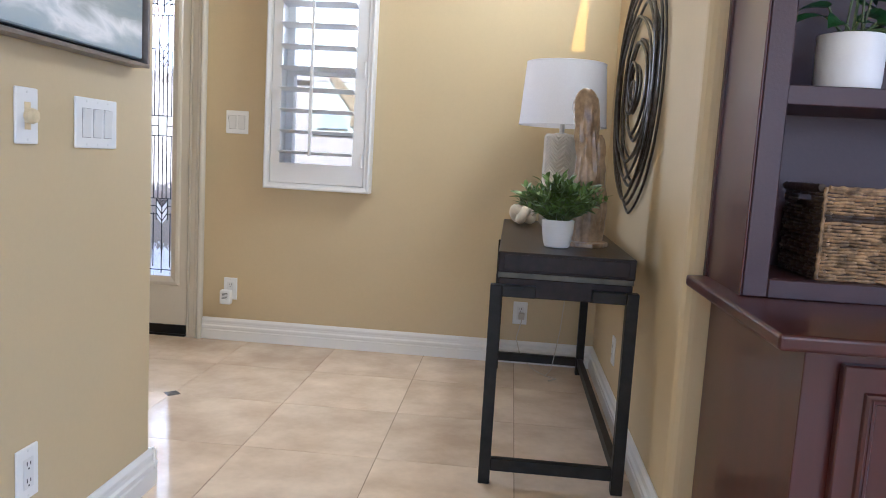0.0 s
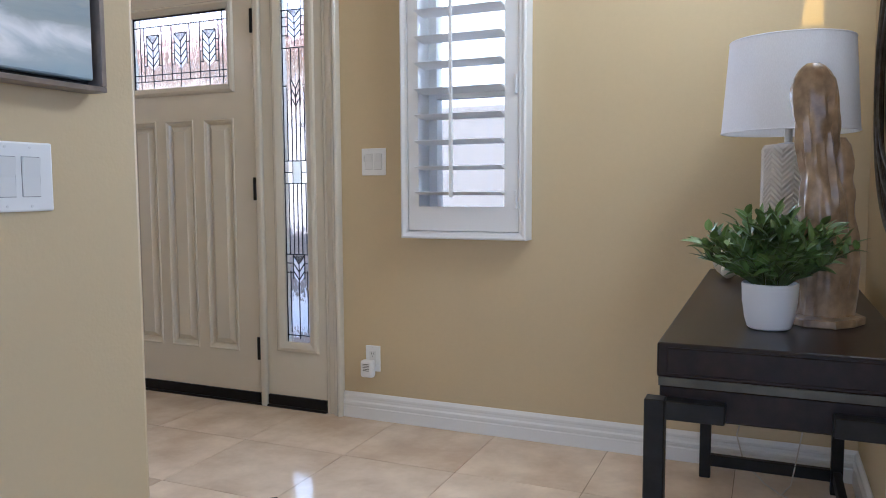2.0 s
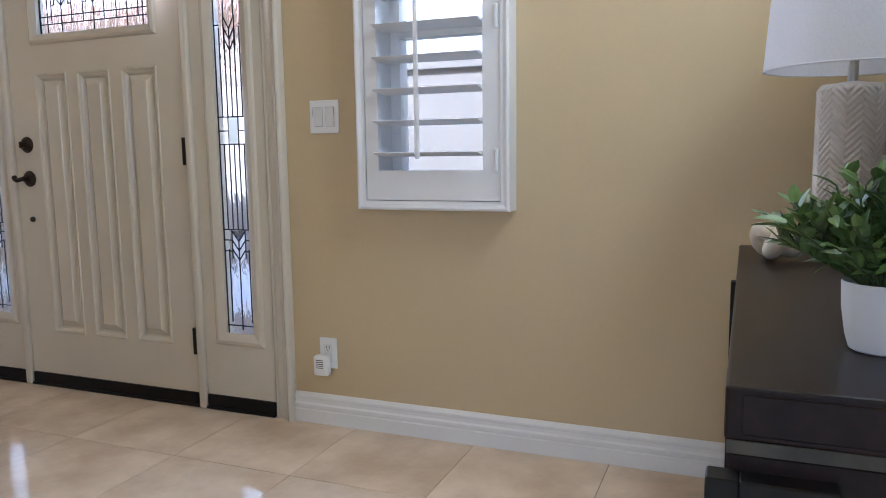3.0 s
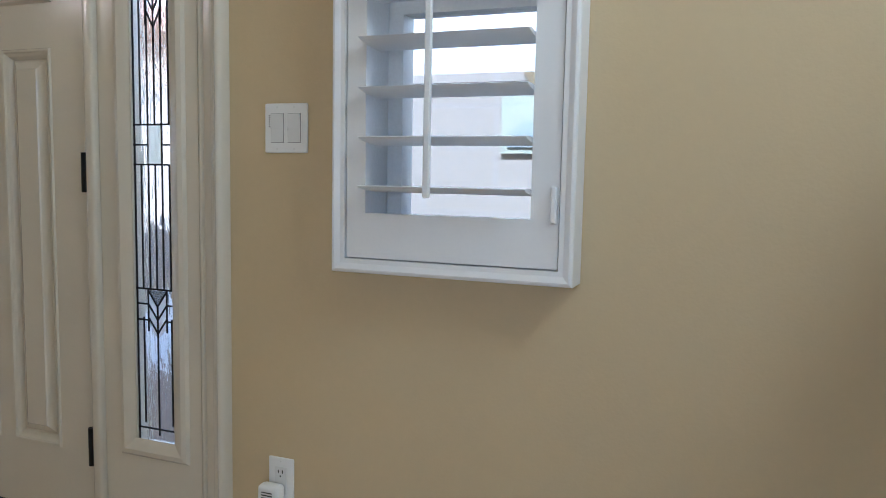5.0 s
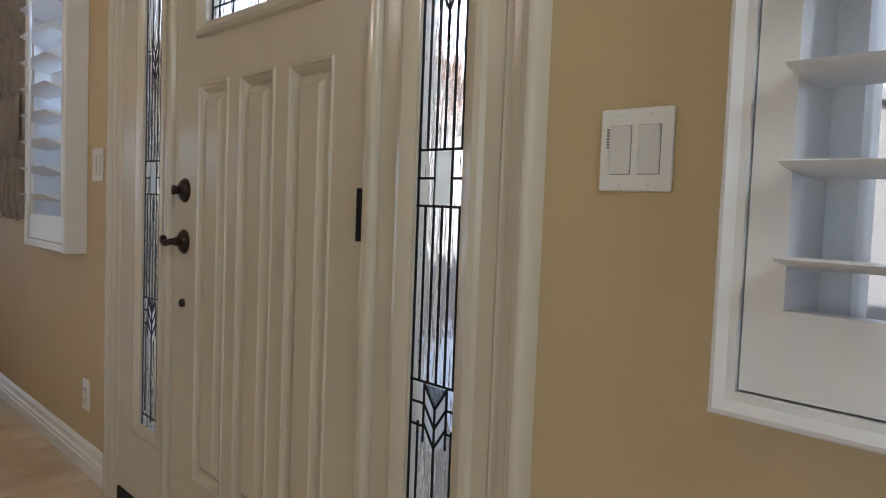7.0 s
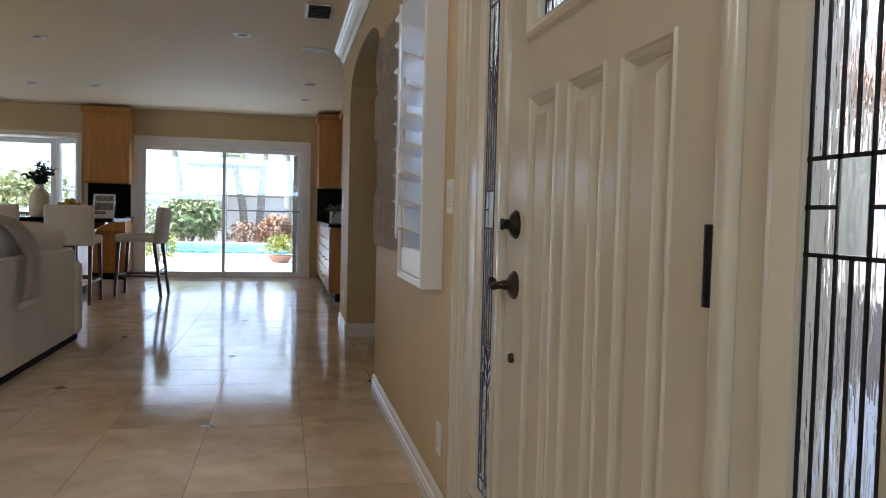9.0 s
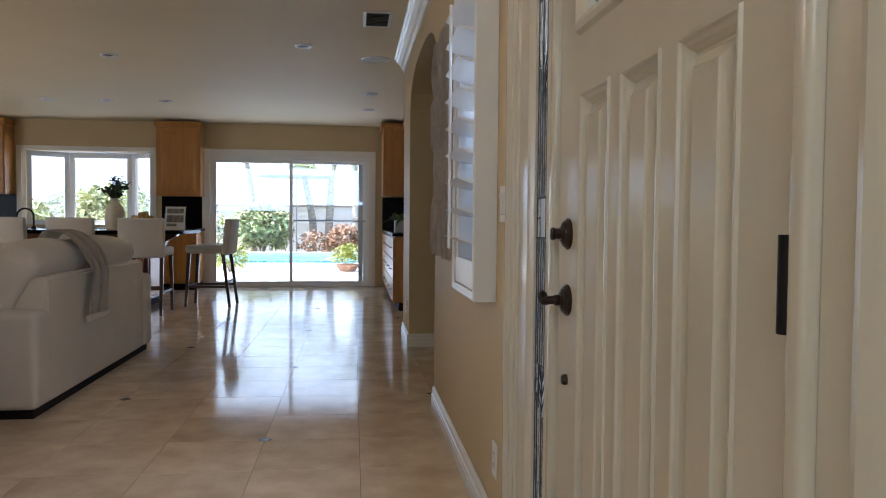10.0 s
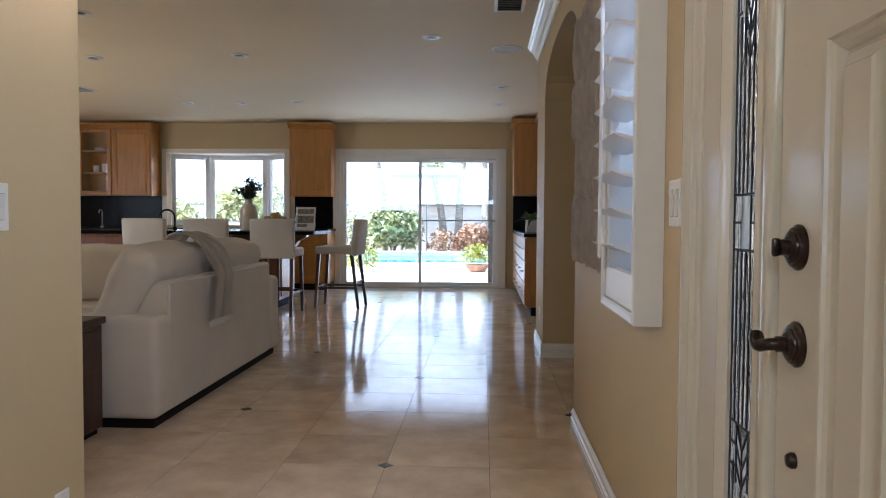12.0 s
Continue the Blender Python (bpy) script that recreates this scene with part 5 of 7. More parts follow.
for bnd in range(bands):
    za, zb = QZ0 + (QZ1 - QZ0) * bnd / bands, QZ0 + (QZ1 - QZ0) * (bnd + 1) / bands
    for k in range(30):
        bm = bmesh.new()
        xc = QX0 + 0.012 + (QX1 - QX0 - 0.024) * (k + 0.5) / 30
        w, out, lean = rp.uniform(0.013, 0.021), rp.uniform(0.010, 0.038), rp.uniform(-0.016, 0.016)
        ph, curl = rp.uniform(0, 9), rp.uniform(-0.016, 0.016)
        g = []
        for j in range(15):
            v = j / 14
            belly = math.sin(math.pi * v) ** 0.35
            pinch = 0.45 + 0.55 * belly
            knot = 0.022 * (1 - belly) * (0.6 + noise.noise((k * 1.7, v * 9, ph)))
            xm = xc + lean * (v - 0.5) + 0.006 * math.sin(v * 7 + ph)
            row = []
            for q in range(7):
                e = -1 + q / 3
                dd = 0.004 + out * belly * (1 - 0.75 * e * e) + knot + curl * e * belly * 0.6 + 0.007 * noise.noise((e * 2 + k, v * 8, ph))
                row.append(bm.verts.new((min(QX1, max(QX0, xm + e * w * pinch)), NW - 0.030 - max(0.001, dd), za + (zb - za) * (-0.02 + 1.04 * v) + 0.008 * noise.noise((k * 3.1, 4, ph)))))
            g.append(row)
        for a, b in zip(g, g[1:]):
            for q in range(6):
                bm.faces.new((a[q], a[q + 1], b[q + 1], b[q]))
        bmesh.ops.solidify(bm, geom=list(bm.faces), thickness=0.0025)
        part("gathered_strip", bm, M_PAPERART, pl, smooth=True)


# ================= great room =================
# ---- ceiling fittings ----
def downlight(x, y):
    d = thing("recessed_light", (x, y, H), "white-trimmed recessed ceiling light, switched off", "ceiling light", "recessed ceiling lights")
    part("trim_ring", lathe([(0.082, -0.001), (0.080, -0.008), (0.068, -0.014), (0.052, -0.011), (0.048, -0.002)], 32, (x, y, H), caps=False), M_TRIM, d, smooth=True)
    part("lamp_face", lathe([(0.0475, -0.0025), (0.03, -0.0015), (0.0, -0.0012)], 28, (x, y, H)), M_CANIN, d, "dark unlit lamp", smooth=True)


for p in ((-7.99, 2.81), (-8.64, 0.98), (-10.37, 3.445), (-11.68, 3.44), (-11.39, 0.83), (-11.47, 0.08), (-11.45, -0.64), (-8.70, -0.44), (-7.17, 0.26)):
    downlight(*p)
hl = thing("wall_sconce", (-3.66, PY, 1.890), "lit wall sconce with a frosted glass cup on the partition", "wall lamp")
part("back_plate", bx(-3.71, -3.61, PY + 0.0005, PY + 0.018, 1.850, 1.970, bevel=0.006, seg=2), M_BRONZE, hl)
part("arm", tube([(-3.66, PY + 0.018, 1.890), (-3.66, PY + 0.07, 1.875), (-3.66, PY + 0.125, 1.890), (-3.66, PY + 0.125, 1.915)], 0.008, 10), M_BRONZE, hl, smooth=True)
part("shade", lathe([(0.030, 1.915), (0.055, 1.940), (0.066, 1.990), (0.072, 2.050), (0.069, 2.050), (0.063, 1.990), (0.052, 1.942), (0.028, 1.920)], 32, (-3.66, PY + 0.125, 0), caps=False), M_GLASS_W, hl, "frosted glass cup", smooth=True, shadow=False)


cs = thing("ceiling_speaker", (-8.45, 3.45, H), "round white ceiling loudspeaker grille", "speaker")
part("ring", lathe([(0.137, -0.001), (0.135, -0.008), (0.122, -0.009), (0.120, -0.003)], 48, (-8.45, 3.45, H), caps=False), M_TRIM, cs, smooth=True)
part("grille", lathe([(0.1195, -0.004), (0.06, -0.006), (0.0, -0.0065)], 40, (-8.45, 3.45, H)), mat("speaker_grille", (0.62, 0.60, 0.56), 0.6, var=0.1, scale=200, fine=0.2, fine_scale=400), cs, smooth=True)


def ceiling_vent(VX0, VX1, VY0, VY1):
    vt = thing("ceiling_vent", ((VX0 + VX1) / 2, (VY0 + VY1) / 2, H), "grey slatted ceiling air vent", "vent", "ceiling air vents")
    part("backing", bx(VX0 + 0.02, VX1 - 0.02, VY0 + 0.02, VY1 - 0.02, H - 0.003, H - 0.001), M_SLOT, vt)
    for a, b, c, d in ((VX0, VX1, VY0, VY0 + 0.025), (VX0, VX1, VY1 - 0.025, VY1), (VX0, VX0 + 0.025, VY0 + 0.0251, VY1 - 0.0251), (VX1 - 0.025, VX1, VY0 + 0.0251, VY1 - 0.0251)):
        part("frame", bx(a, b, c, d, H - 0.012, H - 0.0005, bevel=0.003), M_TRIM, vt)
    n = int((VX1 - VX0 - 0.06) / 0.041) + 1
    for i in range(n):
        x = (VX0 + VX1) / 2 + (i - (n - 1) / 2) * 0.041
        bm = bx(x - 0.013, x + 0.013, VY0 + 0.0255, VY1 - 0.0255, -0.0008, 0.0008)
        bmesh.ops.transform(bm, verts=bm.verts, matrix=Matrix.Translation((x, 0, H - 0.009)) @ Matrix.Rotation(radians(28), 4, "Y") @ Matrix.Translation((-x, 0, 0)))
        part("slat", bm, M_ALU, vt)


ceiling_vent(-7.23, -6.81, 3.315, 3.53)
ceiling_vent(-10.57, -10.15, -1.62, -1.38)


# ---- sofa with throw ----
def pillow_bm(w, d, h, puff=0.5, seed=0, n=14, dent=0.0):
    """A soft cushion standing up: w along x, d through y, h up, centred on its base."""
    bm = bmesh.new()
    rr = random.Random(seed)
    sheets = []
    for side in (-1, 1):
        g = []
        for j in range(n + 1):
            v = -1 + 2 * j / n
            row = []
            for i in range(n + 1):
                u = -1 + 2 * i / n
                t = max(0.0, (1 - abs(u) ** 3.2)) * max(0.0, (1 - abs(v) ** 3.2))
                th = d / 2 * (t ** 0.45)
                cx = u * w / 2 * (1 - 0.05 * (1 - abs(v)) * 0) * (1 - 0.04 * abs(v) ** 3)
                cz = h / 2 + v * h / 2 * (1 - 0.05 * (1 - abs(u) ** 2) * 0) - dent * max(0, v) * (1 - u * u)
                nn = noise.noise((u * 2 + seed, v * 2, side * 3)) * 0.012
                row.append(bm.verts.new((cx, side * (th + nn * t), cz + nn)))
            g.append(row)
        sheets.append(g)
        for a, b in zip(g, g[1:]):
            for i in range(n):
                bm.faces.new((a[i], a[i + 1], b[i + 1], b[i]))
    bmesh.ops.remove_doubles(bm, verts=bm.verts, dist=0.004)
    return bm


sofa = thing("sofa", (-6.6, 1.15, 0.0), "oatmeal linen corner sofa with loose back cushions, seen from behind", "sofa")
SB = 1.565


def soft_box(w, d, h, seed, m, r=0.085):
    """A plump cushion: a well-rounded block, swollen in the middle and a little uneven."""
    bm = bx(-w / 2, w / 2, -d / 2, d / 2, 0, h, bevel=r, seg=5)
    bmesh.ops.subdivide_edges(bm, edges=[e for e in bm.edges if e.calc_length() > 0.15], cuts=5, use_grid_fill=True)
    for q in bm.verts:
        a, b, c = q.co.x / (w / 2), q.co.y / (d / 2), (q.co.z - h / 2) / (h / 2)
        q.co.y += 0.028 * b * (1 - a * a) * (1 - c * c)
        q.co.z += 0.020 * c * (1 - a * a) - 0.012 * (a * a) * max(0, c)
        q.co += Vector((0, 1, 1)) * 0.010 * noise.noise((a * 2.2 + seed, b, c * 2 + seed))
    bmesh.ops.transform(bm, verts=bm.verts, matrix=m)
    return bm


prof = [(SB, 0.045), (SB, 0.742), (1.505, 0.748), (1.475, 0.738), (1.37, 0.56), (1.37, 0.045)]
bm = extrude_profile(prof, "x", -7.559, -5.66)
bmesh.ops.bevel(bm, geom=list(bm.edges), offset=0.012, segments=3, affect="EDGES")
part("back_frame", bm, M_SOFA, sofa, smooth=True)
part("seat_base", bx(-7.559, -5.661, 0.62, 1.369, 0.045, 0.30, bevel=0.015, seg=2), M_SOFA, sofa, smooth=True)
for a, b, y1, z1 in ((-5.66, -5.45, 1.585, 0.575), (-7.745, -7.56, 1.588, 0.63)):
    part("arm", bx(a, b, 0.60, y1, 0.045, z1, bevel=0.045, seg=5), M_SOFA, sofa, smooth=True)
for i in range(2):
    x = -6.135 - i * 0.95
    part("seat_cushion", bx(x - 0.47, x + 0.47, 0.60, 1.23, 0.302, 0.46, bevel=0.05, seg=4), M_SOFA, sofa, smooth=True)
    part("back_cushion", soft_box(0.97 if i == 0 else 0.94, 0.25, 0.51, 3 + i, pose(x, 1.185 + 0.02 * i, 0.445, -24, 0, 2 - 5 * i)), M_SOFA, sofa, "plump oatmeal back cushion", smooth=True)
part("plinth", bx(-7.69, -5.475, 0.66, 1.555, 0.0, 0.0448), M_FOOT, sofa, "dark recessed plinth")
# return of the corner sofa
part("return_base", bx(-7.559, -6.95, -1.10, 0.598, 0.045, 0.45, bevel=0.04, seg=3), M_SOFA, sofa, smooth=True)
part("return_back", bx(-7.745, -7.56, -1.10, 0.598, 0.045, 0.70, bevel=0.04, seg=4), M_SOFA, sofa, smooth=True)
for i, y in enumerate((0.28, -0.60)):
    part("back_cushion", soft_box(0.85, 0.24, 0.42, 8 + i, pose(-7.40, y, 0.445, -7, 0, 92)), M_SOFA, sofa, "plump oatmeal back cushion", smooth=True)
part("plinth", bx(-7.69, -7.0, -1.05, 0.55, 0.0, 0.0448), M_FOOT, sofa)

ch = thing("armchair", (-8.9, -0.25, 0.0), "low oatmeal armchair with navy pillows behind the sofa", "armchair")
part("seat_base", bx(-9.10, -8.35, -0.75, 0.25, 0.06, 0.42, bevel=0.04, seg=3), M_SOFA, ch, smooth=True)
part("backrest", bx(-9.30, -9.11, -0.75, 0.25, 0.06, 0.66, bevel=0.06, seg=4), M_SOFA, ch, smooth=True)
for x, y in ((-9.2, -0.65), (-9.2, 0.15), (-8.45, -0.65), (-8.45, 0.15)):
    part("foot", bx(x - 0.03, x + 0.03, y - 0.03, y + 0.03, 0.0, 0.06), M_FOOT, ch)
for i, (y, r) in enumerate(((-0.40, 80), (-0.07, 98))):
    pn = thing("throw_pillow", (-8.98, y, 0.42), "navy blue throw pillow standing on its corner", "pillow", "navy pillows")
    bm = pillow_bm(0.29, 0.13, 0.29, seed=20 + i)
    bmesh.ops.translate(bm, verts=bm.verts, vec=(0, 0, -0.145))
    bmesh.ops.transform(bm, verts=bm.verts, matrix=pose(-8.98, y, 0.625, 0, 0, r) @ pose(0, 0, 0, 0, 45, 0))
    part("cover", bm, M_BLUE, pn, smooth=True)

th = thing("throw_blanket", (-6.35, 1.45, 0.46), "cream knitted throw draped over the sofa back", "blanket")
path = [(1.15, 0.80), (1.20, 0.895), (1.26, 0.962), (1.33, 0.980), (1.41, 0.962), (1.475, 0.922), (1.53, 0.868), (1.565, 0.81), (1.592, 0.762), (1.606, 0.72), (1.608, 0.66), (1.610, 0.60), (1.612, 0.53), (1.614, 0.46)]
bm = bmesh.new()
nx = 30
g = []
for j, (py, pz) in enumerate(path):
    u = j / (len(path) - 1)
    row = []
    for i in range(nx + 1):
        s = i / nx
        fold = 0.012 * math.sin(s * 17 + 1.2 * u) + 0.007 * math.sin(s * 33 + 3 * u)
        x = -6.42 + 0.34 * u - (0.34 + 0.10 * u) * s + 0.014 * math.sin(6 * u + s * 4)
        hang = max(0.0, min(1.0, (u - 0.55) / 0.12))
        row.append(bm.verts.new((x, py + (fold + 0.014) * hang, pz + (abs(fold) + 0.008) * (1 - hang) + (0.022 * math.sin(s * 3.1 + 0.4) if j == len(path) - 1 else 0))))
    g.append(row)
for a, b in zip(g, g[1:]):
    for i in range(nx):
        bm.faces.new((a[i], a[i + 1], b[i + 1], b[i]))
bmesh.ops.solidify(bm, geom=list(bm.faces), thickness=0.010)
part("cloth", bm, M_THROW, th, smooth=True)
bm = bmesh.new()
rf = random.Random(4)
for i in range(70):
    s = i / 69
    x = -6.08 - 0.44 * s
    tube([(x, 1.628, 0.475), (x + rf.uniform(-0.006, 0.006), 1.630, 0.440 + rf.uniform(-0.006, 0.006))], 0.0018, 4, False, bm)
tagged(part("fringe", bm, M_THROW, th), kind="stuff")

et = thing("side_table", (-5.20, 1.15, 0.0), "dark brown wooden side table beside the sofa arm", "side table")
part("top", bx(-5.405, -5.005, 0.85, 1.345, 0.555, 0.590, bevel=0.004), M_WALNUT, et)
part("body", bx(-5.39, -5.02, 0.865, 1.33, 0.03, 0.5548, bevel=0.004), M_WALNUT, et)
part("plinth", bx(-5.37, -5.04, 0.89, 1.31, 0.0, 0.03), M_FOOT, et)
part("drawer_front", bx(-5.36, -5.05, 1.33, 1.338, 0.33, 0.53, bevel=0.002), M_WALNUT, et)


# ---- bar stools ----
def make_stool():
    s = thing("bar_stool", (0, 0, 0), "cream upholstered bar stool with dark walnut legs at the island", "bar stool", "bar stools at the island")
    part("seat", bx(-0.235, 0.235, -0.20, 0.25, 0.655, 0.755, bevel=0.030, seg=4), M_STOOLF, s, smooth=True)
    bm = bx(-0.248, 0.248, -0.272, -0.195, 0.640, 1.082, bevel=0.024, seg=4)
    for v in bm.verts:
        v.co.y -= 0.10 * max(0.0, (v.co.z - 0.70)) + 0.02 * (1 - (v.co.x / 0.25) ** 2) * max(0.0, v.co.z - 0.8)
    part("backrest", bm, M_STOOLF, s, smooth=True)
    legs = {}
    for sx in (-1, 1):
        for sy, top, bot in ((1, 0.205, 0.245), (-1, -0.205, -0.285)):
            pts = [(sx * 0.205, top, 0.66), (sx * 0.212, bot, 0.0)]
            bm = bmesh.new()
            a = [bm.verts.new((pts[0][0] + dx * 0.021, pts[0][1] + dy * 0.021, 0.66)) for dx, dy in ((-1, -1), (1, -1), (1, 1), (-1, 1))]
            b = [bm.verts.new((pts[1][0] + dx * 0.015, pts[1][1] + dy * 0.015, 0.0)) for dx, dy in ((-1, -1), (1, -1), (1, 1), (-1, 1))]
            for k in range(4):
                bm.faces.new((a[k], a[(k + 1) % 4], b[(k + 1) % 4], b[k]))
            bm.faces.new(a[::-1])
            bm.faces.new(b)
            part("leg", bm, M_WALNUT, s)
    for sx in (-1, 1):
        part("stretcher", bx(sx * 0.210 - 0.011, sx * 0.210 + 0.011, -0.238, 0.215, 0.235, 0.262, bevel=0.003), M_WALNUT, s)
    part("footrest", bx(-0.20, 0.20, 0.220, 0.242, 0.235, 0.265, bevel=0.003), M_WALNUT, s)
    part("stretcher", bx(-0.20, 0.20, -0.252, -0.234, 0.300, 0.325, bevel=0.003), M_WALNUT, s)
    return s


st = make_stool()
st.matrix_basis = pose(-10.17, 0.92, 0, 0, 0, 90)
copy_thing(st, pose(-10.17, 0.17, 0, 0, 0, 91))
copy_thing(st, pose(-10.17, -0.52, 0, 0, 0, 88))
copy_thing(st, pose(-10.93, 1.475, 0, 0, 0, 176))

# ---- kitchen island ----
isl = thing("kitchen_island", (-11.0, -0.4, 0.0), "cherry wood kitchen island with panelled sides", "kitchen island")
part("body", bx(-11.35, -10.62, -1.7, 0.80, 0.10, 0.895), M_CHERRY, isl)
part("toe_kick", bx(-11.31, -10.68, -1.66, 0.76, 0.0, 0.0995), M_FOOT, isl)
for i in range(4):
    y = -1.68 + i * 0.62
    part("side_panel", bx(-10.6195, -10.606, y + 0.03, y + 0.59, 0.16, 0.86, bevel=0.006), M_CHERRY, isl)
part("end_panel", bx(-11.30, -10.68, 0.8005, 0.815, 0.14, 0.86, bevel=0.006), M_MAPLE, isl, "honey maple end panel")
part("corbel", extrude_profile([(0.80, 0.894), (1.08, 0.894), (1.06, 0.86), (0.95, 0.80), (0.88, 0.68), (0.80, 0.60)], "x", -11.05, -10.90), M_CHERRY, isl)
part("corbel", extrude_profile([(-10.62, 0.894), (-10.40, 0.894), (-10.42, 0.86), (-10.52, 0.80), (-10.60, 0.68), (-10.62, 0.60)], "y", 0.60, 0.72), M_CHERRY, isl)
wt = thing("island_worktop", (-11.0, -0.3, 0.895), "polished black granite island worktop with a rounded end", "worktop")
prof = [(-11.75, -1.9), (-10.33, -1.9), (-10.33, 0.95)]
prof += [(-10.58 + 0.25 * math.cos(radians(a)), 1.00 + 0.25 * math.sin(radians(a))) for a in range(10, 91, 16)]
prof += [(-11.50, 1.25), (-11.75, 1.0)]
bm = extrude_profile(prof, "z", 0.8955, 0.935)
bmesh.ops.bevel(bm, geom=list(bm.edges), offset=0.006, segments=2, affect="EDGES")
part("slab", bm, M_GRANITE, wt)

va = thing("vase", (-10.95, 0.33, 0.935), "tall cream ceramic vase with dark eucalyptus branches on the island", "vase")
part("body", lathe([(0.095, 0.0), (0.112, 0.01), (0.115, 0.08), (0.113, 0.22), (0.100, 0.275), (0.066, 0.318), (0.045, 0.335), (0.044, 0.365), (0.052, 0.385), (0.046, 0.385), (0.038, 0.36)], 32, (-10.95, 0.33, 0.935)), M_KNOT, va, smooth=True)
lv, sm = bmesh.new(), bmesh.new()
rv = random.Random(9)
for k in range(26):
    a, t = rv.uniform(0, 6.28), rv.uniform(0.1, 1.15)
    d = Vector((math.cos(a) * math.sin(t), math.sin(a) * math.sin(t), math.cos(t)))
    p0 = Vector((-10.95, 0.33, 1.29))
    ln = rv.uniform(0.16, 0.30)
    tube([p0, p0 + d * ln * 0.5 + Vector((0, 0, 0.03)), p0 + d * ln], 0.003, 4, False, sm)
    for q in range(9):
        p = p0 + d * ln * rv.uniform(0.25, 1.05)
        leaf(lv, p, Vector((rv.gauss(0, 1), rv.gauss(0, 1), rv.gauss(0.2, 0.7))), rv.uniform(0.04, 0.075), rv.uniform(0.016, 0.026), 0.2, rnd=rv)
tagged(part("stem", sm, M_STEM, va), kind="stuff")
part("foliage", lv, M_LEAF3, va, "dark round eucalyptus leaves")

fb = thing("fruit_bowl", (-10.9, 0.68, 0.935), "footed dark bowl of lemons and pears on the island", "bowl")
part("dish", lathe([(0.075, 0.0), (0.070, 0.012), (0.025, 0.03), (0.022, 0.085), (0.10, 0.105), (0.165, 0.145), (0.160, 0.148), (0.09, 0.115), (0.0, 0.110)], 32, (-10.9, 0.68, 0.935)), M_WALNUT, fb, smooth=True)
rq = random.Random(2)
for k in range(11):
    a, r = k * 0.72, 0.045 if k > 7 else 0.105
    z = 1.080 if k <= 7 else 1.125
    bm = bmesh.new()
    bmesh.ops.create_icosphere(bm, subdivisions=2, radius=0.036, matrix=Matrix.Translation((-10.9 + r * math.cos(a), 0.68 + r * math.sin(a), z)) @ Euler((rq.random() * 3, rq.random() * 3, 0)).to_matrix().to_4x4() @ Matrix.Diagonal((1, 1, 1.25, 1)))
    part("lemon", bm, M_FRUIT, fb, smooth=True)

bs = thing("brochure_stand", (-10.85, 1.06, 0.935), "clear acrylic stand holding printed brochures on the island", "brochure stand")
tilt = pose(-10.85, 1.06, 0.935, 0, -14, 0)
def tilted(bm):
    bmesh.ops.transform(bm, verts=bm.verts, matrix=tilt)
    return bm
part("holder", tilted(bx(-0.012, -0.006, -0.125, 0.125, 0.0, 0.31)), M_GLASS, bs, shadow=False)
part("foot", bx(-10.91, -10.80, 0.935, 1.185, 0.9352, 0.939), M_GLASS, bs, shadow=False)
part("brochure", tilted(bx(-0.005, 0.0, -0.118, 0.118, 0.006, 0.30)), M_PRINT, bs, "printed sheet")
for a, b, c, d in ((-0.10, 0.10, 0.215, 0.275), (-0.10, 0.10, 0.10, 0.19), (-0.10, 0.02, 0.05, 0.085)):
    part("printed_picture", tilted(bx(0.0005, 0.0015, a, b, c, d)), M_PRINT_D, bs)

fc = thing("kitchen_faucet", (-11.2, -0.72, 0.935), "black gooseneck faucet on the island", "faucet")
pts = [(-11.2, -0.72, 0.935), (-11.2, -0.72, 1.09)] + [(-11.2, -0.72 - 0.10 + 0.10 * math.cos(radians(a)), 1.09 + 0.10 * math.sin(radians(a))) for a in range(15, 200, 15)]
part("spout", tube(pts, 0.012, 10), M_BLACK, fc, smooth=True)
part("base", lathe([(0.03, 0.0), (0.028, 0.03), (0.016, 0.04)], 20, (-11.2, -0.72, 0.935)), M_BLACK, fc, smooth=True)


# ---- kitchen cabinets ----
def shaker_x(parent, y0, y1, z0, z1, x, glass=False, knob=None):
    """A cabinet door facing +x at x."""
    d = part("door", bx(x + 0.0005, x + 0.020, y0 + 0.003, y1 - 0.003, z0 + 0.003, z1 - 0.003, bevel=0.003) if not glass else slab_yz(y0 + 0.003, y1 - 0.003, z0 + 0.003, z1 - 0.003, x + 0.0005, x + 0.020, 0.055), M_MAPLE, parent)
    w = 0.055
    if not glass:
        bm = bmesh.new()
        rings = []
        for o, dx in ((w, 0.0005), (w + 0.006, 0.003), (w + 0.012, 0.0008), (w + 0.035, 0.0045)):
            rings.append([bm.verts.new(p) for p in ((x + 0.020 + dx, y0 + o, z0 + o), (x + 0.020 + dx, y1 - o, z0 + o), (x + 0.020 + dx, y1 - o, z1 - o), (x + 0.020 + dx, y0 + o, z1 - o))])
        for a, b in zip(rings, rings[1:]):
            for i in range(4):
                bm.faces.new((a[i], a[(i + 1) % 4], b[(i + 1) % 4], b[i]))
        bm.faces.new(rings[-1])
        part("raised_panel", bm, M_MAPLE, d)
    return d


def slab_yz(y0, y1, z0, z1, x0, x1, w):
    bm = bmesh.new()
    box(bm, x0, x1, y0, y1, z0, z0 + w)
    box(bm, x0, x1, y0, y1, z1 - w, z1)
    box(bm, x0, x1, y0, y0 + w, z0 + w, z1 - w)
    box(bm, x0, x1, y1 - w, y1, z0 + w, z1 - w)
    return bm


CF = WW + 0.33
uc = thing("wall_cabinet", (WW + 0.16, 0.58, 1.43), "honey maple wall cabinet between bay window and patio door", "cabinet", "maple wall cabinets")
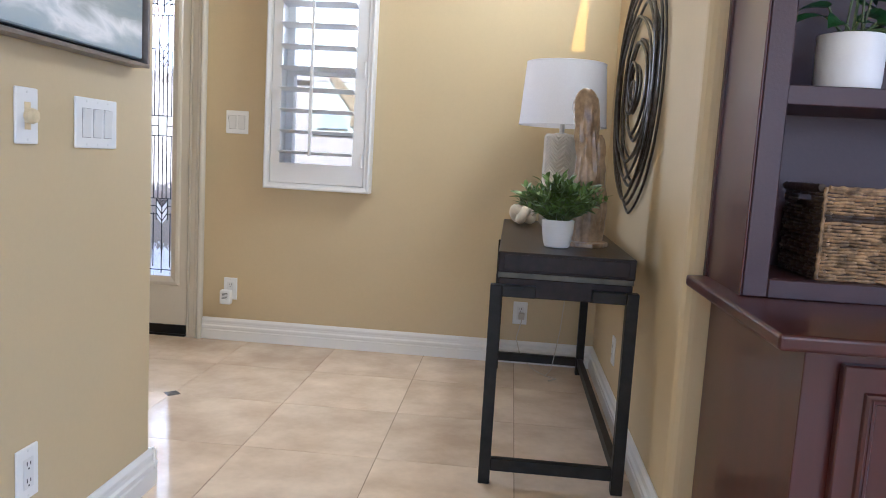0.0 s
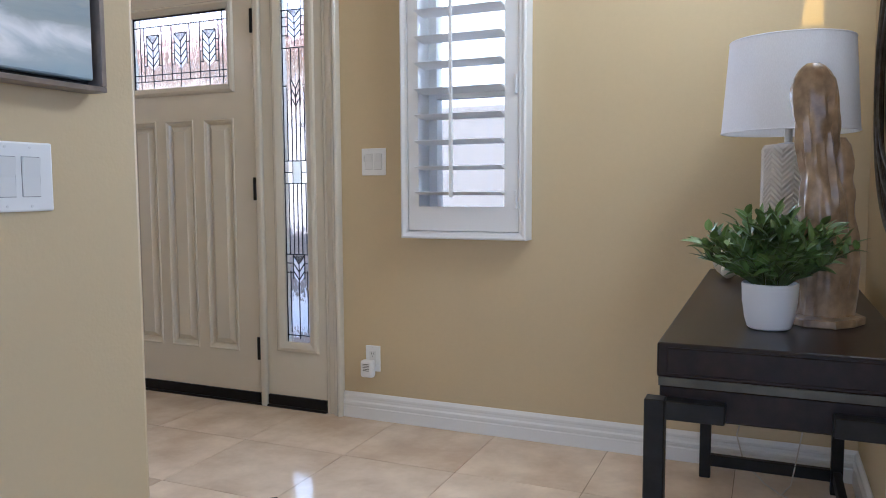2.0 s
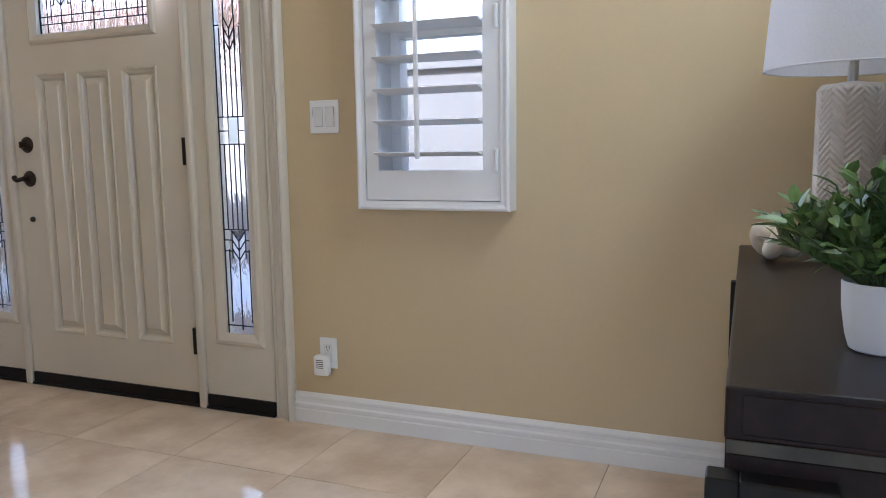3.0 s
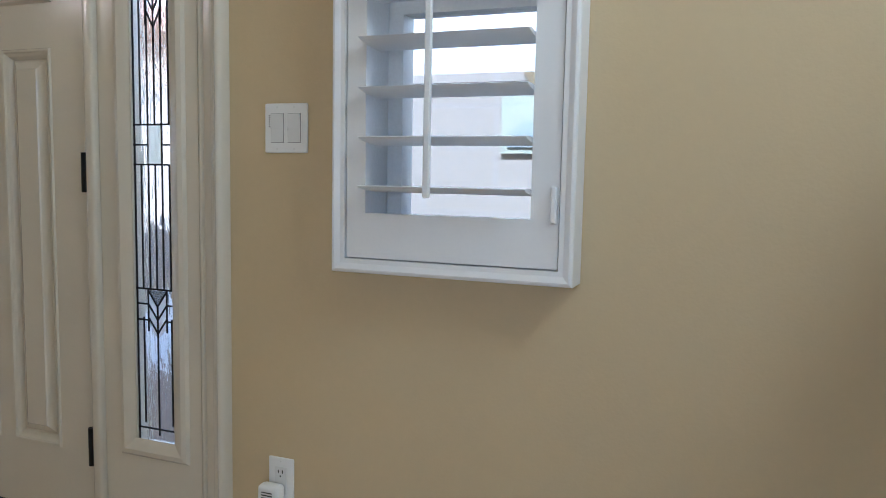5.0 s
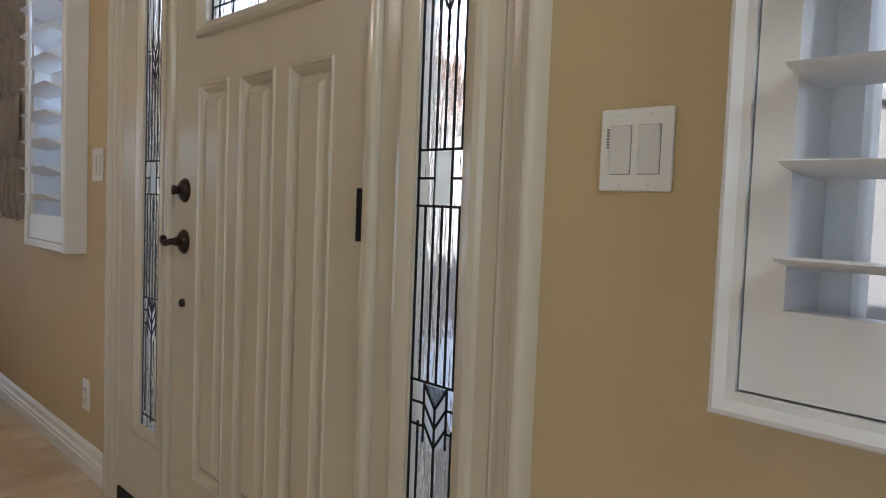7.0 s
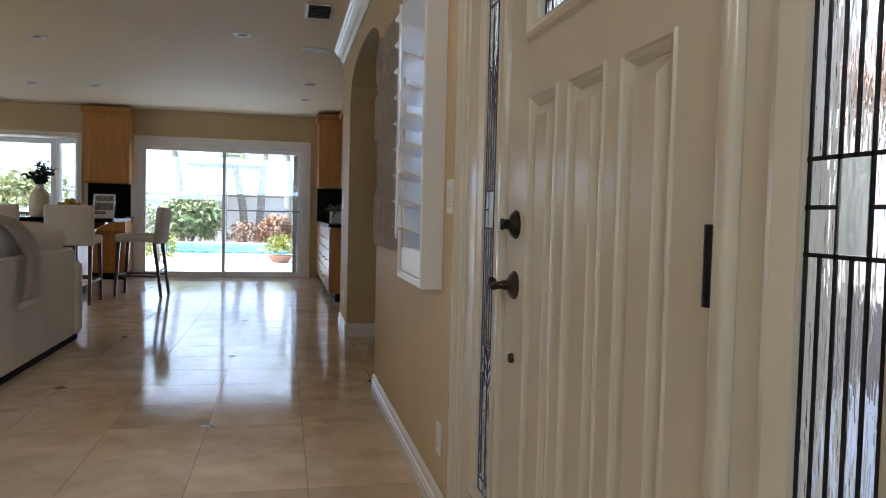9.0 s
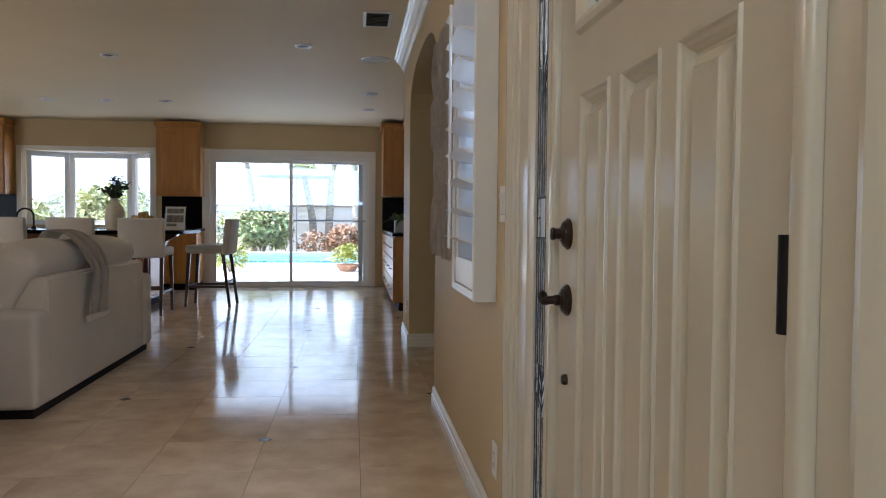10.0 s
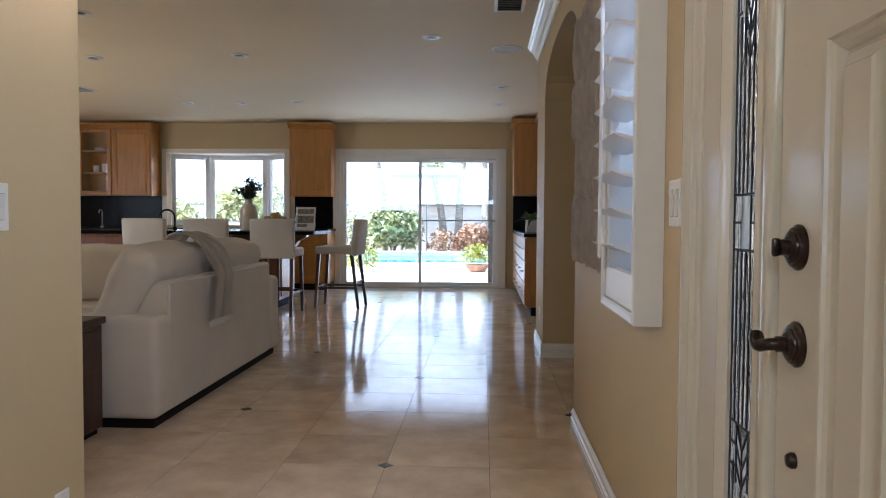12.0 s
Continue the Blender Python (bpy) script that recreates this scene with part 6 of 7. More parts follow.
part("body", bx(WW + 0.001, CF, 0.255, 0.905, 1.43, 2.48), M_MAPLE, uc)
shaker_x(uc, 0.265, 0.895, 1.44, 2.47, CF)
part("cornice", extrude_profile([(WW + 0.001, 2.481), (CF + 0.02, 2.481), (CF + 0.06, 2.54), (CF + 0.06, 2.56), (WW + 0.001, 2.56)], "y", 0.235, 0.925), M_MAPLE, uc)
uc2 = thing("wall_cabinet", (WW + 0.16, -2.2, 1.43), "honey maple wall cabinet beside the bay window", "cabinet", "maple wall cabinets")
part("body", bx(WW + 0.001, CF, -2.56, -1.93, 1.43, 2.48), M_MAPLE, uc2)
shaker_x(uc2, -2.55, -1.94, 1.44, 2.47, CF)
part("cornice", extrude_profile([(WW + 0.001, 2.481), (CF + 0.02, 2.481), (CF + 0.06, 2.54), (CF + 0.06, 2.56), (WW + 0.001, 2.56)], "y", -2.56, -1.91), M_MAPLE, uc2)
uc3 = thing("glass_cabinet", (WW + 0.16, -2.85, 1.43), "honey maple wall cabinet with a glass door and white dishes", "cabinet", "maple wall cabinets")
bm = bmesh.new()
for a, b, c, d in ((-3.11, -3.09, 1.43, 2.48), (-2.582, -2.562, 1.43, 2.48), (-3.09, -2.582, 1.43, 1.45), (-3.09, -2.582, 2.46, 2.48)):
    box(bm, WW + 0.001, CF, a, b, c, d)
box(bm, WW + 0.001, WW + 0.01, -3.09, -2.582, 1.45, 2.46)
part("body", bm, M_MAPLE, uc3)
shaker_x(uc3, -3.10, -2.57, 1.44, 2.47, CF, glass=True)
part("glass_pane", bx(CF + 0.008, CF + 0.012, -3.05, -2.62, 1.49, 2.42), M_GLASS, uc3, shadow=False)
for z in (1.78, 2.12):
    part("shelf", bx(WW + 0.011, CF - 0.01, -3.089, -2.583, z, z + 0.016), M_MAPLE, uc3)
part("cornice", extrude_profile([(WW + 0.001, 2.481), (CF + 0.02, 2.481), (CF + 0.06, 2.54), (CF + 0.06, 2.56), (WW + 0.001, 2.56)], "y", -3.11, -2.561), M_MAPLE, uc3)
for y, z, r, h in ((-2.75, 1.797, 0.05, 0.14), (-2.90, 1.797, 0.045, 0.11), (-2.82, 2.137, 0.09, 0.05), (-2.80, 1.451, 0.08, 0.06)):
    dsh = thing("dish", (WW + 0.17, y, z), "white ceramic dish on the glass cabinet's shelf", "dish", "white dishes")
    part("dish_body", lathe([(r * 0.7, 0.0), (r, h * 0.3), (r, h), (r * 0.93, h), (r * 0.9, h * 0.3)], 24, (WW + 0.17, y, z)), M_POT, dsh, smooth=True)
bcab = thing("base_cabinet", (WW + 0.3, -1.8, 0.0), "honey maple base cabinets along the window wall", "cabinet", "maple base cabinets")
part("body", bx(WW + 0.001, WW + 0.60, -4.4, 0.90, 0.10, 0.89), M_MAPLE, bcab)
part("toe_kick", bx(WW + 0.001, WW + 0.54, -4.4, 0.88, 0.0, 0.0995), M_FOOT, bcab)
for i in range(10):
    y = -4.39 + i * 0.528
    shaker_x(bcab, y, y + 0.52, 0.12, 0.70, WW + 0.60)
    part("drawer_front", bx(WW + 0.6005, WW + 0.62, y + 0.003, y + 0.517, 0.715, 0.875, bevel=0.003), M_MAPLE, bcab)
kw = thing("kitchen_worktop", (WW + 0.3, -1.8, 0.89), "black granite worktop under the bay window", "worktop")
part("slab", bx(WW + 0.001, WW + 0.64, -4.4, 0.915, 0.8905, 0.93, bevel=0.004), M_GRANITE, kw)
for a, b in ((-4.4, -1.90), (0.255, 0.865)):
    part("backsplash", bx(WW + 0.001, WW + 0.02, a, b, 0.9305, 1.429), M_GRANITE, kw, "black granite backsplash")
wtap = thing("water_tap", (-13.25, -2.745, 0.93), "small brushed steel water tap on the black worktop", "faucet")
part("base", lathe([(0.028, 0.0), (0.026, 0.02), (0.012, 0.03)], 20, (-13.25, -2.745, 0.9302)), M_STEEL, wtap, smooth=True)
part("spout", tube([(-13.25, -2.745, 0.955), (-13.25, -2.745, 1.16)] + [(-13.20 - 0.05 * math.cos(radians(a)), -2.745, 1.16 + 0.05 * math.sin(radians(a))) for a in range(20, 181, 20)], 0.010, 10), M_STEEL, wtap, smooth=True)
dw = thing("dishwasher", (WW + 0.635, -3.16, 0.0), "white dishwasher front set in the maple base cabinets", "dishwasher")
part("door", bx(WW + 0.6215, WW + 0.648, -3.45, -2.87, 0.11, 0.765, bevel=0.004), M_PLATE, dw)
part("control_strip", bx(WW + 0.6215, WW + 0.646, -3.45, -2.87, 0.770, 0.875, bevel=0.003), M_SLOT, dw, "black control strip")
part("handle", tube([(WW + 0.648, -3.40, 0.735), (WW + 0.675, -3.38, 0.735), (WW + 0.675, -2.94, 0.735), (WW + 0.648, -2.92, 0.735)], 0.008, 8), M_STEEL, dw, smooth=True)
# cabinets on the kitchen's other wall
KY = 3.735
nc = thing("base_cabinet", (-11.6, KY + 0.3, 0.0), "honey maple base cabinets with drawers near the arch", "cabinet", "maple base cabinets")
part("body", bx(WW + 0.02, -10.15, KY, KY + 0.645, 0.10, 0.89), M_MAPLE, nc)
part("corner_door", bx(WW + 0.03, -12.75, KY - 0.020, KY - 0.0005, 0.12, 0.875, bevel=0.003), M_MAPLE, nc)
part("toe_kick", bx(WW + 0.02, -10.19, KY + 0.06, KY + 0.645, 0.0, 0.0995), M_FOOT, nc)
for i in range(4):
    xa = -12.74 + i * 0.648
    for za, zb in ((0.12, 0.36), (0.37, 0.61), (0.62, 0.875)):
        dr = part("drawer_front", bx(xa + 0.004, xa + 0.64, KY - 0.020, KY - 0.0005, za, zb, bevel=0.003), M_MAPLE, nc)
        part("pull", tube([(xa + 0.26, KY - 0.021, (za + zb) / 2), (xa + 0.27, KY - 0.045, (za + zb) / 2), (xa + 0.37, KY - 0.045, (za + zb) / 2), (xa + 0.38, KY - 0.021, (za + zb) / 2)], 0.006, 6), M_STEEL, dr, smooth=True)
part("end_panel", bx(-10.1495, -10.135, KY + 0.03, KY + 0.62, 0.13, 0.86, bevel=0.004), M_MAPLE, nc)
nw = thing("kitchen_worktop", (-11.5, KY + 0.3, 0.89), "black granite worktop near the arch", "worktop")
part("slab", bx(WW + 0.02, -10.12, KY - 0.03, KY + 0.645, 0.8905, 0.93, bevel=0.004), M_GRANITE, nw)
part("backsplash", bx(WW + 0.04, -10.12, KY + 0.625, KY + 0.645, 0.9305, 1.449), M_GRANITE, nw, "black granite backsplash")
part("backsplash", bx(WW + 0.001, WW + 0.039, KY - 0.02, KY + 0.62, 0.9305, 1.449), M_GRANITE, nw)
kp = thing("potted_plant", (-11.30, 3.87, 0.93), "leafy green plant in a square white pot on the black worktop", "plant")
part("pot", bx(-11.38, -11.22, 3.79, 3.95, 0.9305, 1.085, bevel=0.008, seg=2), M_POT, kp)
kl, kr = bmesh.new(), random.Random(31)
for k in range(46):
    a, t = kr.uniform(0, 6.283), kr.uniform(0.2, 1.0)
    b0 = Vector((-11.30 + 0.05 * math.cos(a), 3.87 + 0.05 * math.sin(a), 1.08))
    leaf(kl, b0 + Vector((0.04 * math.cos(a) * t, 0.04 * math.sin(a) * t, 0.05 * (1 - t))), (math.cos(a) * t, math.sin(a) * t, 1.15 - t), kr.uniform(0.11, 0.19), kr.uniform(0.012, 0.02), 0.6, 0.2, 4, kr)
part("foliage", kl, M_LEAF, kp, "arching green leaves")
tl = thing("wall_cabinet", (-13.1, KY + 0.3, 1.45), "deep honey maple wall cabinet in the kitchen corner", "cabinet", "maple wall cabinets")
part("body", bx(WW + 0.02, -12.752, KY - 0.02, KY + 0.645, 1.45, 2.48), M_MAPLE, tl)
part("door", bx(WW + 0.03, -13.16, KY - 0.040, KY - 0.0205, 1.46, 2.46, bevel=0.003), M_MAPLE, tl)
part("door", bx(-13.15, -12.76, KY - 0.040, KY - 0.0205, 1.46, 2.46, bevel=0.003), M_MAPLE, tl)
part("cornice", bx(WW + 0.02, -12.73, KY - 0.08, KY + 0.645, 2.4805, 2.56, bevel=0.01), M_MAPLE, tl)
un = thing("wall_cabinet", (-11.4, KY + 0.5, 1.45), "honey maple wall cabinet with a glass door over the worktop", "cabinet", "maple wall cabinets")
part("body", bx(-12.75, -10.15, KY + 0.31, KY + 0.645, 1.451, 2.48), M_MAPLE, un)
for i in range(4):
    xa = -12.74 + i * 0.648
    part("door", bx(xa + 0.004, xa + 0.64, KY + 0.290, KY + 0.3095, 1.46, 2.47, bevel=0.003), M_MAPLE, un)
part("cornice", bx(-12.75, -10.11, KY + 0.25, KY + 0.645, 2.4805, 2.56, bevel=0.01), M_MAPLE, un)
kp = thing("potted_plant", (-10.45, KY + 0.2, 0.93), "small green plant in a grey pot on the worktop", "plant")
part("pot", lathe([(0.05, 0.0), (0.062, 0.13), (0.058, 0.13), (0.05, 0.11)], 24, (-10.45, KY + 0.2, 0.93)), M_STEEL, kp, smooth=True)
lv = bmesh.new()
rk2 = random.Random(13)
for k in range(110):
    a, t = rk2.uniform(0, 6.28), rk2.uniform(0, 1.3)
    d = Vector((math.cos(a) * math.sin(t), math.sin(a) * math.sin(t), math.cos(t)))
    leaf(lv, Vector((-10.45, KY + 0.2, 1.05)) + d * rk2.uniform(0.02, 0.12), d, rk2.uniform(0.05, 0.09), 0.011, 0.5, rnd=rk2)
part("foliage", lv, M_LEAF, kp)

# ---- patio door ----
pd = thing("door_2", (WW - 0.07, 2.24, 0.0), "closed white sliding glass patio door", "patio door", kind="structure")
part("casing", bx(WW + 0.0005, WW + 0.022, 0.873, 0.985, 0.0, 2.19, bevel=0.004), M_TRIM, pd)
part("casing", bx(WW + 0.0005, WW + 0.022, 3.495, 3.605, 0.0, 2.19, bevel=0.004), M_TRIM, pd)
part("casing", bx(WW + 0.0005, WW + 0.022, 0.9855, 3.4945, 2.075, 2.19, bevel=0.004), M_TRIM, pd)
bm = bmesh.new()
box(bm, WW - 0.13, WW - 0.002, 0.981, 1.03, 0.0, 2.079)
box(bm, WW - 0.13, WW - 0.002, 3.45, 3.499, 0.0, 2.079)
box(bm, WW - 0.13, WW - 0.002, 1.03, 3.45, 2.03, 2.079)
box(bm, WW - 0.13, WW - 0.002, 1.03, 3.45, 0.0, 0.035)
part("frame", bm, M_WINFRAME, pd)
for ya, yb, x in ((1.031, 2.275, WW - 0.055), (2.225, 3.449, WW - 0.105)):
    pn = part("sash", slab_yz(ya, yb, 0.036, 2.029, x, x + 0.040, 0.048), M_WINFRAME, pd)
    part("pane", bx(x + 0.017, x + 0.023, ya + 0.046, yb - 0.046, 0.082, 1.983), M_GLASS, pn, shadow=False)
part("security_bar", tube([(WW - 0.04, 2.28, 1.065), (WW - 0.04, 3.44, 1.065)], 0.012, 8), M_ALU, pd, "grey bar across the pane", smooth=True)
part("screen_edge", bx(WW - 0.128, WW - 0.108, 3.33, 3.40, 0.036, 2.03), M_ALU, pd)
part("meeting_stile", bx(WW - 0.064, WW - 0.0555, 2.225, 2.275, 0.04, 2.02), M_ALU, pd)

# ---- bay window ----
bw = thing("window_5", (WW - 0.3, -0.86, 0.97), "white bay window over the kitchen worktop", "bay window", kind="structure")
for a, b, c, d in ((-1.90, -1.8205, 0.95, 2.19), (0.0905, 0.17, 0.95, 2.19), (-1.82, 0.09, 2.1205, 2.19)):
    part("casing", bx(WW + 0.0005, WW + 0.022, a, b, c, d, bevel=0.004), M_TRIM, bw)
BO = WW - 0.50
plan_pts = [(WW - 0.141, -1.85), (BO - 0.06, -1.30), (BO - 0.06, -0.31), (WW - 0.141, 0.12)]
part("seat_board", extrude_profile(plan_pts, "z", 0.93, 0.969), M_TRIM, bw)
part("head_board", extrude_profile(plan_pts, "z", 2.121, 2.20), M_TRIM, bw)


def bay_sash(a, b):
    a, b = Vector((*a, 0)), Vector((*b, 0))
    ln = (b - a).length
    ang = math.atan2(b.y - a.y, b.x - a.x)
    m = Matrix.Translation(a) @ Matrix.Rotation(ang, 4, "Z")
    bm = bmesh.new()
    z0, z1, w = 0.9695, 2.1205, 0.075
    for q in ((0, ln, z0, z0 + w), (0, ln, z1 - w, z1), (0, w, z0 + w, z1 - w), (ln - w, ln, z0 + w, z1 - w)):
        box(bm, q[0], q[1], -0.03, 0.03, q[2], q[3])
    bmesh.ops.transform(bm, verts=bm.verts, matrix=m)
    s = part("sash", bm, M_WINFRAME, bw)
    bm = bx(w - 0.003, ln - w + 0.003, -0.003, 0.003, z0 + w - 0.003, z1 - w + 0.003)
    bmesh.ops.transform(bm, verts=bm.verts, matrix=m)
    part("pane", bm, M_GLASS, s, shadow=False)


bay_sash((WW - 0.16, -1.83), (BO, -1.31))
bay_sash((BO, -1.29), (BO, -0.33))
bay_sash((BO, -0.31), (WW - 0.16, 0.10))

# ================= outside =================
bm = bmesh.new()
bmesh.ops.create_grid(bm, x_segments=1, y_segments=1, size=400, matrix=Matrix.Translation((0, 0, -0.10)))
solid("ground", bm, M_GROUND, "dry pale garden ground", "ground")
bm = bmesh.new()
for i in range(5):
    for j in range(7):
        box(bm, -20.4 + i * 1.335, -19.09 + i * 1.335 + 0.01, -6 + j * 1.9, -6 + j * 1.9 + 1.885, -0.09, -0.03)
solid("patio", bm, M_CONC, "pale concrete patio slabs beside the pool", "patio")
solid("pavement", bx(-6, 3, NW + 0.17, 7.0, -0.09, -0.02), M_CONC, "pale concrete front path", "pavement")
pool = thing("swimming_pool", (-22.8, 1.5, -0.05), "swimming pool with blue water and pale coping", "pool")
part("water", bx(-25.0, -20.75, -4.5, 7.5, -0.099, -0.06), M_WATER, pool)
for a, b, c, d in ((-20.75, -20.41, -4.8, 7.8), (-25.3, -25.0, -4.8, 7.8), (-25.0, -20.75, -4.8, -4.5), (-25.0, -20.75, 7.5, 7.8)):
    part("coping", bx(a, b, c, d, -0.09, -0.02 if a > -21 or a > -25.01 else 0.07, bevel=0.01), M_CONC, pool)
part("raised_wall", bx(-25.25, -25.01, -4.5, 7.5, -0.059, 0.02), M_POOLTILE, pool, "blue tiled raised pool edge")
gw = thing("garden_wall", (-29, 1, -0.1), "cream stucco garden wall behind the pool", "wall")
part("wall", bx(-29.2, -29.0, -14, 16, -0.1, 1.55), M_STUCCO, gw)
part("cap", bx(-29.26, -28.94, -14, 16, 1.55, 1.62), M_PALETILE, gw)
fw = thing("front_wall", (-1, 7.2, -0.1), "pale stucco wall across the front yard", "wall")
part("wall", bx(-9, 6, 7.1, 7.3, -0.1, 1.66), M_PALETILE, fw)
part("cap", bx(-9, 6, 7.06, 7.34, 1.66, 1.72), M_PALETILE, fw)
ow = thing("outdoor_wall_art", (-1.5, 7.09, 1.25), "pale green outdoor wall panel with a tan branching shape", "wall art")
part("panel", bx(-1.92, -1.05, 7.065, 7.099, 1.18, 1.72, bevel=0.004), mat("pale_green_panel", (0.42, 0.43, 0.34), 0.6, var=0.06, scale=6), ow)
M_DRIFT = mat("driftwood_brown", (0.26, 0.19, 0.10), 0.7, var=0.2, scale=20)
half = [(0.05, 1.26), (0.045, 1.40), (0.11, 1.49), (0.20, 1.60), (0.27, 1.715), (0.19, 1.71), (0.09, 1.61)]
tail = [(-1.50 + x, z) for x, z in half] + [(-1.50, 1.555)] + [(-1.50 - x, z) for x, z in half[::-1]]
part("tail_fin", prism(bmesh.new(), tail, 7.045, 7.0645), M_DRIFT, ow, "tan fin shape")
for cx, rz in ((-1.72, 0.17), (-1.27, 0.20)):
    hump = [(cx + 0.15 * math.cos(radians(a)), 1.225 + rz * math.sin(radians(a))) for a in range(0, 181, 15)]
    part("wave", prism(bmesh.new(), hump, 7.050, 7.0645), M_UMB, ow, "grey-blue wave shape")


M_HOUSE = mat("tan_house_stucco", (0.46, 0.33, 0.23), 0.85, var=0.06, scale=1.0, fine=0.05, bump=0.2, bump_scale=60)
M_ROOF = mat("brown_roof_tile", (0.26, 0.15, 0.10), 0.8, var=0.25, scale=4, stretch=(1, 1, 3), fine=0.1, bump=0.2, bump_scale=12)
nh = thing("house", (-24, 25, -0.1), "tan stucco house with a brown tiled roof across the street", "house")
part("wall", wall_x(bmesh.new(), -34, -14, 22, 28, 5.6, []), M_HOUSE, nh)
part("roof", extrude_profile([(21.2, 5.6), (28.8, 5.6), (28.8, 5.8), (25, 7.8), (21.2, 5.8)], "x", -34.8, -13.2), M_ROOF, nh)
for k in range(5):
    for zc in (1.0, 3.6):
        xw = -32.4 + k * 4.0
        w = part("window", bx(xw, xw + 1.6, 21.93, 21.995, zc, zc + 1.3, bevel=0.01), M_WINFRAME, nh)
        part("pane", bx(xw + 0.08, xw + 1.52, 21.915, 21.929, zc + 0.08, zc + 1.22), M_GRANITE, w, "dark reflecting pane")


def shrub(name, at, r, h, material, label, seed, n=420, size=0.12):
    s = thing(name, at, label, "shrub")
    rr = random.Random(seed)
    lv, st_ = bmesh.new(), bmesh.new()
    for k in range(9):
        a = rr.uniform(0, 6.28)
        tube([(at[0], at[1], at[2]), (at[0] + 0.3 * r * math.cos(a), at[1] + 0.3 * r * math.sin(a), at[2] + 0.4 * h), (at[0] + 0.75 * r * math.cos(a), at[1] + 0.75 * r * math.sin(a), at[2] + h * rr.uniform(0.6, 0.9))], 0.02, 5, False, st_, taper=lambda u: 1 - 0.7 * u)
    for k in range(n):
        a, v = rr.uniform(0, 6.28), rr.uniform(-0.75, 1)
        q = math.sqrt(max(0, 1 - v * v)) * (1 + 0.25 * noise.noise((math.cos(a) * 2 + seed, math.sin(a) * 2, v * 2)))
        m = rr.uniform(0.6, 1.05)
        p = Vector((at[0] + r * q * math.cos(a) * m, at[1] + r * q * math.sin(a) * m, at[2] + h * (0.5 + 0.5 * v * m)))
        leaf(lv, p, Vector((rr.gauss(0, 1), rr.gauss(0, 1), rr.gauss(0.3, 0.8))), size * rr.uniform(0.6, 1.3), size * 0.28, 0.3, n=2, rnd=rr)
    tagged(part("stem", st_, M_BARK, s), kind="stuff")
    part("foliage", lv, material, s)


def palm(at, h, lean, seed, r=0.13):
    s = thing("palm_tree", at, "slender palm tree with drooping fronds behind the pool", "palm tree", "garden palms")
    rr = random.Random(seed)
    pts = [(at[0] + 0.1 * math.sin(3 * u), at[1] + lean * u * u + 0.05 * math.sin(5 * u), at[2] + h * u) for u in [k / 8 for k in range(9)]]
    part("trunk", tube(pts, r, 10, taper=lambda u: 1.15 - 0.45 * u + 0.04 * math.sin(40 * u)), M_BARK, s, smooth=True)
    lv = bmesh.new()
    top = Vector(pts[-1])
    for k in range(16):
        a = 2 * math.pi * k / 16 + rr.uniform(-0.2, 0.2)
        up = rr.uniform(0.1, 0.9)
        ln = rr.uniform(1.1, 1.7)
        d = Vector((math.cos(a), math.sin(a), up)).normalized()
        rib = [top + d * (ln * u) + Vector((0, 0, -1.0 * u * u)) for u in [q / 10 for q in range(11)]]
        tube(rib, 0.012, 4, False, lv, taper=lambda u: 1 - 0.8 * u)
        side = d.cross(Vector((0, 0, 1))).normalized()
        for q in range(1, 11):
            for sg in (-1, 1):
                leaf(lv, rib[q], side * sg + d * 0.5 + Vector((0, 0, -0.3)), 0.34 * (1.1 - q / 14), 0.02, 0.5, n=2, rnd=rr)
    part("fronds", lv, M_PALM, s)


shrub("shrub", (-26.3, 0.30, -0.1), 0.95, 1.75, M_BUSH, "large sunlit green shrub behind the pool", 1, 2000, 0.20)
shrub("shrub", (-26.0, 2.0, -0.1), 0.55, 0.85, M_BUSH_R, "low russet flowering shrub behind the pool", 2, 350, 0.13)
shrub("shrub", (-26.1, 2.95, -0.1), 0.55, 1.05, M_BUSH_R, "russet and green shrub below the palms", 3, 900, 0.15)
shrub("shrub", (-26.4, -1.3, -0.1), 0.9, 1.4, M_BUSH, "green shrub behind the pool", 4, 600, 0.16)
shrub("shrub", (-17.6, 0.66, -0.05), 0.42, 0.62, M_BUSH_Y, "round yellow-green shrub beside the patio door", 5, 520, 0.09)
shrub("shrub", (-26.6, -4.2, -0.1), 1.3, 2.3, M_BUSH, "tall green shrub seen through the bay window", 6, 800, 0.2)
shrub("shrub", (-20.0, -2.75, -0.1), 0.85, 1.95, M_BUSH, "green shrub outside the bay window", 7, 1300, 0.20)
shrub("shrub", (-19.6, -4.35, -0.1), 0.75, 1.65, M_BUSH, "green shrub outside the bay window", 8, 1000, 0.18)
pot2 = thing("planter", (-17.7, 3.13, -0.03), "yellow-green shrub in a low terracotta planter on the patio", "planter")
part("bowl", lathe([(0.16, 0.0), (0.24, 0.10), (0.27, 0.16), (0.25, 0.16), (0.22, 0.11)], 24, (-17.7, 3.13, -0.03)), mat("terracotta", (0.32, 0.17, 0.10), 0.7, var=0.15, scale=15), pot2, smooth=True)
lv = bmesh.new()
r3 = random.Random(31)
for k in range(520):
    a, t = r3.uniform(0, 6.28), r3.uniform(0, 1.45)
    d = Vector((math.cos(a) * math.sin(t), math.sin(a) * math.sin(t), 0.9 * math.cos(t)))
    leaf(lv, Vector((-17.7, 3.13, 0.14)) + d * r3.uniform(0.15, 0.46), d + Vector((r3.gauss(0, 0.5), r3.gauss(0, 0.5), 0.2)), r3.uniform(0.07, 0.12), 0.024, 0.3, n=2, rnd=r3)
part("foliage", lv, M_BUSH_Y, pot2)
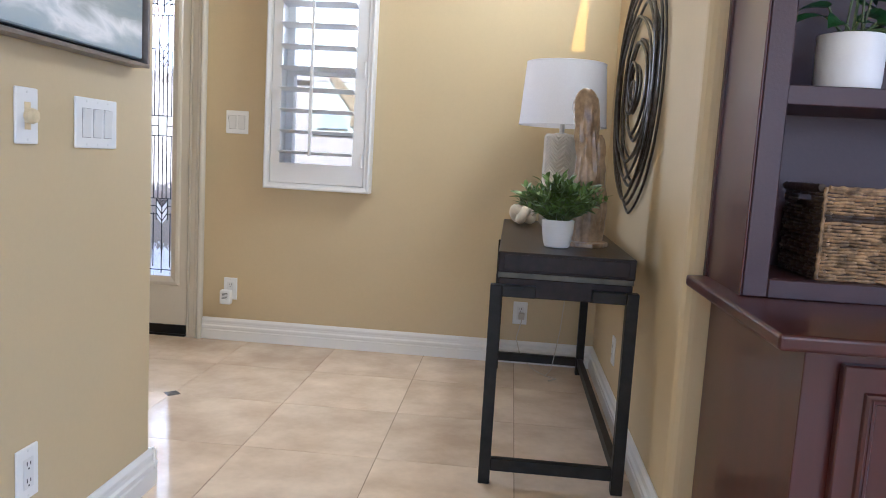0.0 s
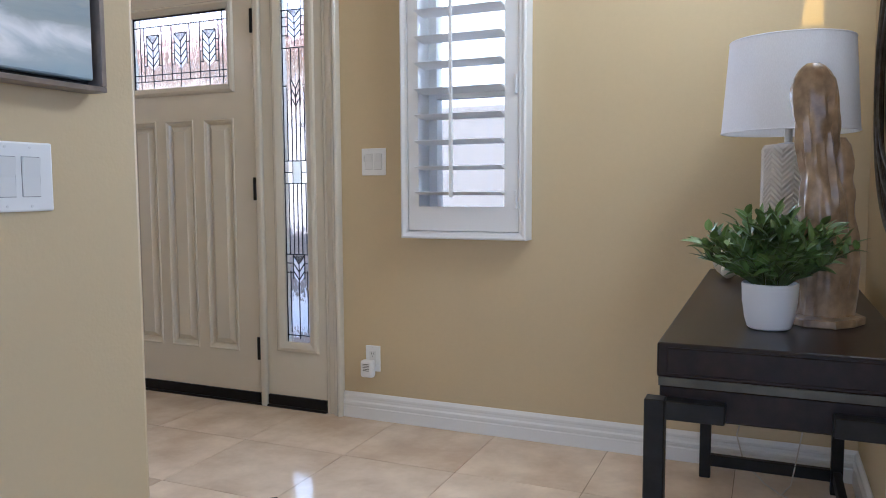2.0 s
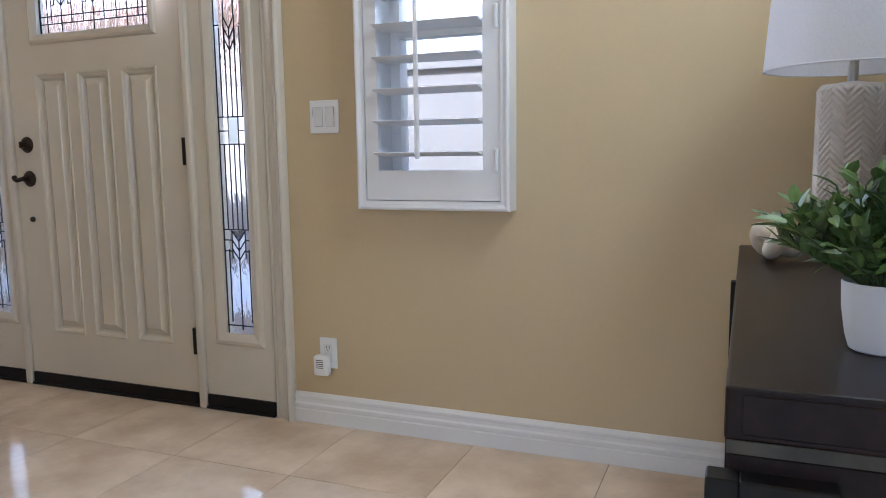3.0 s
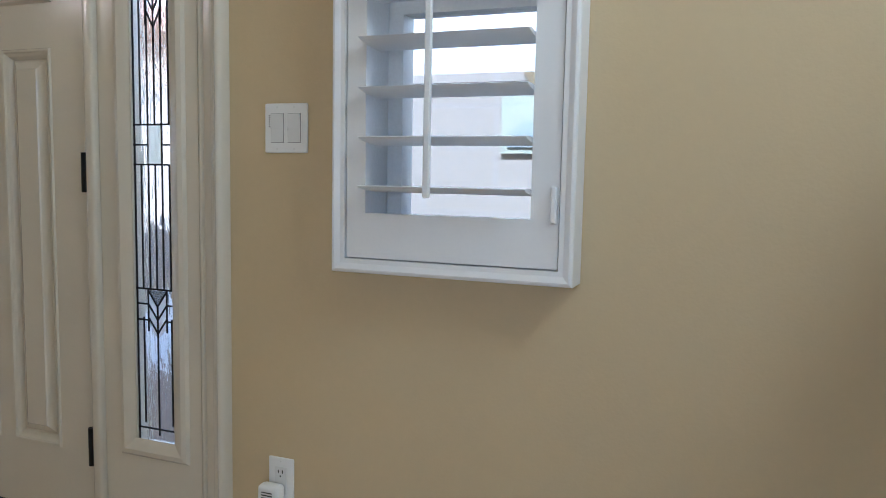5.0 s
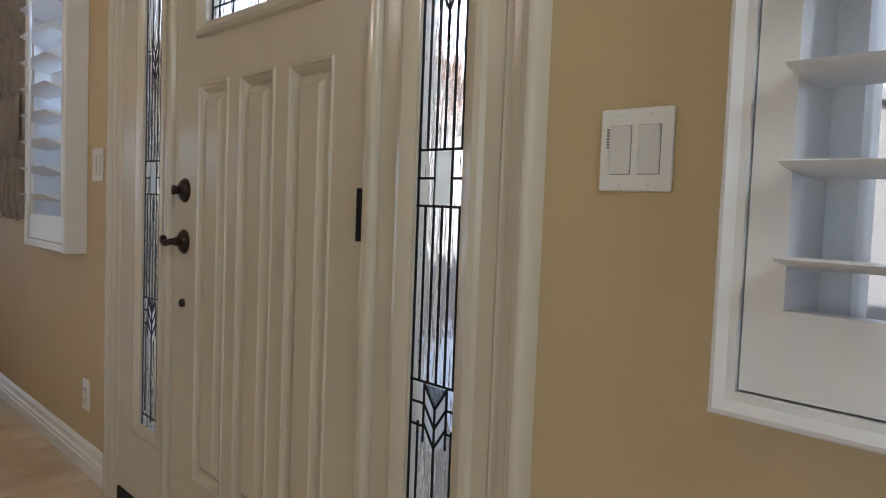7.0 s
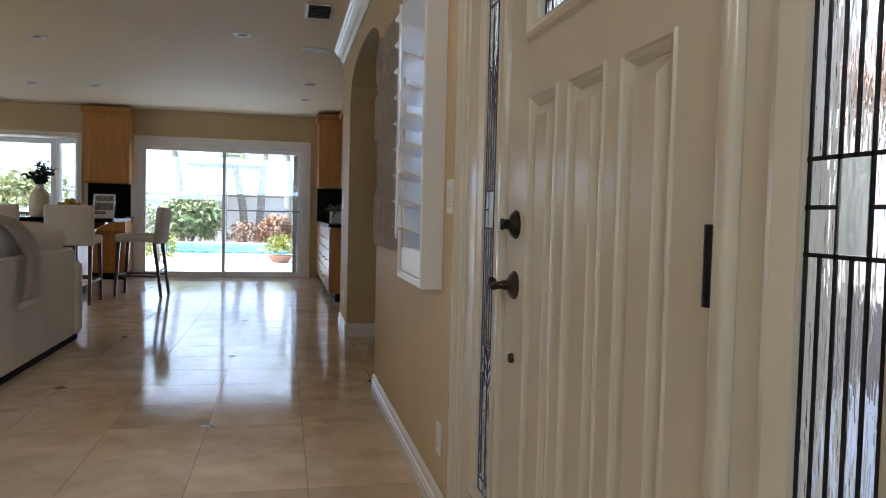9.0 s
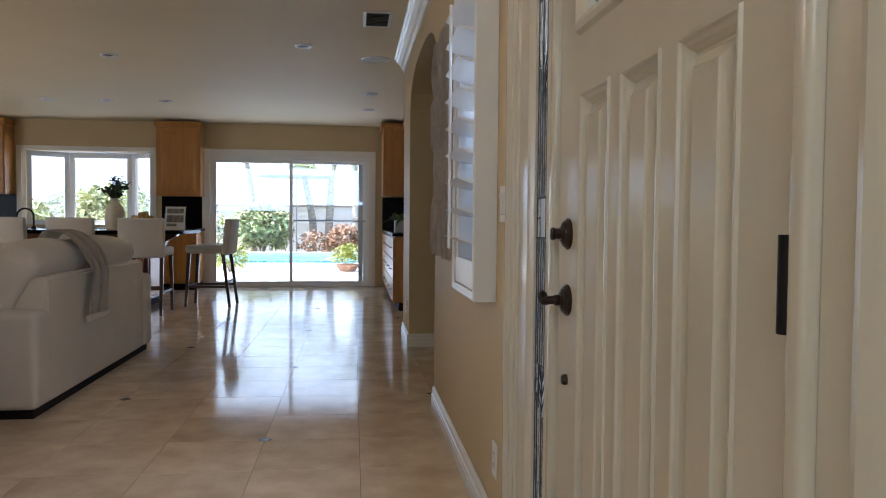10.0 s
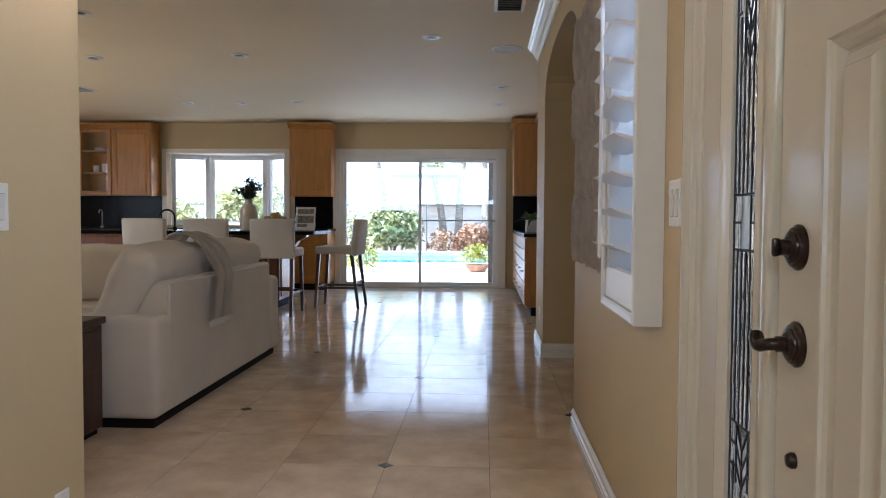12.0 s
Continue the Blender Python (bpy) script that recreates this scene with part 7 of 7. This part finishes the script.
palm((-27.0, 2.35, -0.1), 3.4, 0.35, 41)
palm((-26.6, 3.35, -0.1), 4.2, -0.15, 42, 0.16)
palm((-27.5, 1.85, -0.1), 3.0, -0.3, 43)
palm((-21.6, -3.7, -0.1), 1.7, 0.2, 44)
palm((-27.8, -0.2, -0.1), 4.4, -0.4, 45)
ub = thing("patio_umbrella", (-27.6, 1.3, -0.1), "grey-blue patio umbrella behind the pool", "umbrella")
part("pole", tube([(-27.6, 1.3, -0.1), (-27.6, 1.3, 2.95)], 0.025, 8), M_ALU, ub)
part("canopy", lathe([(1.5, 2.55), (0.8, 2.78), (0.0, 2.98)], 8, (-27.6, 1.3, 0)), M_UMB, ub)

# bright haze round the horizon
haze = bpy.data.materials.new("horizon_haze")
haze.use_nodes = True
hb = haze.node_tree.nodes["Principled BSDF"]
hb.inputs["Base Color"].default_value = (0.8, 0.8, 0.8, 1)
hb.inputs["Emission Color"].default_value = (1.0, 0.985, 0.95, 1)
hb.inputs["Emission Strength"].default_value = 0.20
bm = lathe([(90.0, -0.2), (90.0, 42.0)], 48, (0, 0, 0), caps=False)
solid("backdrop", bm, haze, "white hazy sky at the horizon", "backdrop")


# ---- floor tiles ----
TS, TX, TY = 0.459, -0.387, 3.283


def inset_here(i, j):
    """Small dark lozenges sit on every other second corner."""
    return (i % 4 == 2 and j % 4 == 3) or (i % 4 == 0 and j % 4 == 1)


tile_mesh = mesh_of("tile", bx(-TS / 2 + 0.0013, TS / 2 - 0.0013, -TS / 2 + 0.0013, TS / 2 - 0.0013, -0.012, 0.0), M_TILE)
far_tiles = bmesh.new()
count = 0
for i in range(-29, 8):
    for j in range(-18, 2):
        x0, y0 = TX + i * TS, TY + j * TS
        if x0 < WW - 0.45 or x0 > 3.1 or y0 < -4.6:
            continue
        inside = PX0 + 0.02 < x0 and x0 + TS < PX1 - 0.02 and y0 + TS < PY - 0.02
        if inside:
            continue
        near = y0 > (0.0 if x0 > -1.2 else 1.4) and -9.8 < x0 < 0.45
        if near and count < 290:
            t = new("tile", tile_mesh)
            t.location = (x0 + TS / 2, y0 + TS / 2, 0.0)
            t.parent = floor_ob
            count += 1
        else:
            box(far_tiles, max(x0 + 0.0013, WW), x0 + TS - 0.0013, y0 + 0.0013, y0 + TS - 0.0013, -0.012, 0.0)
rest = part("far_tiles", far_tiles, M_TILE, floor_ob)
tagged(rest, kind="stuff")
lozenge = bmesh.new()
vs = [lozenge.verts.new(p) for p in ((0.036, 0, 0.0012), (0, 0.036, 0.0012), (-0.036, 0, 0.0012), (0, -0.036, 0.0012))]
vb = [lozenge.verts.new((v.co.x, v.co.y, -0.004)) for v in vs]
lozenge.faces.new(vs)
for k in range(4):
    lozenge.faces.new((vs[k], vb[k], vb[(k + 1) % 4], vs[(k + 1) % 4]))
lozenge_mesh = mesh_of("stone_inset", lozenge, M_INSET)
for i in range(-28, 6):
    for j in range(-14, 2):
        if inset_here(i, j):
            x, y = TX + i * TS, TY + j * TS
            if PX0 < x < PX1 and y < PY or x < WW or x > 0.4:
                continue
            o = new("stone_inset", lozenge_mesh)
            o.location = (x, y, 0.0)
            o.parent = floor_ob
